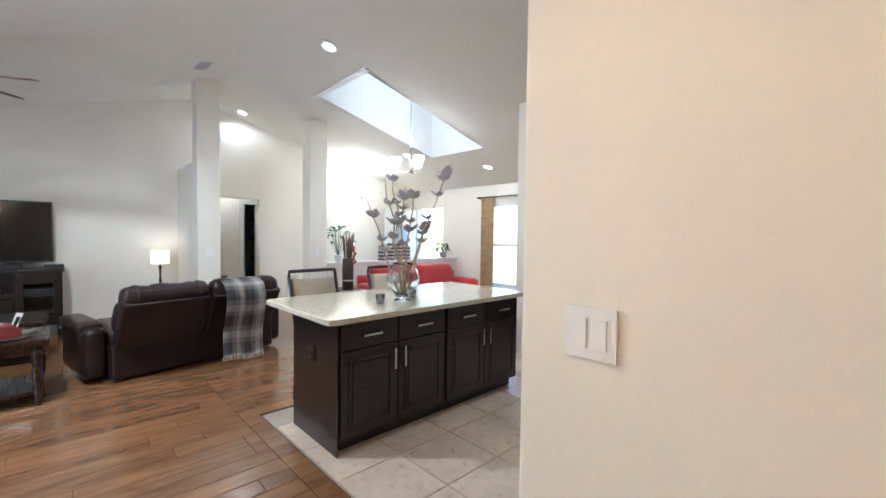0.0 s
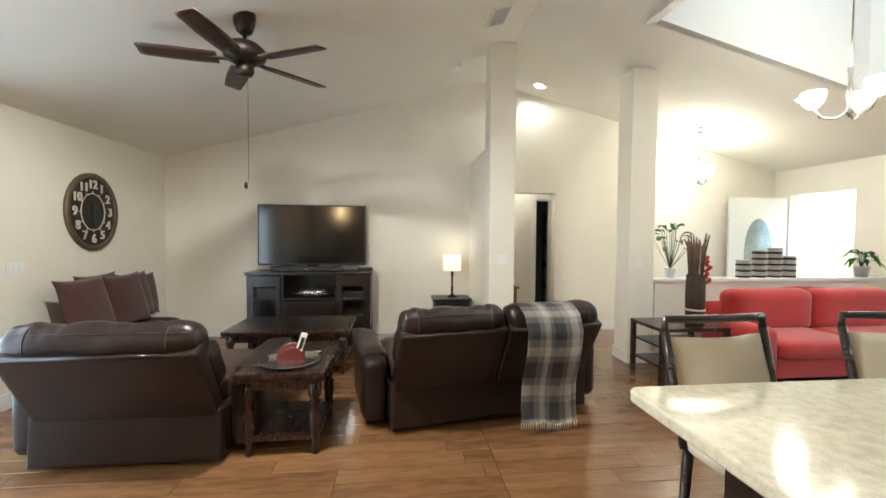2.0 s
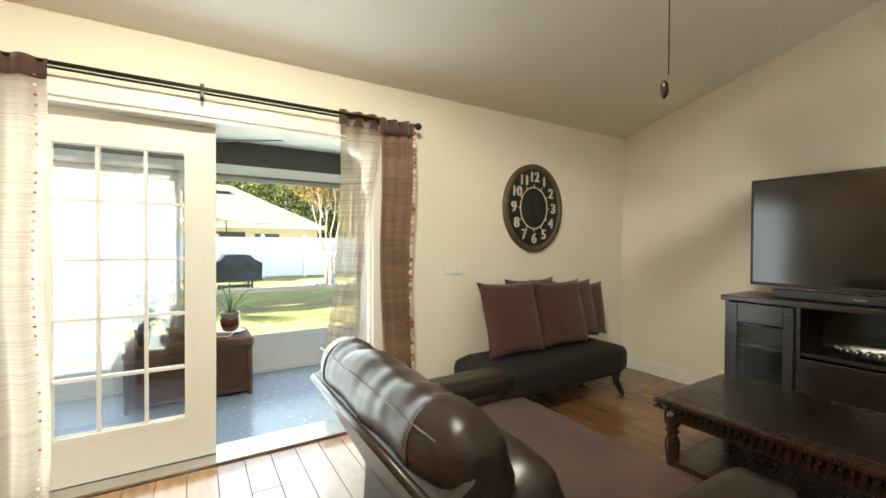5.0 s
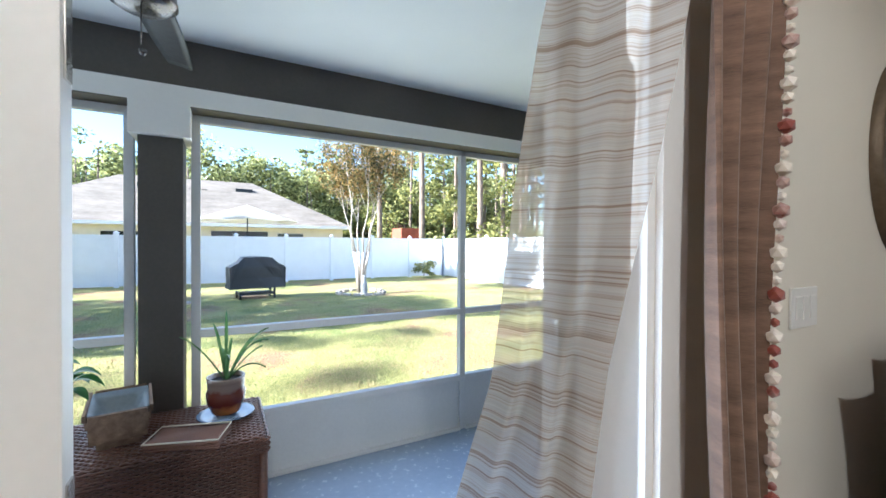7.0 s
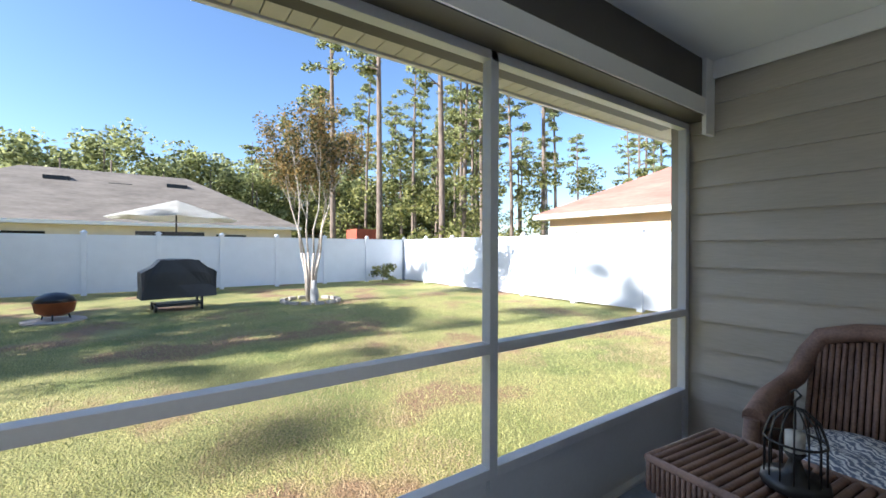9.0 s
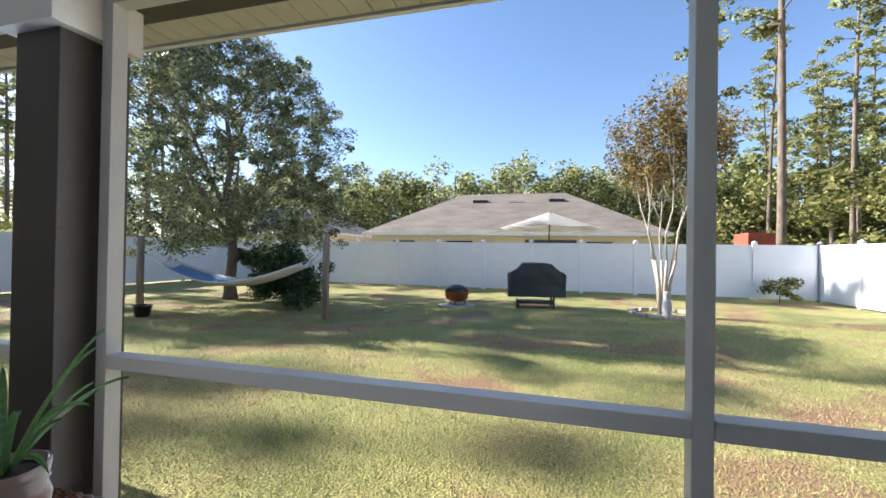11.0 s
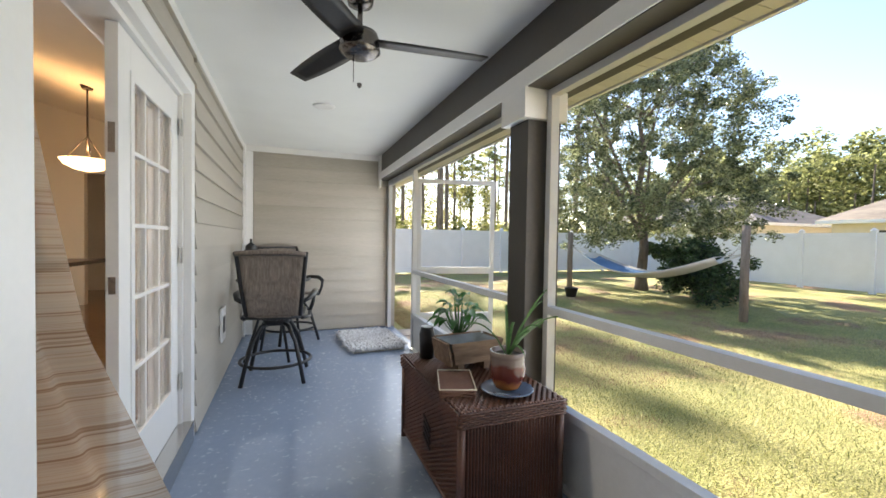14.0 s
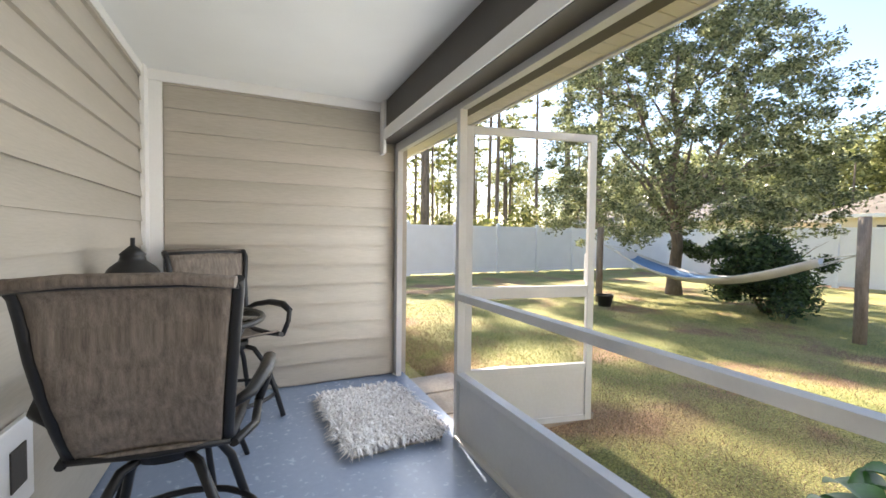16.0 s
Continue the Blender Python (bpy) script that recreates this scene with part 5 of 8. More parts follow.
for k in range(30):
    p = throw_pt(1, k / 29)
    add_tube(bm, [p, p + Vector((0.004 * math.sin(k * 3), 0.004, -0.05))], 0.003, 4)
part("fringe", bm, "cream", th)

# tv stand, tv, soundbar
ts = thing("tv_stand", "dark espresso media console with glass doors on tapered legs", "media console", (-0.79, 8.32, 0))
part("top", box(-0.81, 0.81, -0.25, 0.25, 0.91, 0.95, bevel=0.008), "espresso", ts)
for a, b, c, d in ((-0.79, -0.76, 0.2, 0.91), (0.76, 0.79, 0.2, 0.91), (-0.36, -0.33, 0.23, 0.91), (0.33, 0.36, 0.23, 0.91)):
    part("side", box(a, b, -0.22, 0.22, c, d), "espresso", ts)
part("bottom", box(-0.76, 0.76, -0.22, 0.22, 0.20, 0.235), "espresso", ts)
part("back", box(-0.76, 0.76, 0.20, 0.22, 0.235, 0.91), "black", ts)
part("shelf", box(-0.33, 0.33, -0.21, 0.20, 0.58, 0.605), "espresso", ts)
dr = part("drawer", box(-0.325, 0.325, -0.235, -0.215, 0.30, 0.565, bevel=0.006), "espresso", ts)
part("knob", lathe([(0.012, 0), (0.018, 0.012), (0.01, 0.02)], 12), "bronze", dr, m=pose(0, -0.235, 0.44, 90, 0, 0))
for s in (-1, 1):
    x0, x1 = (0.36, 0.76) if s > 0 else (-0.76, -0.36)
    dd = part("door", box(x0, x0 + 0.06, -0.24, -0.22, 0.25, 0.90, bevel=0.004), "espresso", ts)
    part("frame", box(x1 - 0.06, x1, -0.24, -0.22, 0.25, 0.90, bevel=0.004), "espresso", dd)
    part("frame", box(x0 + 0.06, x1 - 0.06, -0.24, -0.22, 0.25, 0.32, bevel=0.004), "espresso", dd)
    part("frame", box(x0 + 0.06, x1 - 0.06, -0.24, -0.22, 0.76, 0.90, bevel=0.004), "espresso", dd)
    part("pane", box(x0 + 0.06, x1 - 0.06, -0.232, -0.228, 0.32, 0.76), "pane", dd).visible_shadow = False
    part("shelf", box(x0, x1, -0.2, 0.2, 0.57, 0.59), "espresso", ts)
    for yy in (-0.2, 0.2):
        part("leg", lathe([(0.025, 0), (0.045, 0.2)], 4), "espresso", ts, m=pose(s * 0.76, yy, 0, 0, 0, 45))
for x, z, w, h, ml in ((0.56, 0.235, 0.34, 0.12, "black"), (0.56, 0.59, 0.36, 0.09, "black"), (-0.56, 0.59, 0.30, 0.14, "black")):
    b = thing("media_box", "black media player inside the console", "electronics", (-0.77 + x, 8.32, z))
    part("case", box(-w / 2, w / 2, -0.14, 0.14, 0.001, h, bevel=0.006), ml, b)
sp = thing("decor_bowl", "silver studded oblong bowl on the console shelf", "bowl", (-0.77, 8.26, 0.606))
part("body", lathe([(0.1, 0), (0.19, 0.02), (0.2, 0.07), (0.17, 0.1), (0.02, 0.105)], 20, sy=0.5), "steel", sp)
bm = bmesh.new()
for k in range(12):
    a = math.pi + math.pi * (k + 0.5) / 12
    bmesh.ops.create_icosphere(bm, subdivisions=1, radius=0.022, matrix=Matrix.Translation((0.2 * math.cos(a), 0.1 * math.sin(a), 0.05)))
part("studs", bm, "chrome", sp)
tv = thing("television", "large flat black television on the console, switched off", "television", (-0.81, 8.42, 0.95))
part("bezel", box(-0.725, 0.725, -0.02, 0.035, 0.07, 0.90, bevel=0.006), "black", tv)
part("screen", box(-0.705, 0.705, -0.0235, -0.02, 0.095, 0.88), "screen", tv, "glossy dark screen")
part("stand", box(-0.3, 0.3, -0.12, 0.10, 0.0, 0.015, bevel=0.004), "black", tv)
part("neck", box(-0.08, 0.08, -0.01, 0.03, 0.015, 0.07), "black", tv)
sbr = thing("soundbar", "black soundbar in front of the television", "soundbar", (-0.85, 8.24, 0.95))
part("case", box(-0.47, 0.47, -0.045, 0.045, 0.002, 0.065, bevel=0.015, seg=3), "black", sbr)
part("badge", box(-0.03, 0.03, -0.0465, -0.045, 0.028, 0.038), "chrome", sbr)
sb2 = thing("streaming_box", "small black box beside the television", "electronics", (-0.08, 8.25, 0.95))
part("case", box(-0.1, 0.1, -0.06, 0.06, 0.002, 0.05, bevel=0.008), "black", sb2)

# bench and pillows under the clock
bn = thing("bench", "black upholstered tufted bench with flared feet", "bench", (-2.52, 7.12, 0))
part("seat", cushion(-0.26, 0.28, -0.80, 0.80, 0.17, 0.45, 9, 0.75), mat("black_suede", (0.008, 0.0075, 0.008), 0.7, var=0.2, fine=200), bn)
for x in (-0.18, 0.20):
    for y in (-0.68, 0.68):
        part("foot", add_tube(bmesh.new(), [(x, y, 0.2), (x * 1.02, y * 1.0, 0.1), (x * 1.2, y * 1.07, 0.0)], [0.035, 0.03, 0.02], 8), "black", bn)
maroon = mat("maroon_pillow", (0.050, 0.016, 0.014), 0.85, c2=(0.075, 0.024, 0.02), fine=220, var=0.12, bump=0.25, sheen=0.2)
for k, (y, x, tilt, z, s) in enumerate(((6.76, -2.44, 16, 0.42, 0.60), (7.10, -2.60, 9, 0.43, 0.58), (7.33, -2.46, 15, 0.42, 0.58), (7.60, -2.55, 12, 0.43, 0.55), (7.80, -2.62, 8, 0.42, 0.52))):
    pw = thing("pillow", "maroon square throw pillow with pointed corners", "pillow", (x, y, z), group="pillows on the bench")
    def puff(co, sgn):
        u, v = co.y / s + 0.5, co.z / s
        q = max(0, (4 * u * (1 - u)) * (4 * v * (1 - v))) ** 0.45
        pin = 1 - 0.09 * (1 - abs(2 * v - 1) ** 3) * abs(2 * u - 1) ** 2
        pinz = 1 - 0.09 * (1 - abs(2 * u - 1) ** 3) * abs(2 * v - 1) ** 2
        return Vector((sgn * 0.075 * q + 0.004 * noise.noise(co * 9), (u - 0.5) * s * pin, s / 2 + (v - 0.5) * s * pinz))
    bm2 = bmesh.new()
    for sgn in (1, -1):
        add_sheet(bm2, lambda u, v: puff(Vector((0, (u - 0.5) * s, v * s)), sgn), 14, 14)
    bmesh.ops.remove_doubles(bm2, verts=bm2.verts[:], dist=0.0006)
    part("cushion", bm2, maroon, pw, m=pose(0, 0, 0.035, 0, -tilt, 4 * math.sin(k * 3)))

# clock with raised numerals
ck = thing("wall_clock", "large oval black wall clock with raised cream numerals", "clock", (WX, 7.25, 1.665))
CY, CZ = 0.36, 0.40


def oval(prof, seg=48):
    bm = bmesh.new()
    rings = [[bm.verts.new((x, (CY + o) * math.sin(2 * math.pi * k / seg), (CZ + o) * math.cos(2 * math.pi * k / seg))) for k in range(seg)] for o, x in prof]
    for a, b in zip(rings, rings[1:]):
        for k in range(seg):
            bm.faces.new((a[k], a[(k + 1) % seg], b[(k + 1) % seg], b[k])).smooth = True
    bm.faces.new(rings[-1])
    return bm


part("face", oval([(-0.01, 0.002), (-0.02, 0.018), (-0.03, 0.02)]), "black", ck)
bm = oval([(0.0, 0.001), (0.0, 0.034), (-0.045, 0.034), (-0.05, 0.016)])
bm.faces.ensure_lookup_table()
bmesh.ops.delete(bm, geom=[bm.faces[-1]], context="FACES_ONLY")
part("rim", bm, mat("bronze_rim", (0.13, 0.095, 0.06), 0.55, 0.4, var=0.3, fine=40, bump=0.4), ck, "worn bronze rim")
part("hub_ring", tube([(0.022, 0.165 * math.sin(k * math.pi / 20), 0.19 * math.cos(k * math.pi / 20)) for k in range(40)], 0.006, 6, True), "cream", ck)
for h in range(1, 13):
    a = 2 * math.pi * h / 12
    f = bpy.data.curves.new("numeral", "FONT")
    f.body, f.size, f.extrude, f.align_x, f.align_y = str(h), 0.125, 0.006, "CENTER", "CENTER"
    f.offset = 0.002
    tmp = new("numeral", f)
    dg = bpy.context.evaluated_depsgraph_get()
    me = bpy.data.meshes.new_from_object(tmp.evaluated_get(dg))
    bpy.data.objects.remove(tmp)
    me.materials.clear()
    me.materials.append(M["cream"])
    n = new("numeral", me)
    tagged(n, "raised cream numeral %d" % h)
    n.parent = ck
    n.matrix_local = pose(0.026, (CY - 0.115) * math.sin(a), (CZ - 0.118) * math.cos(a), 90, 0, 90)
for k in range(60):
    a = 2 * math.pi * k / 60
    if k % 5 == 0:
        part("tick", box(-0.004, 0.004, -0.004, 0.004, -0.016, 0.016), "cream", ck, m=pose(0.022, (CY - 0.185) * math.sin(a), (CZ - 0.2) * math.cos(a), -math.degrees(a), 0, 0))
part("hour_hand", box(0.021, 0.025, -0.012, 0.012, -0.02, 0.11), "black", ck)
part("minute_hand", box(0.026, 0.029, -0.008, 0.008, -0.02, 0.15), "black", ck, m=pose(0, 0, 0, -175, 0, 0))

# lamp on its black cabinet
ns = thing("nightstand", "small black cabinet with two doors by the wall", "cabinet", (1.11, 8.32, 0))
part("body", box(-0.24, 0.24, -0.18, 0.18, 0.08, 0.54, bevel=0.006), "black", ns)
part("top", box(-0.27, 0.27, -0.2, 0.2, 0.54, 0.57, bevel=0.01), "black", ns)
for s in (-1, 1):
    d = part("door", box(min(0, s * 0.22) + 0.004, max(0, s * 0.22) - 0.004, -0.195, -0.18, 0.12, 0.51, bevel=0.006), "black", ns)
    part("knob", lathe([(0.008, 0), (0.013, 0.01), (0.006, 0.018)], 10), "bronze", d, m=pose(s * 0.04, -0.195, 0.32, 90, 0, 0))
    for yy in (-0.15, 0.15):
        part("foot", lathe([(0.015, 0), (0.03, 0.04), (0.02, 0.08)], 10), "black", ns, m=pose(s * 0.21, yy, 0))
lp = thing("table_lamp", "lit table lamp with a drum shade on a dark turned base", "lamp", (1.13, 8.33, 0.571))
part("base", lathe([(0.075, 0), (0.075, 0.012), (0.03, 0.03), (0.014, 0.06), (0.022, 0.12), (0.012, 0.17), (0.016, 0.3), (0.026, 0.34), (0.01, 0.36), (0.01, 0.40)], 16), "bronze", lp)
bm = bmesh.new()
rings = [[bm.verts.new((r * math.cos(2 * math.pi * k / 28), r * math.sin(2 * math.pi * k / 28), z)) for k in range(28)] for r, z in ((0.125, 0.38), (0.125, 0.60))]
for k in range(28):
    bm.faces.new((rings[0][k], rings[0][(k + 1) % 28], rings[1][(k + 1) % 28], rings[1][k])).smooth = True
bmesh.ops.solidify(bm, geom=bm.faces[:], thickness=0.003)
part("shade", bm, "shade", lp, "glowing linen drum shade")
part("bulb", lathe([(0.012, 0.40), (0.03, 0.45), (0.02, 0.49), (0.004, 0.5)], 12), "lampglow", lp)
point_lamp("lamp_bulb", (1.13, 8.33, 1.13), 0.2, 0.04)

# five-blade ceiling fan
fan = thing("ceiling_fan", "dark bronze five-blade ceiling fan with a pull chain", "ceiling fan", (-0.76, 5.82, 0))
zc = roof_z(-0.76)
part("canopy", lathe([(0.03, zc - 0.13), (0.055, zc - 0.11), (0.075, zc - 0.05), (0.078, zc + 0.02)], 20), "bronze", fan)
part("rod", tube([(0, 0, zc - 0.12), (0, 0, 2.84)], 0.014), "bronze", fan)
part("motor", lathe([(0.03, 2.86), (0.10, 2.85), (0.145, 2.81), (0.15, 2.77), (0.14, 2.74), (0.09, 2.715), (0.07, 2.70)], 28), "bronze", fan)
part("switch_cup", lathe([(0.02, 2.615), (0.05, 2.62), (0.065, 2.65), (0.06, 2.70), (0.02, 2.705)], 20), "bronze", fan)
brown = mat("fan_blade_wood", (0.030, 0.015, 0.010), 0.4, c2=(0.05, 0.025, 0.016), stretch=(1, 8, 1), var=0.15)
for k in range(5):
    a = 118 + 72 * k
    b = part("blade", sheet(lambda u, v: (0.18 + 0.50 * u, (v - 0.5) * (0.105 + 0.045 * math.sin(math.pi * min(1, 0.25 + 0.6 * u))) * (1 if u < 0.97 else 0.9), 2.735), 12, 4, 0.008), brown, fan, m=pose(0, 0, 0, 0, 0, a) @ pose(0, 0, 2.735, 11, 0, 0) @ pose(0, 0, -2.735))
    part("bracket", box(0.10, 0.25, -0.025, 0.025, 2.725, 2.735, bevel=0.003), "bronze", b, m=pose(0, 0, 0, 0, 0, a))
part("pull_chain", tube([(0.03, -0.03, 2.63), (0.03, -0.03, 1.84)], 0.0018, 5), "bronze", fan)
part("chain_fob", lathe([(0.004, 1.785), (0.013, 1.80), (0.011, 1.83), (0.004, 1.84)], 10), "bronze", fan)

# switches, outlets, vent, detector


def plate(label, m, gangs, w=0.075, h=0.118, finish="white"):
    p = thing("switch_plate", label, "switch plate", (0, 0, 0))
    p.matrix_world = m
    W = w + 0.047 * (gangs - 1)
    part("plate", box(-0.008, -0.0005, -W / 2, W / 2, -h / 2, h / 2, bevel=0.003), finish, p)
    for k in range(gangs):
        y = (k - (gangs - 1) / 2) * 0.047
        part("rocker", box(-0.012, -0.008, y - 0.017, y + 0.017, -0.034, 0.034, bevel=0.002), finish, p)
    return p


plate("white double rocker switch plate on the wall end", pose(0.839, 1.035, 1.245, 0, 0, 0), 2)
plate("white switch plate beside the french doors", pose(WX + 0.001, 6.38, 1.14, 0, 0, 180), 3)
plate("white switch plate on the column", pose(1.57, 7.259, 1.17, 0, 0, 90), 2)
plate("white wall outlet above the baseboard", pose(0.62, GY - 0.001, 0.40, 0, 0, 90), 1)
plate("white wall outlet on the partition", pose(1.419, 7.9, 0.35, 0, 0, 0), 1)
plate("dark metal outlet on the island end", pose(1.262, 3.30, 0.62, 0, 0, 0), 1, finish="gunmetal")
plate("white switch plate on the dining column", pose(3.10, 6.979, 1.15, 0, 0, 90), 1)
vt = thing("ceiling_vent", "white louvred ceiling vent near the ridge", "vent", (1.28, 7.0, 0))
vt.matrix_world = pose(1.36, 6.65, roof_z(1.36) - 0.004, 0, -math.degrees(math.atan(SL)), 0)
part("backing", box(-0.08, 0.08, -0.16, 0.16, -0.001, 0.002), "black", vt)
for a, b, c, d in ((-0.1, -0.08, -0.18, 0.18), (0.08, 0.1, -0.18, 0.18), (-0.08, 0.08, -0.18, -0.16), (-0.08, 0.08, 0.16, 0.18)):
    part("frame", box(a, b, c, d, -0.008, 0.002), "white", vt)
for k in range(7):
    part("slat", box(-0.009, 0.009, -0.16, 0.16, -0.002, 0.0), "alu", vt, m=pose(-0.066 + 0.022 * k, 0, -0.005, 0, 35, 0))
sdx = thing("smoke_detector", "round white smoke detector on the ceiling", "smoke detector", (1.08, 7.68, roof_z(1.08) - 0.02))
part("body", lathe([(0.05, -0.025), (0.062, -0.015), (0.065, 0.02)], 24), "white", sdx, m=pose(0, 0, 0, 0, -15, 0))

# curtain rod and drapes on the patio doors
rod = thing("curtain_rod", "dark bronze curtain rod with ball finials", "curtain rod", (WX + 0.10, 0, 2.20))
part("rod", tube([(0, 3.38, 0), (0, 5.98, 0)], 0.012), "bronze", rod)
part("back_rod", tube([(-0.035, 3.3, -0.012), (-0.035, 5.95, -0.012)], 0.007), "bronze", rod)
for y in (3.36, 6.0):
    part("finial", lathe([(0.005, -0.03), (0.022, -0.015), (0.027, 0), (0.022, 0.015), (0.005, 0.03)], 14), "bronze", rod, m=pose(0, y, 0, 90, 0, 0))
for y in (3.40, 4.62, 5.92):
    part("bracket", box(-0.10, 0.0, y - 0.01, y + 0.01, -0.045, 0.03, bevel=0.003), "bronze", rod)


def drape(label, y0, y1, material, blow=0.0, x=WX + 0.10, bottom=0.04, folds=5, amp=0.035, lean=0.0, header=True):
    d = thing("curtain", label, "curtain", (x, 0, 0))

    def f(u, v):
        k = (1 - v) ** 0.9
        fold = amp * (0.5 + 0.5 * (1 - v)) * math.sin(u * folds * 2 * math.pi + 0.8 * math.sin(3 * v))
        yy = y0 + (y1 - y0) * u - lean * k * (0.4 + 0.6 * (1 - u))
        return (-blow * k * (1 - u) + fold + 0.015 * math.sin(5 * v + 3 * u), yy + 0.012 * math.sin(9 * v), bottom + (2.17 - bottom) * v)

    part("cloth", sheet(f, folds * 12, 26), material, d)
    if header:
        part("header", sheet(lambda u, v: (0.02 + 0.02 * math.sin(u * folds * 6.283), y0 - 0.01 + (y1 - y0 + 0.02) * u, 2.11 + 0.10 * v), folds * 10, 3, 0.004), mat("chocolate_header", (0.06, 0.022, 0.016), 0.7, var=0.15, sheen=0.3), d, "chocolate brown pole-pocket header")
    return d, f


# the inner sheer, blown out through the open doorway
LEAD = ((-2.735, 5.42, 2.17), (-2.98, 5.50, 1.80), (-3.08, 5.50, 1.45), (-3.17, 5.50, 0.95), (-3.33, 5.48, 0.50), (-3.42, 5.48, 0.05))
TAIL = ((-2.735, 5.720, 2.17), (-2.76, 5.685, 1.85), (-2.80, 5.645, 1.50), (-2.90, 5.625, 1.03), (-2.97, 5.615, 0.50), (-3.02, 5.605, 0.05))


def along(line, v):
    s = min(max(1 - v, 0), 0.9999) * (len(line) - 1)
    k = int(s)
    w = s - k
    w = w * w * (3 - 2 * w) * 0.4 + w * 0.6
    return Vector(line[k]).lerp(Vector(line[k + 1]), w)


def blown(u, v):
    p = along(LEAD, v).lerp(along(TAIL, v), u)
    bulge = 0.025 * math.sin(u * 5.2 * math.pi + 2.2 * (1 - v)) * min(1, 6 * u) * (0.4 + 0.6 * (1 - v)) + 0.008 * math.sin(9 * v + 4 * u)
    return (p.x - bulge, p.y + 0.4 * bulge * min(1, 4 * u), p.z)


bw = thing("curtain", "sheer striped cream curtain blown out through the doorway", "curtain", (0, 0, 0))
part("cloth", sheet(blown, 44, 44), "sheer", bw)
part("header", sheet(lambda u, v: (-2.735 + 0.02 * math.sin(u * 19), 5.41 + 0.32 * u, 2.13 + 0.10 * v), 30, 3, 0.004), mat("chocolate_header", (0.06, 0.022, 0.016), 0.7, var=0.15, sheen=0.3), bw, "chocolate brown pole-pocket header")
d2, f2 = drape("brown patterned drape with beaded trim", 5.70, 5.94, "drape", 0.0, folds=3)
bm = bmesh.new()
for k in range(70):
    p = f2(1.0, k / 69)
    bmesh.ops.create_icosphere(bm, subdivisions=1, radius=0.011 + 0.004 * (k % 3), matrix=Matrix.Translation((p[0] + 0.004, p[1] + 0.008, p[2])))
part("bead_trim", bm, "bead", d2, "strings of pearl and red beads")
d3, f3 = drape("brown sheer drape with sparkling bead rows", 3.42, 3.97, "sheer", 0.0, folds=5, amp=0.03)
bm = bmesh.new()
for c in range(4):
    for k in range(46):
        p = f3(0.08 + 0.28 * c, k / 46)
        bmesh.ops.create_icosphere(bm, subdivisions=1, radius=0.0075, matrix=Matrix.Translation((p[0] + 0.01, p[1], p[2])))
part("bead_trim", bm, "bead", d3, "rows of red and clear beads")
# ---- island, kitchen, dining, foyer ----
def cabinet_front(parent, x0, x1, z0, z1, y, material="espresso", bar=None, name="door"):
    """A raised-panel front facing -y at the plane y."""
    d = part(name, box(x0, x1, y - 0.02, y, z0, z1, bevel=0.004), material, parent)
    w = 0.055
    if z1 - z0 > 0.25:
        bm = bmesh.new()
        for a, b, c, e in ((x0 + w, x0 + w + 0.02, z0 + w, z1 - w), (x1 - w - 0.02, x1 - w, z0 + w, z1 - w), (x0 + w + 0.02, x1 - w - 0.02, z0 + w, z0 + w + 0.02), (x0 + w + 0.02, x1 - w - 0.02, z1 - w - 0.02, z1 - w)):
            add_box(bm, a, b, y - 0.027, y - 0.019, c, e, bevel=0.003)
        part("moulding", bm, material, d)
        part("panel", box(x0 + w + 0.03, x1 - w - 0.03, y - 0.026, y - 0.019, z0 + w + 0.03, z1 - w - 0.03, bevel=0.006), material, d)
    if bar:
        bx, bz, vert = bar
        bm = bmesh.new()
        if vert:
            add_box(bm, bx - 0.008, bx + 0.008, y - 0.052, y - 0.04, bz - 0.075, bz + 0.075, bevel=0.003)
            add_box(bm, bx - 0.006, bx + 0.006, y - 0.04, y - 0.018, bz - 0.07, bz - 0.055)
            add_box(bm, bx - 0.006, bx + 0.006, y - 0.04, y - 0.018, bz + 0.055, bz + 0.07)
        else:
            add_box(bm, bx - 0.075, bx + 0.075, y - 0.052, y - 0.04, bz - 0.008, bz + 0.008, bevel=0.003)
            add_box(bm, bx - 0.07, bx - 0.055, y - 0.04, y - 0.018, bz - 0.006, bz + 0.006)
            add_box(bm, bx + 0.055, bx + 0.07, y - 0.04, y - 0.018, bz - 0.006, bz + 0.006)
        part("handle", bm, "chrome", d, "satin nickel bar pull")
    return d


IX0, IX1, IY0 = 1.27, 3.18, 2.96
for k in range(2):
    a = IX0 + k * (IX1 - IX0) / 2
    b = a + (IX1 - IX0) / 2
    u = thing("base_cabinet", "espresso island cabinet with two drawers over two doors", "cabinet", (0, 0, 0), group="island cabinets")
    part("body", box(a, b - 0.002, IY0, 3.60, 0.10, 0.885), "espresso", u)
    part("toe_kick", box(a + 0.0 + (0.05 if k == 0 else 0), b - 0.002, IY0 + 0.07, 3.55, 0.0, 0.10), "black", u)
    m_ = (a + b) / 2
    for x0, x1, bx in ((a + 0.015, m_ - 0.004, m_ - 0.045), (m_ + 0.004, b - 0.015, m_ + 0.045)):
        cabinet_front(u, x0, x1, 0.70, 0.87, IY0, bar=((x0 + x1) / 2, 0.785, False), name="drawer")
        cabinet_front(u, x0, x1, 0.115, 0.69, IY0, bar=(bx, 0.58, True))
tagged(part("end_panel", box(IX0 - 0.006, IX0 - 0.001, IY0 - 0.01, 3.62, 0.0, 0.885, bevel=0.001), "espresso"), "espresso island end panel", "panel", kind="structure")
it = thing("island_worktop", "polished pale granite island worktop with rounded corners", "worktop", (0, 0, 0))
bm = box(1.17, 3.26, 2.88, 3.96, 0.885, 0.925, bevel=0.0)
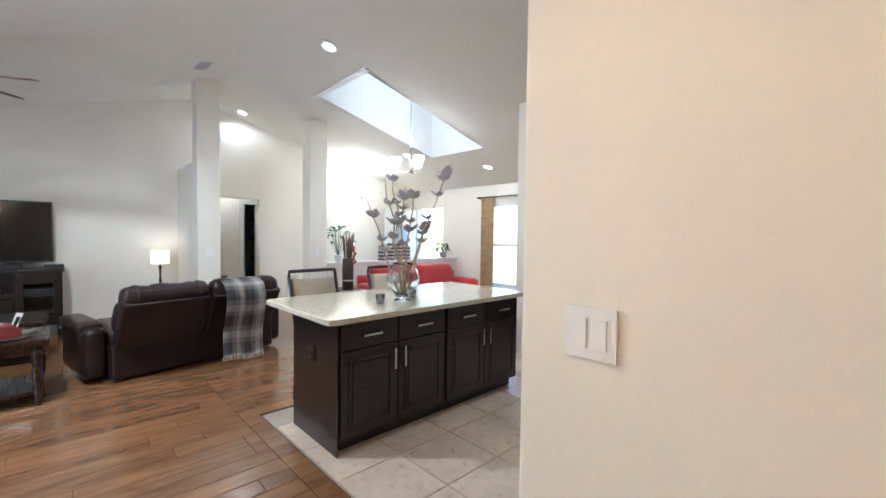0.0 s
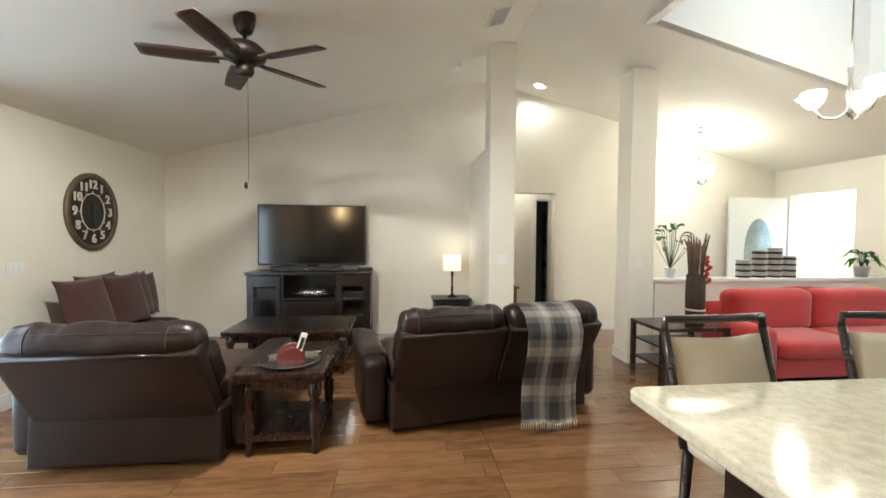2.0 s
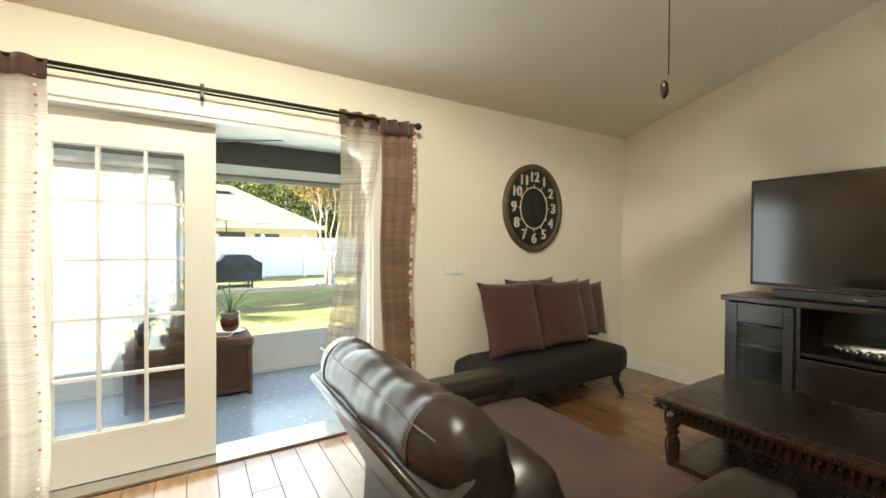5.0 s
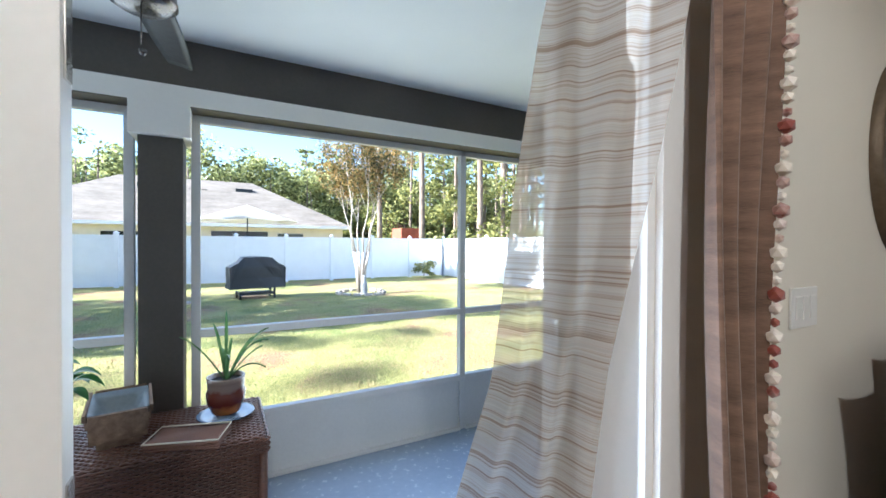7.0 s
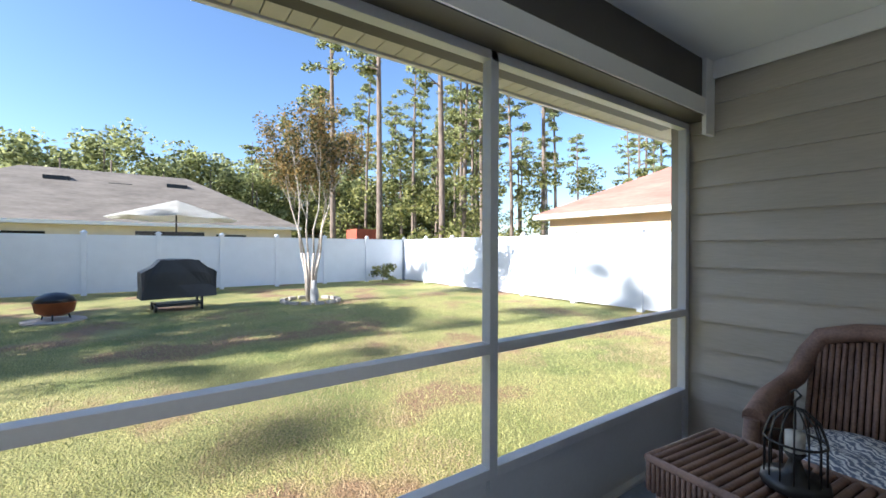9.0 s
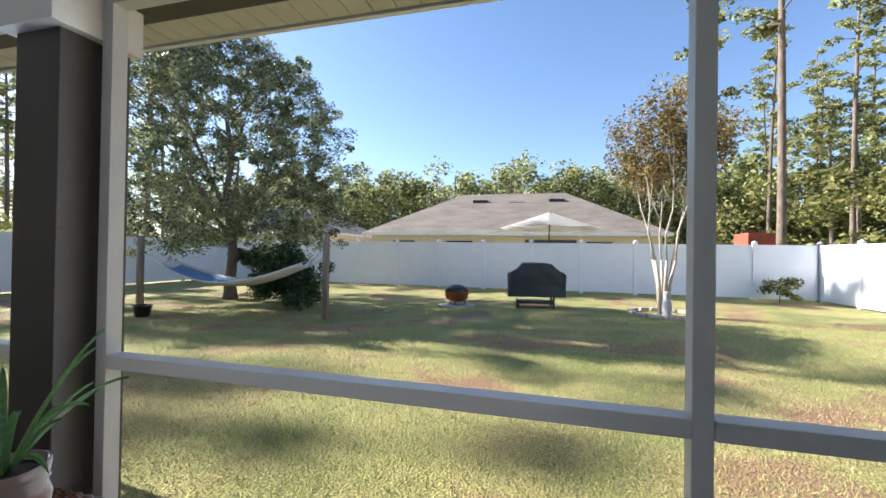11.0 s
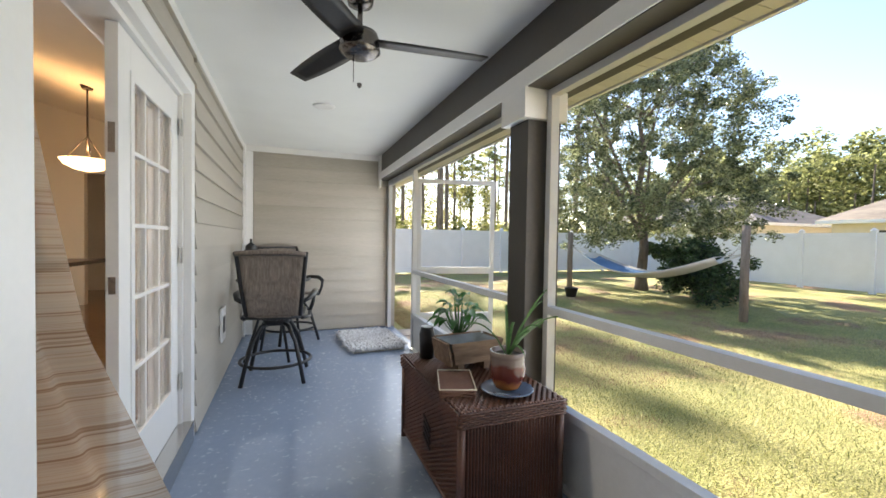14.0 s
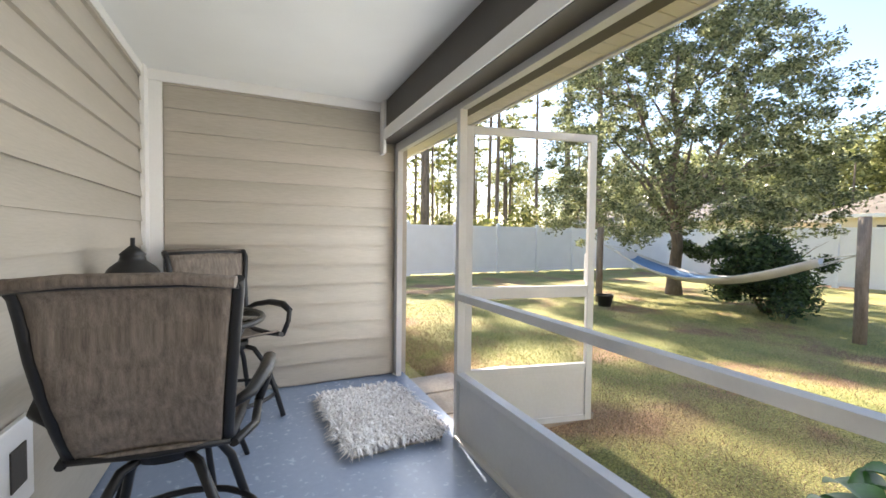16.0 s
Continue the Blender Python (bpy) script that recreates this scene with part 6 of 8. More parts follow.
es = [e for e in bm.edges if abs(e.verts[0].co.z - e.verts[1].co.z) > 0.01]
bmesh.ops.bevel(bm, geom=es, offset=0.05, segments=5, affect="EDGES", profile=0.5)
es = [e for e in bm.edges if abs(e.verts[0].co.z - e.verts[1].co.z) < 0.001 and len(e.link_faces) == 2 and e.calc_face_angle(0) > 1]
bmesh.ops.bevel(bm, geom=es, offset=0.008, segments=2, affect="EDGES", profile=0.5)
part("slab", bm, "granite", it)
# vase with magnolia branches
vs = thing("vase", "clear round glass vase with pale magnolia branches", "vase", (2.0, 3.22, 0.926))
part("glass", lathe([(0.06, 0.0), (0.075, 0.006), (0.05, 0.02), (0.075, 0.06), (0.125, 0.13), (0.135, 0.19), (0.115, 0.25), (0.075, 0.285), (0.085, 0.305), (0.081, 0.305), (0.07, 0.285), (0.11, 0.247), (0.129, 0.19), (0.119, 0.132), (0.07, 0.065), (0.02, 0.03)], 32), "glass", vs)
twig = mat("pale_twig", (0.34, 0.25, 0.16), 0.8, c2=(0.5, 0.38, 0.26), var=0.15, bump=0.3)
greyleaf = mat("grey_magnolia_petal", (0.36, 0.34, 0.36), 0.7, c2=(0.6, 0.57, 0.58), var=0.1)
r5 = random.Random(11)
for k in range(7):
    a = r5.uniform(0, 6.28)
    h = 0.62 + 0.5 * r5.random()
    e = Vector((math.cos(a) * (0.18 + 0.22 * r5.random()), math.sin(a) * (0.12 + 0.15 * r5.random()), h))
    if k == 0:
        e = Vector((0.42, -0.12, 1.15))
    if k == 1:
        e = Vector((-0.14, 0.06, 0.98))
    pts = [Vector((0.02 * math.cos(a), 0.02 * math.sin(a), 0.03))]
    for t in (0.25, 0.45, 0.65, 0.85, 1):
        pts.append(pts[0].lerp(e, t) + Vector((r5.uniform(-1, 1), r5.uniform(-1, 1), 0)) * 0.03 * (t < 1))
    br = part("branch", tube(pts, [0.009, 0.008, 0.007, 0.006, 0.005, 0.003], 7), twig, vs)
    for t in range(6):
        s = 0.38 + 0.62 * r5.random()
        i = min(int(s * 5), 4)
        p = pts[i].lerp(pts[i + 1], s * 5 - i if s < 1 else 1)
        bm = bmesh.new()
        for q in range(5):
            aa, L = q * 1.256 + t, 0.05 + 0.035 * r5.random()
            dd = Vector((math.cos(aa), math.sin(aa), 0.5)).normalized()
            sd_ = dd.cross(Vector((0, 0, 1))).normalized()
            add_sheet(bm, lambda u, v: p + dd * L * u + sd_ * (v - 0.5) * L * 0.85 * math.sin(math.pi * min(0.98, u * 0.9 + 0.08)) + Vector((0, 0, 0.25 * L * u * u)), 4, 3)
        part("blossom", bm, greyleaf, br, "soft grey magnolia blossom")
amber = mat("amber_votive", (0.35, 0.14, 0.05), 0.2, var=0.2)
for x, y in ((1.78, 3.22), (2.16, 3.30)):
    c = thing("candle_holder", "small amber glass votive on the worktop", "candle", (x, y, 0.926), group="votives")
    part("glass", lathe([(0.03, 0), (0.038, 0.07), (0.036, 0.07), (0.029, 0.008)], 18), "glass", c)
    part("wax", lathe([(0.027, 0.008), (0.03, 0.035), (0.002, 0.036)], 16), amber, c)
# counter chairs
for x, rz in ((1.70, 4), (2.51, -3)):
    c = thing("counter_chair", "cream upholstered counter chair with a dark wooden top rail", "chair", (x, 3.92, 0), rz, group="chairs at the island")
    c.scale = (1.02, 1.0, 1.07)
    part("seat", cushion(-0.22, 0.22, -0.30, 0.16, 0.58, 0.68, 7, 0.4), "cream", c)
    part("backrest", sheet(lambda u, v: (-0.21 + 0.42 * u, 0.14 + 0.10 * v - 0.04 * math.sin(math.pi * u), 0.66 + 0.32 * v), 10, 8, 0.04), "cream", c)
    part("top_rail", tube([(-0.23, 0.245, 0.99), (-0.225, 0.25, 1.045), (-0.12, 0.215, 1.05), (0, 0.205, 1.05), (0.12, 0.215, 1.05), (0.225, 0.25, 1.045), (0.23, 0.245, 0.99)], 0.016), "espresso", c)
    for sx in (-1, 1):
        part("back_post", tube([(sx * 0.22, 0.14, 0.6), (sx * 0.23, 0.245, 1.0)], 0.016), "espresso", c)
        for sy, yy in ((-1, -0.26), (1, 0.15)):
            part("leg", tube([(sx * 0.19, yy, 0.6), (sx * 0.22, yy * 1.1, 0.0)], [0.02, 0.015]), "espresso", c)
        part("stretcher", tube([(sx * 0.21, -0.28, 0.2), (sx * 0.21, 0.16, 0.2)], 0.011), "espresso", c)
# kitchen run along the far wall
KX = 5.07
kb = thing("base_cabinet", "espresso kitchen base cabinet with drawer and door", "cabinet", (KX, 3.51, 0), -90)
part("body", box(0.0, 0.52, 0.0, 0.57, 0.10, 0.885), "espresso", kb)
part("toe_kick", box(0.0, 0.52, 0.06, 0.5, 0, 0.10), "black", kb)
cabinet_front(kb, 0.01, 0.51, 0.72, 0.87, 0.0, bar=(0.26, 0.80, False), name="drawer")
cabinet_front(kb, 0.01, 0.51, 0.115, 0.71, 0.0, bar=(0.46, 0.6, True))
dw = thing("dishwasher", "stainless steel dishwasher with a black control strip", "dishwasher", (KX, 2.98, 0), -90)
part("body", box(0.0, 0.60, 0.02, 0.57, 0.10, 0.88), "black", dw)
part("door", box(0.005, 0.595, -0.02, 0.02, 0.12, 0.78, bevel=0.008), "steel", dw)
part("control_panel", box(0.005, 0.595, -0.02, 0.02, 0.79, 0.875, bevel=0.006), "black", dw)
part("handle", tube([(0.12, -0.02, 0.775), (0.18, -0.035, 0.745), (0.30, -0.04, 0.735), (0.42, -0.035, 0.745), (0.48, -0.02, 0.775)], 0.012), "steel", dw)
part("toe_kick", box(0.0, 0.60, 0.05, 0.5, 0, 0.10), "black", dw)
k2 = thing("base_cabinet", "espresso kitchen base cabinet beside the dishwasher", "cabinet", (KX, 2.37, 0), -90)
part("body", box(0.0, 1.6, 0.0, 0.57, 0.10, 0.885), "espresso", k2)
part("toe_kick", box(0.0, 1.6, 0.06, 0.5, 0, 0.10), "black", k2)
for k in range(3):
    cabinet_front(k2, 0.01 + 0.53 * k, 0.53 + 0.53 * k, 0.115, 0.87, 0.0, bar=(0.06 + 0.53 * k, 0.6, True))
wt = thing("kitchen_worktop", "pale granite kitchen worktop with backsplash", "worktop", (0, 0, 0))
part("slab", box(KX - 0.03, 5.64, 0.75, 3.525, 0.886, 0.925, bevel=0.006), "granite", wt)
part("backsplash", box(5.62, 5.639, 0.75, 3.52, 0.925, 1.03, bevel=0.003), "granite", wt)
part("backsplash", box(KX - 0.01, 5.62, 3.505, 3.526, 0.925, 1.03, bevel=0.003), "granite", wt)
for y0, n in ((3.50, 2), (2.55, 2)):
    uc = thing("wall_cabinet", "espresso wall cabinet with raised panel doors and crown", "cabinet", (5.31, y0, 1.38), -90, group="kitchen wall cabinets")
    part("body", box(0.0, 0.93, 0.0, 0.325, 0, 0.92), "espresso", uc)
    for k in range(n):
        cabinet_front(uc, 0.008 + 0.46 * k, 0.46 + 0.46 * k, 0.01, 0.90, 0.0)
    part("crown", box(-0.01, 0.94, -0.05, 0.325, 0.92, 1.0, bevel=0.015), "espresso", uc)
cmk = thing("coffee_maker", "dark coffee maker on the kitchen worktop", "coffee maker", (5.35, 3.22, 0.926))
part("base", box(-0.1, 0.1, -0.09, 0.09, 0.0, 0.04, bevel=0.008), "black", cmk)
part("column", box(0.02, 0.1, -0.09, 0.09, 0.04, 0.26, bevel=0.01), "black", cmk)
part("head", box(-0.1, 0.1, -0.09, 0.09, 0.26, 0.34, bevel=0.02), "steel", cmk)
part("carafe", lathe([(0.05, 0.045), (0.065, 0.10), (0.045, 0.18), (0.05, 0.2)], 16, at=(-0.045, 0, 0)), "glass", cmk)
fc = thing("faucet", "chrome gooseneck kitchen tap", "tap", (5.5, 2.75, 0.926))
part("neck", tube([(0, 0, 0), (0, 0, 0.22), (-0.05, 0, 0.29), (-0.12, 0, 0.28), (-0.15, 0, 0.22)], 0.012), "chrome", fc)
bb = thing("chalkboard", "black framed chalkboard on the kitchen wall", "chalkboard", (4.82, 3.528, 1.42))
part("panel", box(-0.25, 0.25, -0.018, 0, -0.25, 0.25, bevel=0.004), "black", bb)
part("slate", box(-0.23, 0.23, -0.0205, -0.018, -0.23, 0.23), "screen", bb)
plate("white switch plate by the kitchen", pose(4.25, 3.529, 1.12, 0, 0, 90), 1)

# red sofa
rs = thing("sofa", "bright red velvet sofa with rounded back against the half wall", "sofa", (4.95, 6.50, 0))
part("base", box(-1.02, 1.02, -0.42, 0.40, 0.10, 0.30, bevel=0.03), "red", rs)
for k in range(2):
    part("seat_cushion", cushion(-1.0 + k, -0.01 + k, -0.46, 0.22, 0.28, 0.46, 8, 0.35), "red", rs)
    part("back_cushion", cushion(-1.0 + k, -0.005 + k, 0.10, 0.36, 0.42, 0.88, 9, 0.3), "red", rs)
part("back", sheet(lambda u, v: (-1.16 + 2.32 * u, 0.28 + 0.10 * v, 0.1 + (0.62 + 0.16 * math.sin(math.pi * min(1, max(0, u * 1.2 - 0.1)))) * v), 24, 6, 0.12), "red", rs)
for s in (-1, 1):
    part("arm", cushion(min(s * 1.0, s * 1.2), max(s * 1.0, s * 1.2), -0.46, 0.36, 0.10, 0.60, 8, 0.45), "red", rs)
    for y in (-0.38, 0.34):
        part("foot", lathe([(0.02, 0), (0.03, 0.11)], 10), "espresso", rs, m=pose(s * 1.05, y, 0))
# side table with reeds
stb = thing("side_table", "square dark brown side table with a lower shelf", "table", (3.24, 6.50, 0))
part("top", box(-0.36, 0.36, -0.27, 0.27, 0.53, 0.565, bevel=0.006), "cherry", stb)
part("shelf", box(-0.33, 0.33, -0.24, 0.24, 0.16, 0.185, bevel=0.004), "cherry", stb)
part("apron", box(-0.33, 0.33, -0.24, 0.24, 0.36, 0.38), "cherry", stb)
for sx in (-1, 1):
    for sy in (-1, 1):
        part("leg", box(sx * 0.335 - 0.022, sx * 0.335 + 0.022, sy * 0.245 - 0.022, sy * 0.245 + 0.022, 0, 0.53, bevel=0.003), "cherry", stb)
rv = thing("reed_bundle", "tall dark bundle of dried reeds with red flowers", "dried flowers", (3.36, 6.42, 0.566))
part("sleeve", lathe([(0.085, 0), (0.09, 0.3), (0.085, 0.5), (0.075, 0.5), (0.03, 0.45)], 16), mat("bark_sleeve", (0.05, 0.03, 0.02), 0.8, stretch=(6, 6, 1), var=0.3, bump=0.5), rv)
part("band", lathe([(0.092, 0.14), (0.092, 0.16)], 16), "cream", rv)
reed = mat("reed_brown", (0.10, 0.06, 0.04), 0.8, c2=(0.2, 0.13, 0.09), var=0.2)
for k in range(16):
    a, q = k * 2.4, 0.02 + 0.05 * (k % 4) / 3
    part("reed", tube([(q * math.cos(a), q * math.sin(a), 0.35), (q * 1.5 * math.cos(a), q * 1.5 * math.sin(a), 0.72 + 0.02 * (k % 5)), (q * 2.2 * math.cos(a), q * 2.2 * math.sin(a), 0.82 + 0.02 * (k % 6))], [0.006, 0.012, 0.007], 6), reed, rv)
bm = bmesh.new()
for k in range(14):
    bmesh.ops.create_icosphere(bm, subdivisions=1, radius=0.022, matrix=Matrix.Translation((0.085 + 0.015 * math.sin(k), -0.05 + 0.02 * math.cos(k * 2), 0.42 + 0.02 * k)))
part("flower_cluster", bm, "red", rv)


def leafy(name, label, at, n, L, droop, material, potmat, pr=0.07, ph=0.1, wide=0.35, seed=1, stem=0.1):
    p = thing(name, label, "potted plant", at)
    po = part("pot", lathe([(pr * 0.75, 0), (pr, ph * 0.9), (pr * 1.08, ph * 0.92), (pr * 1.08, ph), (pr * 0.92, ph), (pr * 0.88, ph * 0.85)], 20), potmat, p)
    part("soil", lathe([(pr * 0.9, ph * 0.84), (0.002, ph * 0.88)], 14), "soil", p)
    r = random.Random(seed)
    for k in range(n):
        a = k * 2.399 + r.uniform(-0.3, 0.3)
        up = r.uniform(0.25, 1.0)
        d = Vector((math.cos(a), math.sin(a), 0))
        LL = L * r.uniform(0.7, 1.15)
        s0 = Vector((0, 0, ph * 0.88))
        knee = s0 + d * stem * (1.2 - up) + Vector((0, 0, stem * (0.6 + 1.6 * up)))
        side = d.cross(Vector((0, 0, 1)))

        def f(u, v):
            w = LL * wide * math.sin(math.pi * min(0.985, 0.06 + 0.93 * u)) ** 0.8
            return knee + d * LL * u * (0.6 + 0.4 * (1 - up)) + Vector((0, 0, LL * (up * 0.8 * u - droop * u * u))) + side * (v - 0.5) * w + Vector((0, 0, 0.25 * w * abs(2 * v - 1)))
        bm = sheet(f, 7, 2)
        add_tube(bm, [s0, s0.lerp(knee, 0.6) + d * 0.01, knee], 0.0035, 5)
        part("leaf", bm, material, p)
    return p


leafy("potted_plant", "bright green leafy plant in a white pot on the ledge", (3.52, 7.04, 0.971), 20, 0.17, 0.6, "leaflight", "white", 0.06, 0.12, 0.4, 3, 0.22)
leafy("potted_plant", "small green plant in a grey pot on the ledge", (6.05, 7.04, 0.971), 11, 0.22, 0.9, "leaf", "steel", 0.08, 0.13, 0.3, 5, 0.08)
for k, (x, h) in enumerate(((4.45, 9), (4.66, 14), (4.86, 15), (5.05, 11))):
    s = thing("disc_stack", "stack of banded silver and dark round tins on the ledge", "tins", (x, 7.04, 0.971), group="stacks on the ledge")
    for i in range(h):
        part("tin", lathe([(0.07, 0), (0.075, 0.004), (0.075, 0.018), (0.07, 0.022)], 18), "steel" if i % 3 else "bronze", s, m=pose(0.004 * math.sin(i * 2), 0.003 * math.cos(i * 3), 0.0235 * i))


def chandelier(label, at, drop, watts, arms=3):
    c = thing("chandelier", label, "chandelier", at)
    part("canopy", lathe([(0.06, drop - 0.02), (0.065, drop)], 18), "chrome", c)
    part("chain", tube([(0, 0, 0.28), (0, 0, drop)], 0.007), "chrome", c)
    part("column", lathe([(0.006, -0.1), (0.025, -0.06), (0.014, 0.0), (0.02, 0.1), (0.012, 0.2), (0.02, 0.28), (0.006, 0.3)], 14), "chrome", c)
    for k in range(arms):
        a = 2 * math.pi * k / arms + 0.4
        d = Vector((math.cos(a), math.sin(a), 0))
        part("arm", tube([Vector((0, 0, -0.05)), d * 0.08 + Vector((0, 0, -0.10)), d * 0.17 + Vector((0, 0, -0.08)), d * 0.22 + Vector((0, 0, 0.0))], 0.009), "chrome", c)
        part("shade", lathe([(0.03, 0.0), (0.065, 0.035), (0.08, 0.09), (0.083, 0.13), (0.078, 0.13), (0.06, 0.04)], 20), "lampglow", c, "glowing bell glass shade", m=Matrix.Translation(d * 0.22))
    point_lamp("chandelier_bulbs", (at[0], at[1], at[2] + 0.25), watts, 0.12)
    return c


chandelier("nickel dining chandelier with glowing bell shades", (3.90, 5.50, 2.50), 2.4, 2.2)
chandelier("nickel foyer chandelier with glowing bell shades", (4.55, 7.95, 2.28), 0.64, 3.8)
# front window drapes and shelf
for y0, y1 in ((4.40, 4.72), (5.86, 6.18)):
    d = thing("curtain", "gold brown drape at the front window", "curtain", (FX - 0.08, 0, 0))
    part("cloth", sheet(lambda u, v: (0.03 * math.sin(u * 25), y0 + (y1 - y0) * u, 0.03 + 2.2 * v), 36, 6, 0.003), "goldsheer", d)
rd = thing("curtain_rod", "dark curtain rod over the front window", "curtain rod", (FX - 0.08, 0, 2.24))
part("rod", tube([(0, 4.3, 0), (0, 6.3, 0)], 0.014), "bronze", rd)
for y in (4.33, 6.27):
    part("bracket", box(0, 0.08, y - 0.012, y + 0.012, -0.02, 0.02), "bronze", rd)
et = thing("etagere", "dark wooden open shelf rack by the window", "shelf", (6.12, 4.1, 0))
for sx in (-0.2, 0.2):
    for sy in (-0.25, 0.25):
        part("post", box(sx - 0.015, sx + 0.015, sy - 0.015, sy + 0.015, 0, 1.95), "espresso", et)
for z in (0.35, 0.85, 1.35, 1.85):
    part("shelf", box(-0.215, 0.215, -0.265, 0.265, z, z + 0.025), "cherry", et)
for z, s in ((0.375, 0.16), (0.875, 0.14), (1.375, 0.12)):
    b = thing("basket", "woven brown basket on the shelf rack", "basket", (6.12, 4.1, z + 0.001))
    part("body", lathe([(s * 0.8, 0), (s, s), (s * 0.94, s), (s * 0.7, 0.02)], 16), "wicker2", b)
# hall: console with orange flowers, dark rack in the far room
hc = thing("hall_console", "small cherry wood console table in the hall alcove", "console table", (1.82, 8.34, 0))
redwood = mat("red_cherry_wood", (0.16, 0.055, 0.025), 0.35, c2=(0.26, 0.10, 0.045), stretch=(6, 1, 1), var=0.12)
part("top", box(-0.22, 0.24, -0.2, 0.2, 0.70, 0.73, bevel=0.006), redwood, hc)
part("body", box(-0.19, 0.21, -0.17, 0.18, 0.15, 0.70, bevel=0.004), redwood, hc)
part("drawer", box(-0.17, 0.19, -0.185, -0.17, 0.5, 0.68, bevel=0.004), redwood, hc)
for sx in (-0.17, 0.19):
    for sy in (-0.15, 0.16):
        part("leg", box(sx - 0.02, sx + 0.02, sy - 0.02, sy + 0.02, 0, 0.15), redwood, hc)
of = thing("flower_vase", "white vase with bright orange flowers on the console", "vase", (1.80, 8.28, 0.731))
part("vase", lathe([(0.04, 0), (0.055, 0.08), (0.03, 0.16), (0.038, 0.19), (0.03, 0.19)], 16), "white", of)
orange = mat("orange_petals", (0.85, 0.22, 0.01), 0.6, c2=(0.95, 0.42, 0.03), var=0.1, island=0.5)
part("stem", tube([(0, 0, 0.1), (0.01, 0, 0.42)], 0.004), "leaf", of)
crown(leaf_cloud([(0.0, 0, 0.50, 0.085), (0.05, -0.02, 0.56, 0.06)], 120, 0.03, 77, 1.0), "leaf", of, "flower_head").data.materials[0] = orange
rk = thing("coat_rack", "black metal rack seen in the room beyond the hall", "rack", (2.97, GY + 1.15, 0))
part("pole", tube([(0, 0, 0), (0.02, 0, 1.85)], 0.018), "iron", rk)
for z in (0.5, 0.9, 1.3, 1.7):
    part("bracket", box(-0.03, 0.05, -0.03, 0.03, z, z + 0.08, bevel=0.01), "iron", rk)
part("base", box(-0.15, 0.15, -0.15, 0.15, 0, 0.03, bevel=0.005), "iron", rk)
tagged(part("door_casing", wall_boxes("x", GY + 1.485, GY + 1.5, 2.1, 2.95, 0, 2.1, [(2.18, 2.88, 0.0, 2.02)]), "white"), "white casing of the far door", "door frame", kind="structure")
# nook behind the living room: bowl pendant, table, flowers
pn = thing("pendant_light", "amber glass bowl pendant on a bronze stem", "pendant light", (-1.45, 0.9, 0.1))
zt = roof_z(-1.45) - 0.1
part("canopy", lathe([(0.05, zt - 0.03), (0.065, zt + 0.01)], 18), "bronze", pn)
part("stem", tube([(0, 0, 1.98), (0, 0, zt)], 0.01), "bronze", pn)
for k in range(3):
    a = k * 2.094
    part("rod", tube([(0, 0, 2.2), (0.22 * math.cos(a), 0.22 * math.sin(a), 1.92)], 0.005), "bronze", pn)
part("bowl", lathe([(0.02, 1.80), (0.12, 1.82), (0.21, 1.87), (0.25, 1.93), (0.245, 1.93), (0.20, 1.88), (0.11, 1.83)], 28), "amberglow", pn, "glowing amber glass bowl")
point_lamp("pendant_bulb", (-1.45, 0.9, 2.13), 6.5, 0.08, (1.0, 0.60, 0.27))
nt_ = thing("pub_table", "dark high table below the pendant", "table", (-1.25, 1.55, 0))
part("top", box(-0.45, 0.45, -0.45, 0.45, 0.88, 0.92, bevel=0.008), "espresso", nt_)
part("column", lathe([(0.2, 0), (0.2, 0.04), (0.05, 0.1), (0.05, 0.88)], 14), "espresso", nt_)
fv = thing("flower_vase", "dark vase of dried red flowers on the high table", "vase", (-1.35, 1.75, 0.921))
part("vase", lathe([(0.05, 0), (0.09, 0.12), (0.04, 0.26), (0.055, 0.3), (0.045, 0.3)], 16), "black", fv)
crown(leaf_cloud([(0.0, 0.0, 0.42, 0.13), (0.05, 0.05, 0.50, 0.1), (-0.06, 0.0, 0.5, 0.1)], 60, 0.03, 78, 1.0), "red", fv, "flower_cluster")
part("stems", tube([(0, 0, 0.2), (0.01, 0, 0.45)], 0.008), "bark", fv)
# ---- porch things ----
pf = thing("porch_fan", "gunmetal three-blade porch ceiling fan with a pull chain", "ceiling fan", (-3.93, 4.64, PC))
part("canopy", lathe([(0.02, -0.07), (0.06, -0.06), (0.07, -0.01), (0.07, 0.0)], 24), "gunmetal", pf)
part("rod", tube([(0, 0, -0.06), (0, 0, -0.2)], 0.013), "gunmetal", pf)
part("motor", lathe([(0.03, -0.19), (0.085, -0.20), (0.095, -0.23), (0.095, -0.27), (0.10, -0.275), (0.10, -0.29), (0.07, -0.31), (0.02, -0.315)], 28), "gunmetal", pf)
for k in range(3):
    a = 175 + 120 * k
    b = part("blade", sheet(lambda u, v: (0.08 + 0.58 * u, (v - 0.5) * (0.13 - 0.03 * u + 0.02 * math.sin(math.pi * u)), -0.24), 10, 4, 0.008), "black", pf, m=pose(0, 0, 0, 0, 0, a) @ pose(0, 0, -0.24, 12, 0, 0) @ pose(0, 0, 0.24))
part("pull_chain", tube([(0.03, 0, -0.31), (0.03, 0, -0.44)], 0.002, 5), "gunmetal", pf)
part("chain_fob", lathe([(0.004, -0.465), (0.012, -0.455), (0.012, -0.445), (0.003, -0.44)], 10), "gunmetal", pf)
dl = thing("recessed_light", "unlit white recessed porch light with a cream lens", "ceiling light", (-3.90, 2.77, PC))
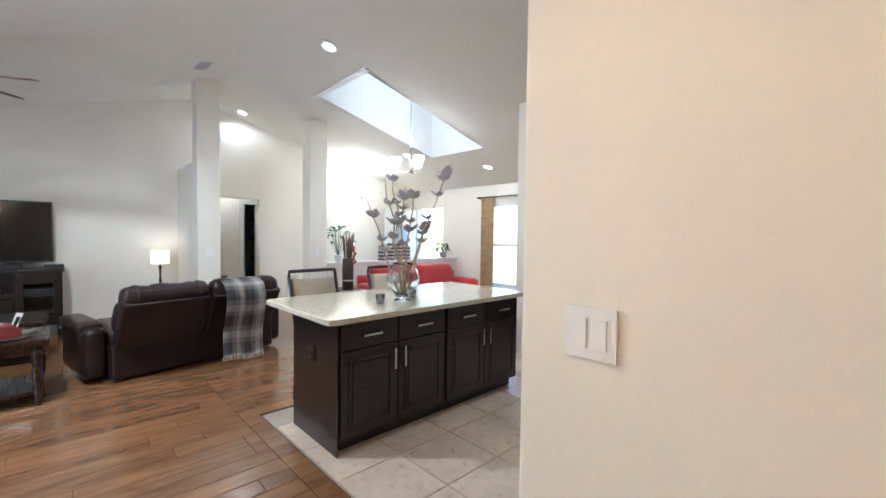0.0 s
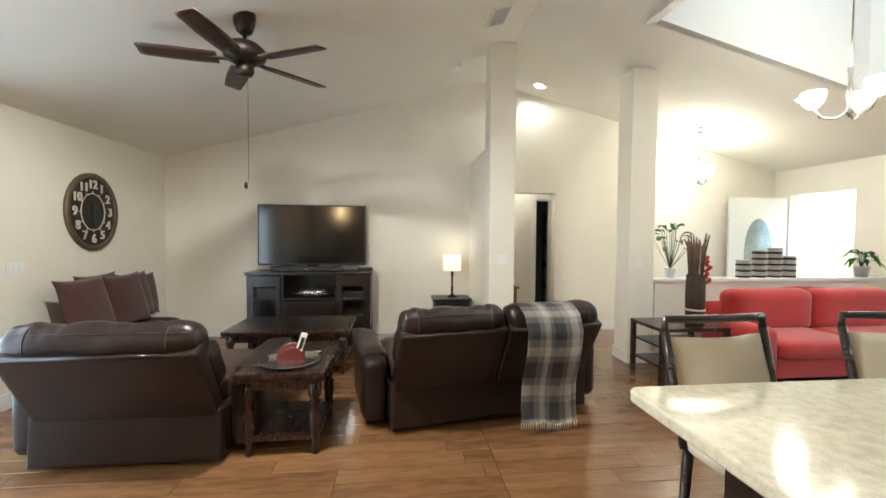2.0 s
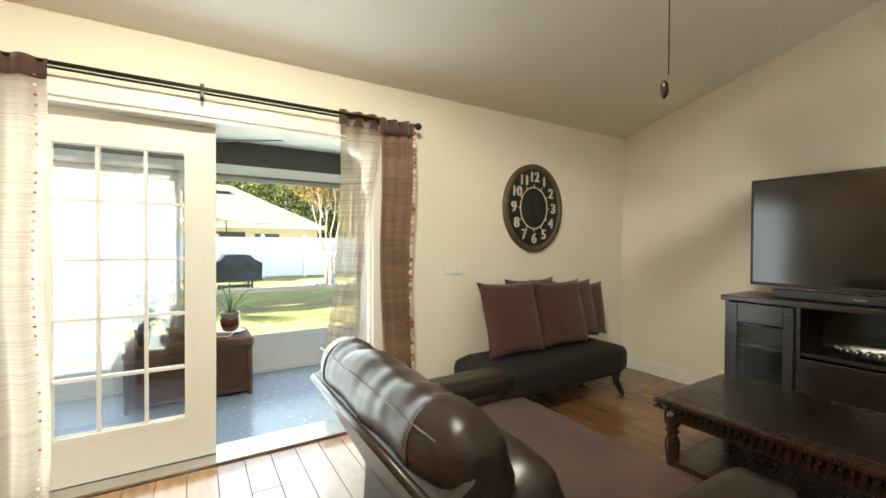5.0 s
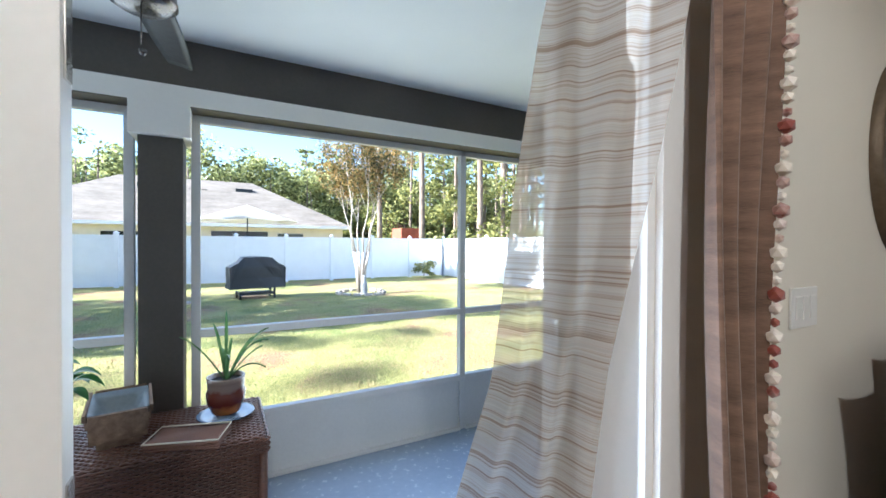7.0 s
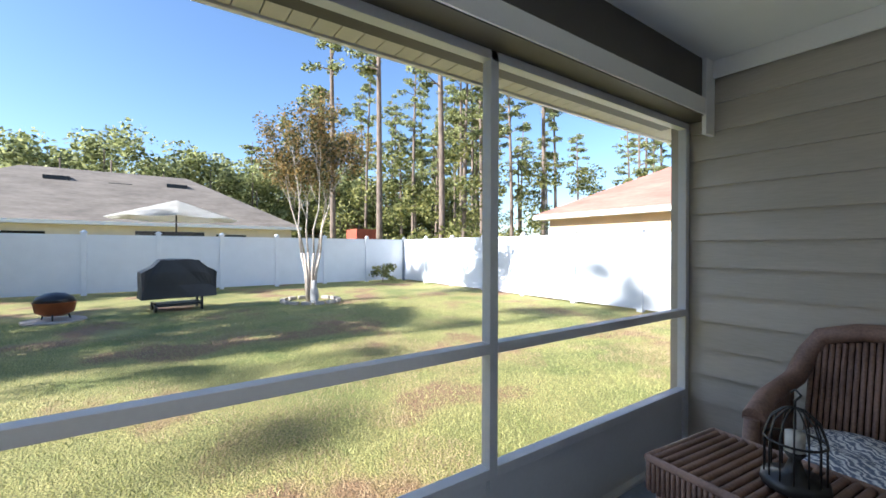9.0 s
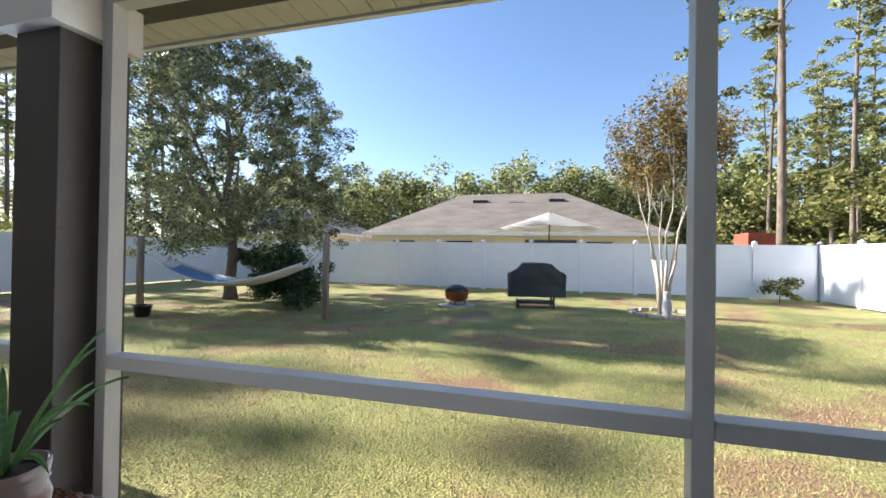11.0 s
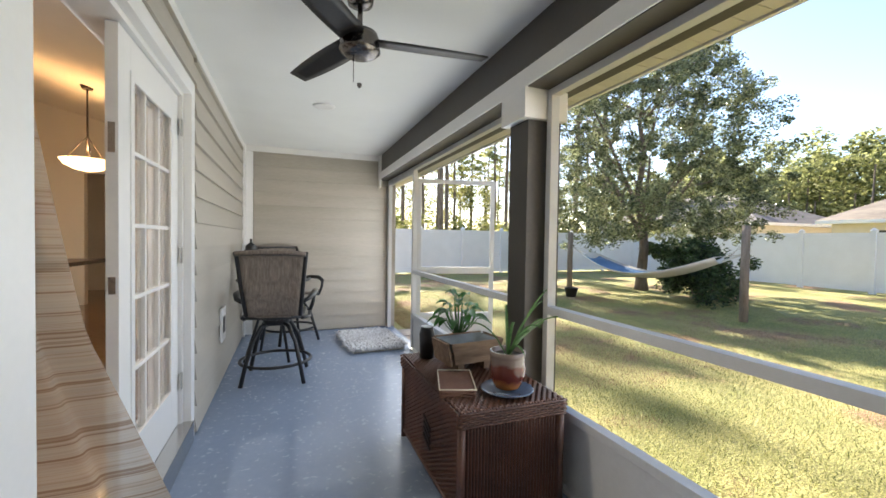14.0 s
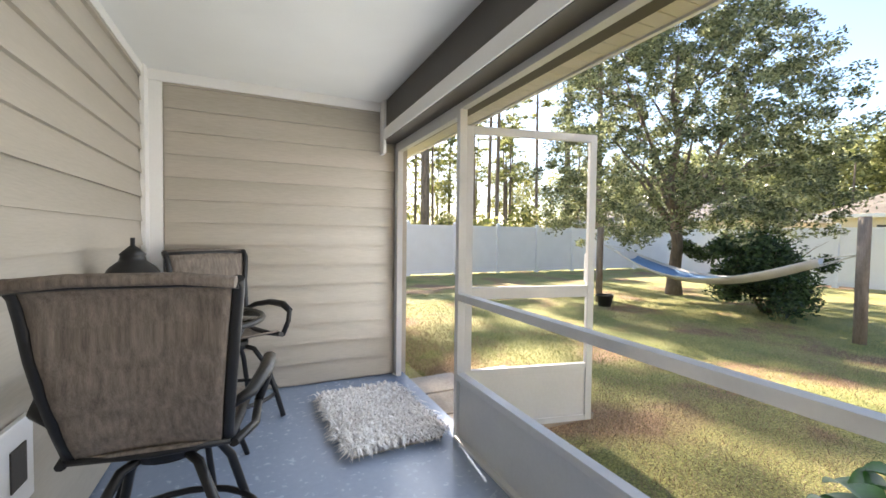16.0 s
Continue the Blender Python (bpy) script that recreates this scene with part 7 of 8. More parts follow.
part("ring", lathe([(0.07, -0.01), (0.095, -0.008), (0.10, 0.0), (0.07, 0.0)], 24), "white", dl)
part("lens", lathe([(0.001, -0.004), (0.069, -0.004), (0.069, 0)], 24), "cream", dl)


def weave(x0, x1, z0, z1, step=0.016, r=0.006):
    """Vertical wicker strands over a flat face in the xz plane, bulging alternately."""
    bm = bmesh.new()
    n = max(2, int((x1 - x0) / step))
    m_ = max(2, int((z1 - z0) / 0.035))
    for i in range(n):
        x = x0 + (i + 0.5) * (x1 - x0) / n
        add_tube(bm, [(x, -0.004 - 0.005 * math.sin((j + i) * math.pi), z0 + (z1 - z0) * j / m_) for j in range(m_ + 1)], r, 5)
    return bm


def weave_rows(x0, x1, z0, z1, step=0.012, r=0.0055):
    bm = bmesh.new()
    n, m_ = max(2, int((z1 - z0) / step)), max(4, int((x1 - x0) / 0.022))
    for i in range(n):
        z = z0 + (i + 0.5) * (z1 - z0) / n
        add_tube(bm, [(x0 + (x1 - x0) * j / m_, -0.004 - 0.005 * (1 if (i + j) % 2 else -1), z) for j in range(m_ + 1)], r, 4)
    return bm


# wicker trunk
TX, TY, TW, TL, TH = -4.60, 4.565, 0.275, 0.485, 0.545
tk = thing("wicker_chest", "dark brown woven wicker storage chest", "chest", (TX, TY, PF))
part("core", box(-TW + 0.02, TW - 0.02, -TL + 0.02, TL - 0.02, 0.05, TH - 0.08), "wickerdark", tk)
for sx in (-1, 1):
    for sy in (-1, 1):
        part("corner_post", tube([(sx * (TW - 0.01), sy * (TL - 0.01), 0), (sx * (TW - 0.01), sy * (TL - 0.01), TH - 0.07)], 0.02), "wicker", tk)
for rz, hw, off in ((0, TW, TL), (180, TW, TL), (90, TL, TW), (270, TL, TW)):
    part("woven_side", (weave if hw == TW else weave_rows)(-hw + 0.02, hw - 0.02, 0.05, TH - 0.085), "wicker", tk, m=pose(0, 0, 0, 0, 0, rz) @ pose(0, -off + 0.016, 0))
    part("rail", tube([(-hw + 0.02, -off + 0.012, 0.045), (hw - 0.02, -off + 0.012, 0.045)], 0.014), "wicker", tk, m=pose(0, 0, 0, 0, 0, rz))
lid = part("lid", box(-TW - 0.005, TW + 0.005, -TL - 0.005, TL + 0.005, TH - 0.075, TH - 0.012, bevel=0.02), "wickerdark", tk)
for rz, hw, off in ((0, TW, TL), (180, TW, TL), (90, TL, TW), (270, TL, TW)):
    part("lid_edge", weave_rows(-hw - 0.008, hw + 0.008, TH - 0.075, TH - 0.005, 0.011, 0.006), "wicker", lid, m=pose(0, 0, 0, 0, 0, rz) @ pose(0, -off - 0.007, 0))
part("lid_top", weave_rows(-TL, TL, -TW, TW, 0.016, 0.008), "wicker", lid, m=pose(0, 0, TH - 0.011, 0, 0, 90) @ pose(0, 0, 0, 90, 0, 0) @ Matrix.Diagonal((1, -1, 1, 1)))
bm = bmesh.new()
for k in range(4):
    add_box(bm, -0.06, 0.06, -0.004, 0.004, -0.008, 0.008, m=pose(TW - 0.002, 0.02, 0.30 - 0.035 * k, 0, 20, 90))
part("side_vent", bm, "wickerdark", tk)
ZT0 = PF + TH + 0.002
# glazed pot with strap leaves on a saucer
glaze = bpy.data.materials.new("brown_drip_glaze")
glaze.use_nodes = True
gnt = glaze.node_tree
gtc, gsp, grm = gnt.nodes.new("ShaderNodeTexCoord"), gnt.nodes.new("ShaderNodeSeparateXYZ"), gnt.nodes.new("ShaderNodeValToRGB")
gno, gad = gnt.nodes.new("ShaderNodeTexNoise"), gnt.nodes.new("ShaderNodeMath")
gno.inputs["Scale"].default_value = 18
gad.operation = "MULTIPLY_ADD"
gad.inputs[1].default_value, = (0.05,)
gnt.links.new(gtc.outputs["Object"], gsp.inputs[0])
gnt.links.new(gtc.outputs["Object"], gno.inputs["Vector"])
gnt.links.new(gno.outputs[0], gad.inputs[0])
gnt.links.new(gsp.outputs[2], gad.inputs[2])
gmr = gnt.nodes.new("ShaderNodeMapRange")
gmr.inputs[1].default_value, gmr.inputs[2].default_value = 0.0, 0.22
gnt.links.new(gad.outputs[0], gmr.inputs[0])
gnt.links.new(gmr.outputs[0], grm.inputs[0])
e = grm.color_ramp.elements
e[0].color, e[0].position = (0.30, 0.11, 0.025, 1), 0.25
e[1].color, e[1].position = (0.075, 0.014, 0.010, 1), 0.42
x = e.new(0.72)
x.color = (0.10, 0.03, 0.02, 1)
x = e.new(0.8)
x.color = (0.16, 0.12, 0.10, 1)
gnt.links.new(grm.outputs[0], gnt.nodes["Principled BSDF"].inputs["Base Color"])
gnt.nodes["Principled BSDF"].inputs["Roughness"].default_value = 0.14
sp_ = thing("potted_plant", "strap-leaved plant in a glazed brown pot", "potted plant", (-4.65, 4.89, ZT0 + 0.02))
sp_.scale = (0.88, 0.88, 0.88)
part("pot", lathe([(0.06, 0), (0.075, 0.01), (0.10, 0.07), (0.105, 0.12), (0.095, 0.155), (0.10, 0.165), (0.095, 0.175), (0.10, 0.185), (0.102, 0.215), (0.093, 0.215), (0.088, 0.19)], 32), glaze, sp_, "glossy brown drip-glazed pot")
part("soil", lathe([(0.09, 0.19), (0.002, 0.195)], 16), "soil", sp_)
r6 = random.Random(4)
for k in range(12):
    a = 2.3 + r6.uniform(-1.25, 1.25) if k < 9 else k * 2.1
    d = Vector((math.cos(a), math.sin(a), 0))
    L = r6.uniform(0.22, 0.40)
    up, dr_ = r6.uniform(0.9, 1.6), r6.uniform(0.4, 1.0)
    sd_ = d.cross(Vector((0, 0, 1)))
    part("leaf", sheet(lambda u, v: d * (0.015 + L * u * (1.25 - 0.4 * up)) + Vector((0, 0, 0.19 + L * (up * u - dr_ * u * u * 0.9))) + sd_ * (v - 0.5) * 0.026 * (1 - u) ** 0.5 * (0.5 + u) + Vector((0, 0, 0.008 * abs(2 * v - 1))), 10, 2), "leaflight", sp_)
sc = thing("saucer", "blue-grey glazed saucer under the pot", "saucer", (-4.65, 4.89, ZT0))
part("plate", lathe([(0.05, 0), (0.11, 0.006), (0.135, 0.018), (0.132, 0.02), (0.1, 0.012), (0.02, 0.01)], 28), mat("blue_glaze", (0.08, 0.11, 0.17), 0.2, var=0.15), sc)
# wooden planter
plank = mat("grey_brown_planter_wood", (0.13, 0.08, 0.05), 0.8, c2=(0.22, 0.15, 0.10), stretch=(3, 14, 14), var=0.2, bump=0.3)
wp = thing("wooden_planter", "slatted brown wooden planter tray with a metal liner", "planter", (-4.62, 4.46, ZT0), 8)
for sy in (-1, 1):
    for k in range(4):
        part("slat", box(-0.14 - 0.01 * k, 0.14 + 0.01 * k, -0.006, 0.006, 0.05 + 0.033 * k, 0.08 + 0.033 * k, bevel=0.002), plank, wp, m=pose(0, sy * (0.09 + 0.008 * k), 0))
for sx in (-1, 1):
    part("end_board", box(-0.006, 0.006, -0.10, 0.10, 0.05, 0.18, bevel=0.002), plank, wp, m=pose(sx * 0.15, 0, 0, 0, sx * 12, 0))
    part("foot", box(-0.02, 0.02, -0.08, 0.08, 0, 0.05, bevel=0.002), plank, wp, m=pose(sx * 0.09, 0, 0))
part("liner", sheet(lambda u, v: (-0.16 + 0.32 * u, -0.105 + 0.21 * v, 0.172 - 0.09 * min(1, 4 * min(u, 1 - u, v, 1 - v))), 12, 8, 0.002), mat("weathered_zinc", (0.17, 0.19, 0.20), 0.55, 0.4, var=0.15), wp)
# broad-leaved plant in terracotta, a dark bottle
pl2 = leafy("potted_plant", "dark green broad-leaved plant in a terracotta pot", (-4.68, 4.18, ZT0), 34, 0.125, 0.55, "leaf", "terracotta", 0.075, 0.12, 0.5, 9, 0.13)
dbk = thing("watering_vase", "tall dark vase at the trunk's corner", "vase", (-4.45, 4.20, ZT0))
part("vase", lathe([(0.045, 0), (0.05, 0.15), (0.04, 0.19), (0.044, 0.2), (0.038, 0.2)], 16), "black", dbk)
# folded cloths
cl1 = thing("folded_cloth", "folded brown woven cloth with pale border on the trunk", "cloth", (-4.43, 4.74, ZT0), -18)
brownc = mat("brown_woven_cloth", (0.13, 0.065, 0.045), 0.9, c2=(0.20, 0.105, 0.075), fine=200, var=0.12, bump=0.4)
for k in range(3):
    part("layer", sheet(lambda u, v: (-0.09 + 0.18 * u, -0.15 + 0.30 * v, 0.004 + 0.011 * k + 0.005 * math.sin(6 * u + 5 * v + k)), 12, 16, 0.008), brownc, cl1)
part("border", tube([(-0.09, -0.15, 0.034), (0.09, -0.15, 0.034), (0.09, 0.15, 0.034), (-0.09, 0.15, 0.034)], 0.004, 5, True), "cream", cl1)
# bar chairs


def bar_chair(at, rz):
    c = thing("bar_chair", "swivel bar chair with brown sling seat and black frame", "chair", at, rz, group="bar chairs")
    c.scale = (1.02, 0.97, 0.92)

    def half(v):
        return 0.20 + 0.055 * v

    def depth(v):
        return 0.19 + 0.14 * v + 0.035 * math.sin(math.pi * v) + (0.05 * ((v - 0.86) / 0.14) ** 2 if v > 0.86 else 0)

    part("back_sling", sheet(lambda u, v: ((2 * u - 1) * half(v), depth(v) - 0.02 * math.sin(math.pi * u) + 0.007 * abs(math.sin(4 * math.pi * v)), 0.66 + 0.62 * v + 0.003 * math.sin(u * 40)), 16, 36, 0.012), "sling", c, "taupe brown padded sling back")
    for v in (0.25, 0.5, 0.75):
        part("quilt_seam", tube([((2 * u - 1) * half(v) * 0.97, depth(v) - 0.02 * math.sin(math.pi * u) + 0.004, 0.66 + 0.62 * v) for u in (0, 0.25, 0.5, 0.75, 1)], 0.0045, 6), "sling", c)
    part("top_roll", tube([(-0.27, 0.41, 1.272), (-0.13, 0.395, 1.285), (0.13, 0.395, 1.285), (0.27, 0.41, 1.272)], 0.021, 10), "sling", c, "sling fabric rolled over the top bar")
    part("seat_sling", sheet(lambda u, v: (-0.22 + 0.44 * u, -0.25 + 0.45 * v, 0.66 - 0.03 * math.sin(math.pi * v) + 0.03 * (1 - v) ** 3), 10, 10, 0.012), "sling", c)
    for s in (-1, 1):
        part("side_rail", tube([(s * 0.235, -0.26, 0.655)] + [(s * 0.225, -0.05, 0.635), (s * 0.215, 0.12, 0.635)] + [(s * (half(v) + 0.017), depth(v), 0.66 + 0.62 * v) for v in (0.02, 0.2, 0.4, 0.6, 0.8, 0.92, 1.0)], 0.0185), "iron", c)
        part("arm", tube([(s * 0.235, 0.235, 0.80), (s * 0.29, 0.20, 0.83), (s * 0.325, 0.05, 0.86), (s * 0.33, -0.12, 0.86), (s * 0.325, -0.22, 0.82)], [0.016, 0.022, 0.027, 0.027, 0.022], 10), "iron", c)
        part("arm_post", tube([(s * 0.325, -0.215, 0.825), (s * 0.315, -0.22, 0.74), (s * 0.28, -0.20, 0.63)], 0.018), "iron", c)
        part("lower_rail", tube([(s * 0.28, -0.20, 0.63), (s * 0.285, 0.0, 0.615), (s * 0.235, 0.2, 0.64)], 0.016), "iron", c)
    part("bottom_bar", tube([(-0.225, 0.19, 0.65), (0, 0.185, 0.635), (0.225, 0.19, 0.65)], 0.017), "iron", c)
    part("top_bar", tube([(-0.275, 0.375, 1.262), (-0.13, 0.36, 1.27), (0.13, 0.36, 1.27), (0.275, 0.375, 1.262)], 0.017), "iron", c)
    part("swivel", lathe([(0.11, 0.55), (0.12, 0.60), (0.10, 0.63)], 18), "iron", c)
    for k in range(4):
        a = math.pi / 4 + k * math.pi / 2
        d = Vector((math.cos(a), math.sin(a), 0))
        part("leg", tube([d * 0.05 + Vector((0, 0, 0.58)), d * 0.16 + Vector((0, 0, 0.545)), d * 0.25 + Vector((0, 0, 0.40)), d * 0.31 + Vector((0, 0, 0.2)), d * 0.36 + Vector((0, 0, 0.01))], 0.018), "iron", c)
    part("foot_ring", tube([(0.30 * math.cos(k * 0.2618), 0.30 * math.sin(k * 0.2618), 0.19) for k in range(24)], 0.015, 8, True), "iron", c)
    return c


bar_chair((-3.50, 2.62, PF), -5)
bar_chair((-3.62, 1.20, PF), 208)
bt = thing("bar_table", "round glass-topped bar table with a dark rim", "table", (-3.46, 1.90, PF))
part("top", lathe([(0.002, 0.845), (0.36, 0.845), (0.36, 0.857), (0.002, 0.857)], 36), "glass", bt)
part("rim", tube([(0.365 * math.cos(k * math.pi / 18), 0.365 * math.sin(k * math.pi / 18), 0.85) for k in range(36)], 0.016, 8, True), "iron", bt)
for k in range(4):
    a = k * math.pi / 2 + 0.5
    d = Vector((math.cos(a), math.sin(a), 0))
    part("leg", tube([d * 0.33 + Vector((0, 0, 0.83)), d * 0.15 + Vector((0, 0, 0.5)), d * 0.32], 0.015), "iron", bt)
part("ring", tube([(0.16 * math.cos(k * math.pi / 9), 0.16 * math.sin(k * math.pi / 9), 0.5) for k in range(18)], 0.011, 6, True), "iron", bt)
ln = thing("lantern", "black metal candle lantern with a domed roof", "lantern", (-3.22, 1.86, PF + 0.858))
ln.scale = (1.3, 1.3, 1.3)
part("base", lathe([(0.085, 0), (0.085, 0.02), (0.07, 0.03)], 20), "iron", ln)
for k in range(4):
    part("bar", tube([(0.065 * math.cos(k * 1.57), 0.065 * math.sin(k * 1.57), 0.03), (0.065 * math.cos(k * 1.57), 0.065 * math.sin(k * 1.57), 0.17)], 0.006), "iron", ln)
part("roof", lathe([(0.10, 0.17), (0.095, 0.18), (0.075, 0.215), (0.045, 0.24), (0.04, 0.26), (0.045, 0.265), (0.02, 0.29), (0.008, 0.30), (0.008, 0.33)], 20), "iron", ln)
part("glass", lathe([(0.055, 0.03), (0.055, 0.17)], 16), "glass", ln)
# shag rug
rg = thing("shag_rug", "white shaggy rug by the screen door", "rug", (-4.57, 1.58, PF), 3)
part("backing", box(-0.30, 0.30, -0.46, 0.46, 0.001, 0.012, bevel=0.003), "cream", rg)
rr_ = np.random.default_rng(7)
n = 9000
px, py = rr_.uniform(-0.30, 0.30, n), rr_.uniform(-0.46, 0.46, n)
ang, ln_ = rr_.random(n) * 6.283, 0.06 + 0.07 * rr_.random(n)
hz = 0.02 + 0.04 * rr_.random(n)
w_ = 0.006
vv = np.stack([np.stack([px + w_ * np.sin(ang), py - w_ * np.cos(ang), np.full(n, 0.012)], 1), np.stack([px - w_ * np.sin(ang), py + w_ * np.cos(ang), np.full(n, 0.012)], 1),
               np.stack([px + np.cos(ang) * ln_ * 0.5 - w_ * np.sin(ang), py + np.sin(ang) * ln_ * 0.5 + w_ * np.cos(ang), hz + 0.02], 1), np.stack([px + np.cos(ang) * ln_, py + np.sin(ang) * ln_, hz], 1),
               np.stack([px + np.cos(ang) * ln_ * 0.5 + w_ * np.sin(ang), py + np.sin(ang) * ln_ * 0.5 - w_ * np.cos(ang), hz + 0.02], 1)], 1).reshape(-1, 3)
ff = [q for i in range(n) for q in ((5 * i, 5 * i + 1, 5 * i + 2, 5 * i + 4), (5 * i + 4, 5 * i + 2, 5 * i + 3))]
me = bpy.data.meshes.new("pile")
me.from_pydata(vv.tolist(), [], ff)
me.materials.append(mat("white_shag", (0.74, 0.70, 0.68), 0.95, c2=(0.86, 0.85, 0.84), var=0.06, island=0.5, bump=0))
ob = new("pile", me)
ob.parent = rg
tagged(ob, "long shaggy white pile", kind="stuff")
# outlet box on the siding
vb = thing("outlet_box", "white weatherproof outlet box on the siding", "outlet", (WO - 0.052, 2.585, 0.40))
part("frame", box(-0.02, 0.0, -0.11, 0.11, -0.15, 0.15, bevel=0.006), "white", vb)
part("insert", box(-0.026, -0.02, -0.05, 0.05, -0.07, 0.07, bevel=0.004), "taupe", vb)
# wicker loveseat
SXc, SYc = -3.72, 7.85
wl = thing("wicker_loveseat", "mauve-brown wicker loveseat with a rolled frame", "loveseat", (SXc, SYc, PF))
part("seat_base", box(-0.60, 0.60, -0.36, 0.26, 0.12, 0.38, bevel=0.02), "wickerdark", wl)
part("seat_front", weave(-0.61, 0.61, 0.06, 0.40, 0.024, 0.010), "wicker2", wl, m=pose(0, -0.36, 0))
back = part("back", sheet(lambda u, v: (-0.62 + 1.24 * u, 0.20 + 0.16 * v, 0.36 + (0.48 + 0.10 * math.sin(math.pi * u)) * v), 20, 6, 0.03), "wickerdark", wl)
bm = bmesh.new()
for i in range(52):
    u = (i + 0.5) / 52
    add_tube(bm, [(-0.62 + 1.24 * u, 0.165 + 0.16 * v - 0.006 * ((i + j) % 2), 0.36 + (0.48 + 0.10 * math.sin(math.pi * u)) * v) for j, v in enumerate([k / 10 for k in range(11)])], 0.0105, 5)
part("woven_strands", bm, "wicker2", back)
part("top_roll", tube([(-0.68, -0.28, 0.58), (-0.70, -0.05, 0.62), (-0.66, 0.22, 0.68), (-0.63, 0.32, 0.80), (-0.58, 0.34, 0.89), (-0.45, 0.345, 0.93), (0, 0.35, 0.965), (0.45, 0.345, 0.93), (0.58, 0.34, 0.89), (0.63, 0.32, 0.80), (0.66, 0.22, 0.68), (0.70, -0.05, 0.62), (0.68, -0.28, 0.58)], 0.045, 10), "wicker2", wl)
for s in (-1, 1):
    part("arm_side", weave(-0.30, 0.24, 0.06, 0.60, 0.024, 0.010), "wicker2", wl, m=pose(s * 0.675, 0, 0, 0, 0, 90 * s) @ pose(0, -0.01, 0))
    part("arm_front", tube([(s * 0.68, -0.32, 0.02), (s * 0.685, -0.33, 0.3), (s * 0.68, -0.30, 0.58)], 0.032), "wicker2", wl)
    part("leg", tube([(s * 0.60, 0.24, 0.0), (s * 0.60, 0.24, 0.3)], 0.025), "wicker2", wl)
# cushion with blue leaf lines
ccm = mat("blue_leaf_print", (0.20, 0.24, 0.33), 0.85, c2=(0.72, 0.73, 0.73), scale=4, fine=40, var=0.1, wave=(15.0, 11.0, "DIAGONAL", 0.6), bump=0.15)
sc_ = thing("seat_cushion", "tufted white cushion printed with dark blue leaf lines", "cushion", (SXc, SYc - 0.07, PF + 0.382))
bm = bmesh.new()
for sgn in (1, -1):
    add_sheet(bm, lambda u, v: (-0.60 + 1.20 * u, -0.28 + 0.52 * v, 0.075 + sgn * 0.065 * (max(0, 16 * u * (1 - u) * v * (1 - v)) ** 0.22) * (0.72 + 0.28 * abs(math.sin(u * 4 * math.pi)) * abs(math.sin(v * 2 * math.pi)) ** 0.5) + 0.012 * noise.noise(Vector((u * 9, v * 6, sgn)))), 48, 20)
bmesh.ops.remove_doubles(bm, verts=bm.verts[:], dist=0.004)
part("pad", bm, ccm, sc_)
# wicker side table with a bird cage lantern
wt2 = thing("wicker_table", "low mauve-brown wicker table with a lower shelf", "table", (-4.10, 7.04, PF), -6)
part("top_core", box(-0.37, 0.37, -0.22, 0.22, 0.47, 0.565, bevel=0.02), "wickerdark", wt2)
part("top_weave", weave(-0.38, 0.38, -0.225, 0.225, 0.032, 0.015), "wicker2", wt2, m=pose(0, 0, 0.563, -90, 0, 0) @ Matrix.Diagonal((1, 1, 1, 1)))
for rz, hw, off in ((0, 0.38, 0.225), (180, 0.38, 0.225), (90, 0.225, 0.38), (270, 0.225, 0.38)):
    part("apron", weave(-hw, hw, 0.455, 0.565, 0.018, 0.008), "wicker2", wt2, m=pose(0, 0, 0, 0, 0, rz) @ pose(0, -off, 0))
    part("edge_braid", tube([(-hw, -off, 0.57), (hw, -off, 0.57)], 0.014), "wicker2", wt2, m=pose(0, 0, 0, 0, 0, rz))
for sx in (-1, 1):
    for sy in (-1, 1):
        part("leg", tube([(sx * 0.34, sy * 0.19, 0.48), (sx * 0.36, sy * 0.205, 0.0)], 0.022), "wicker2", wt2)
part("shelf", weave(-0.35, 0.35, -0.2, 0.2, 0.032, 0.014), "wicker2", wt2, m=pose(0, 0, 0.20, -90, 0, 0))
bc = thing("birdcage_lantern", "black wire bird cage candle lantern on the table", "lantern", (-4.12, 7.03, PF + 0.585))
part("base", lathe([(0.085, 0), (0.09, 0.01), (0.085, 0.035), (0.03, 0.045), (0.015, 0.09), (0.03, 0.11), (0.01, 0.115)], 20), "iron", bc)
for k in range(14):
    a = k * 2 * math.pi / 14
    d = Vector((math.cos(a), math.sin(a), 0))
    part("wire", tube([d * 0.078 + Vector((0, 0, 0.03)), d * 0.078 + Vector((0, 0, 0.16)), d * 0.06 + Vector((0, 0, 0.215)), d * 0.03 + Vector((0, 0, 0.245)), Vector((0, 0, 0.255))], 0.0028, 5), "iron", bc)
part("ring", tube([(0.079 * math.cos(k * 0.449), 0.079 * math.sin(k * 0.449), 0.15) for k in range(14)], 0.004, 5, True), "iron", bc)
part("hook", tube([(0, 0, 0.25), (0, 0, 0.275), (0.015, 0, 0.295), (0, 0, 0.31), (-0.012, 0, 0.297)], 0.004, 6), "iron", bc)
part("candle", lathe([(0.026, 0.115), (0.026, 0.175), (0.002, 0.177)], 14), "canvas", bc)

# ---- laid pieces: siding boards, floor planks, tiles ----
EXPO = 0.172


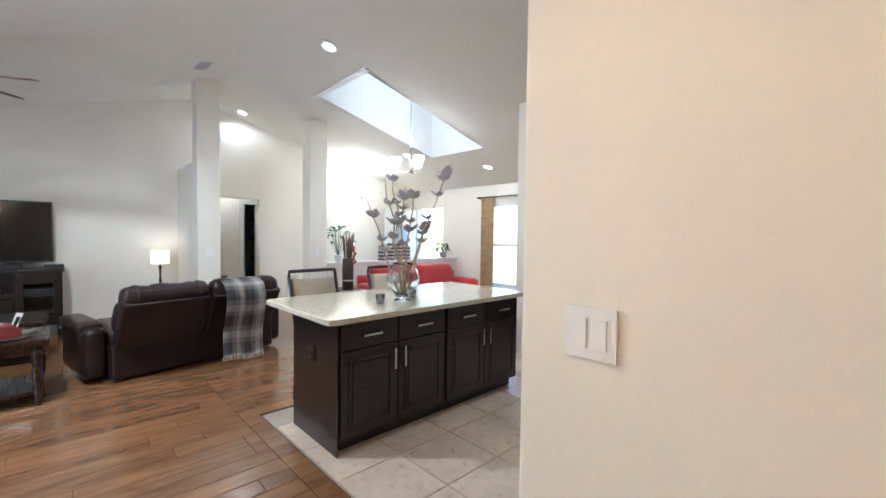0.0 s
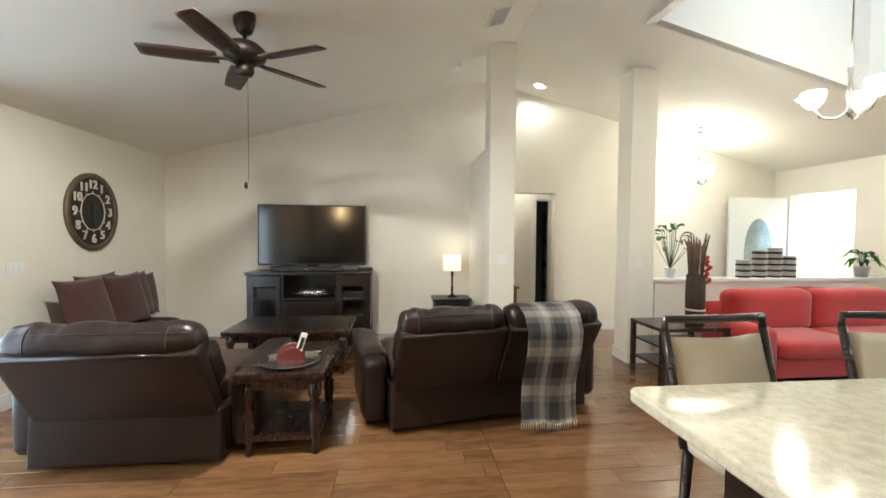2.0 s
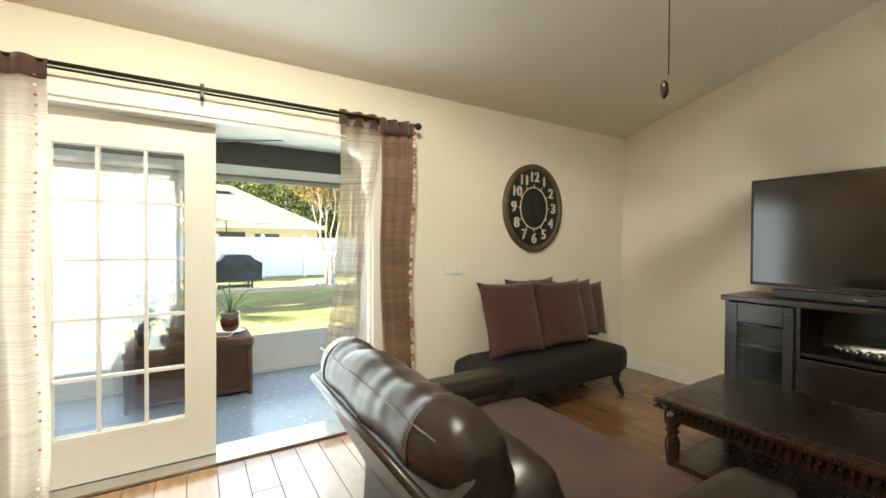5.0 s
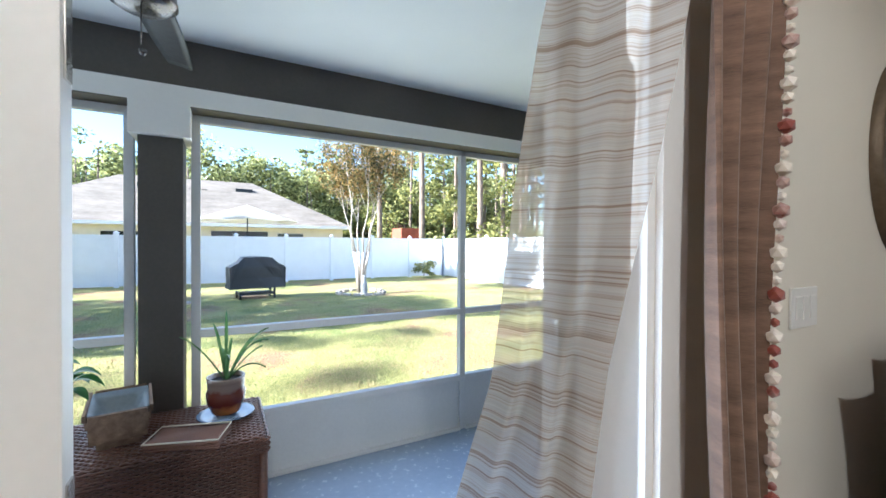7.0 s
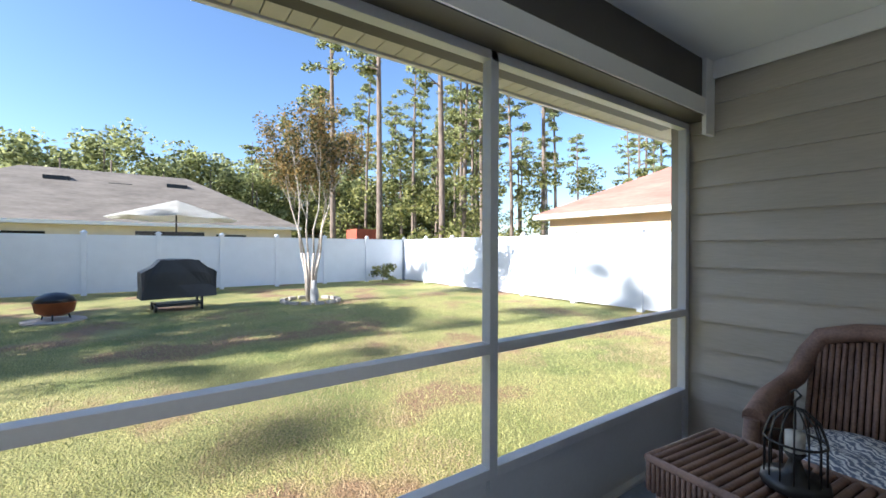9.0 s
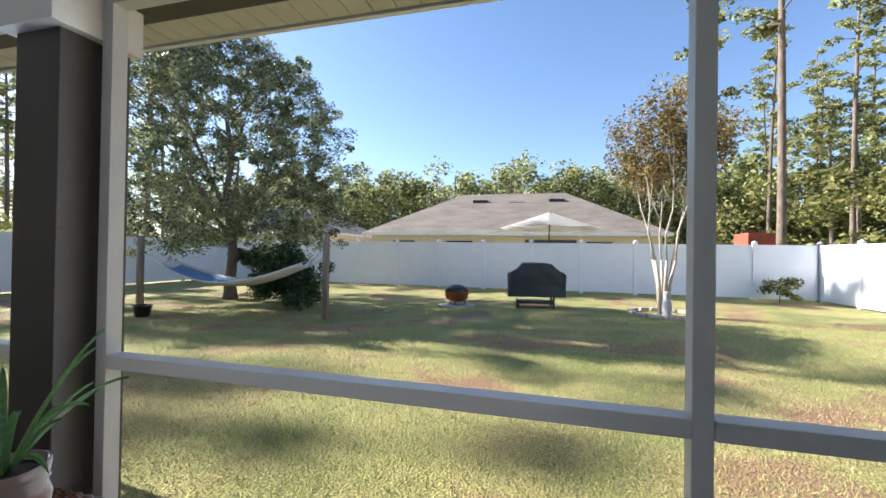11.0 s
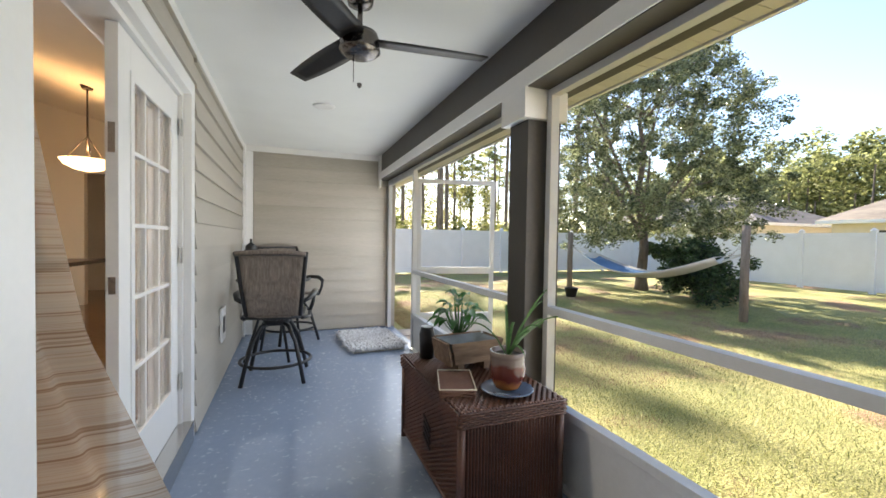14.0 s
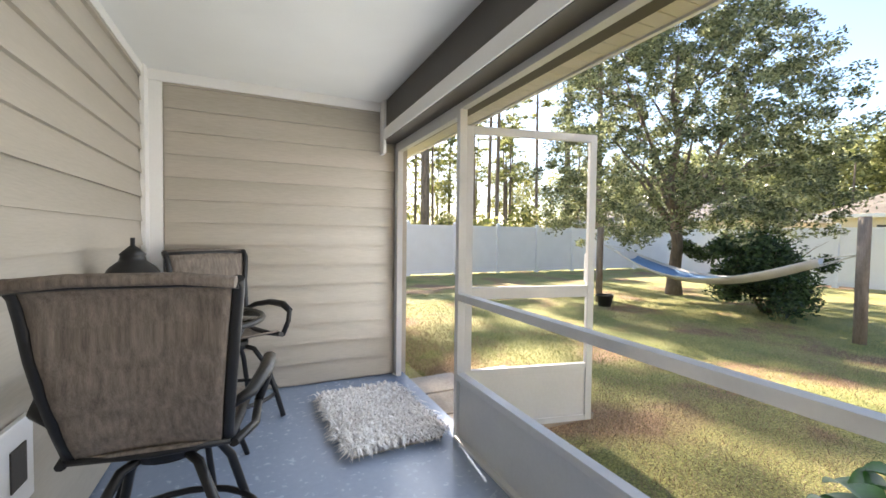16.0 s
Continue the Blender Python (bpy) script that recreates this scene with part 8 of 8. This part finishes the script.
def siding(parent, axis, p, lo, hi, out, z0=PF + 0.02, z1=PC):
    bm = bmesh.new()
    t0, t1 = 0.028, 0.004
    L = hi - lo
    vs = []
    for s in (0, L):
        vs.append([bm.verts.new((s, q, z)) for q, z in ((0, 0), (-t0, 0), (-t1, EXPO + 0.004), (0, EXPO + 0.004))])
    a, b = vs
    for k in range(4):
        bm.faces.new((a[k], a[(k + 1) % 4], b[(k + 1) % 4], b[k]))
    bm.faces.new(a[::-1])
    bm.faces.new(b)
    me = mesh_of(bm, "board", "siding")
    n = int((z1 - z0) / EXPO)
    for k in range(n + 1):
        if z0 + EXPO * k + EXPO > z1 + 0.12:
            continue
        if axis == "y+":      # facing -x, along y
            m = Matrix.Translation((p, hi, z0 + EXPO * k)) @ pose(0, 0, 0, 0, 0, -90)
        elif axis == "x-":    # facing -y
            m = Matrix.Translation((lo, p, z0 + EXPO * k))
        else:                 # facing +y
            m = Matrix.Translation((hi, p, z0 + EXPO * k)) @ pose(0, 0, 0, 0, 0, 180)
        piece("board", me, parent, m)


siding(SIDE, "y+", WO - 0.03, PY0 + 0.01, 3.645, 1)
siding(SIDE, "y+", WO - 0.03, 5.795, PY1 - 0.01, 1)
siding(SIDE, "y+", WO - 0.03, 3.645, 5.795, 1, z0=2.165)
siding(END0, "x+", PY0, PX + 0.04, WO - 0.17, 1)
siding(END1, "x-", PY1, PX + 0.04, WO - 0.05, 1)

FL = bpy.data.objects["floor"]
rp = random.Random(21)
PWID = 0.148
lens = (0.9, 1.2, 1.5)
cuts = {}


def plank_mesh(L):
    L = round(L, 2)
    if L not in cuts:
        cuts[L] = mesh_of(box(0, L - 0.003, 0, PWID - 0.003, -0.012, 0.0, bevel=0.0015, seg=1), "plank", "plank")
    return cuts[L]


def plank_rows(y0, y1, x0, x1, put):
    y, first = y0, 0
    while y < y1 - 0.02:
        x, L = x0, (0.4, 1.1, 0.7, 1.4, 0.9)[first % 5]
        first += 2
        while x < x1 - 0.02:
            L = min(L, x1 - x)
            put(x, y, L)
            x += L
            L = rp.choice(lens)
        y += PWID


plank_rows(1.88, GY - 0.02, WX + 0.03, 1.0, lambda x, y, L: piece("plank", plank_mesh(L), FL, Matrix.Translation((x, y, 0))))
bm = bmesh.new()
far_put = lambda x, y, L: add_box(bm, x, x + L - 0.003, y, y + PWID - 0.003, -0.012, 0.0)
plank_rows(1.88 + PWID * 14, GY - 0.02, 1.0, FX, far_put)
plank_rows(1.88 - PWID * 40, 1.87, WX + 0.03, 1.13, far_put)
plank_rows(1.88, 1.88 + PWID * 14 - 0.03, 1.0, 1.13, far_put)
add_box(bm, 1.92, 2.74, GY, GY + 0.14, -0.012, 0.0)
add_box(bm, 1.92, 3.33, GY + 0.14, GY + 1.5, -0.012, 0.0)
M["plankfar"] = mat("hardwood_far", (0.14, 0.066, 0.028), 0.22, c2=(0.25, 0.128, 0.056), scale=2.0, fine=6, var=0.05, stretch=(1.2, 5, 5), island=0.22, bump=0.02, coat=0.4)
ob = part("plank_field", bm, "plankfar", FL)
tagged(ob, "hardwood planks further off", kind="stuff")
structure("kitchen_floor", box(1.14, 5.64, -3.95, 3.93, -0.0115, -0.006), "grout", "large beige stone-look kitchen tiles", "floor")
KF = bpy.data.objects["kitchen_floor"]
TS = 0.457
tme = mesh_of(box(0, TS - 0.006, 0, TS - 0.006, -0.006, 0.002, bevel=0.002, seg=1), "tile", "tile")
for i in range(10):
    for j in range(14):
        if -2.3 + TS * j < 3.5:
            piece("tile", tme, KF, Matrix.Translation((1.15 + TS * i, -2.3 + TS * j, 0)))

# woven parts whose strands are too fine to pick apart
for ob in bpy.data.objects:
    if ob.type == "MESH" and ob.name.split(".")[0] in ("woven_side", "lid_edge", "lid_top", "woven_strands", "seat_front", "arm_side", "top_weave", "apron", "bead_moulding", "bead_trim", "pile", "fringe", "crown", "stone_ring"):
        ob["kind"] = "stuff"
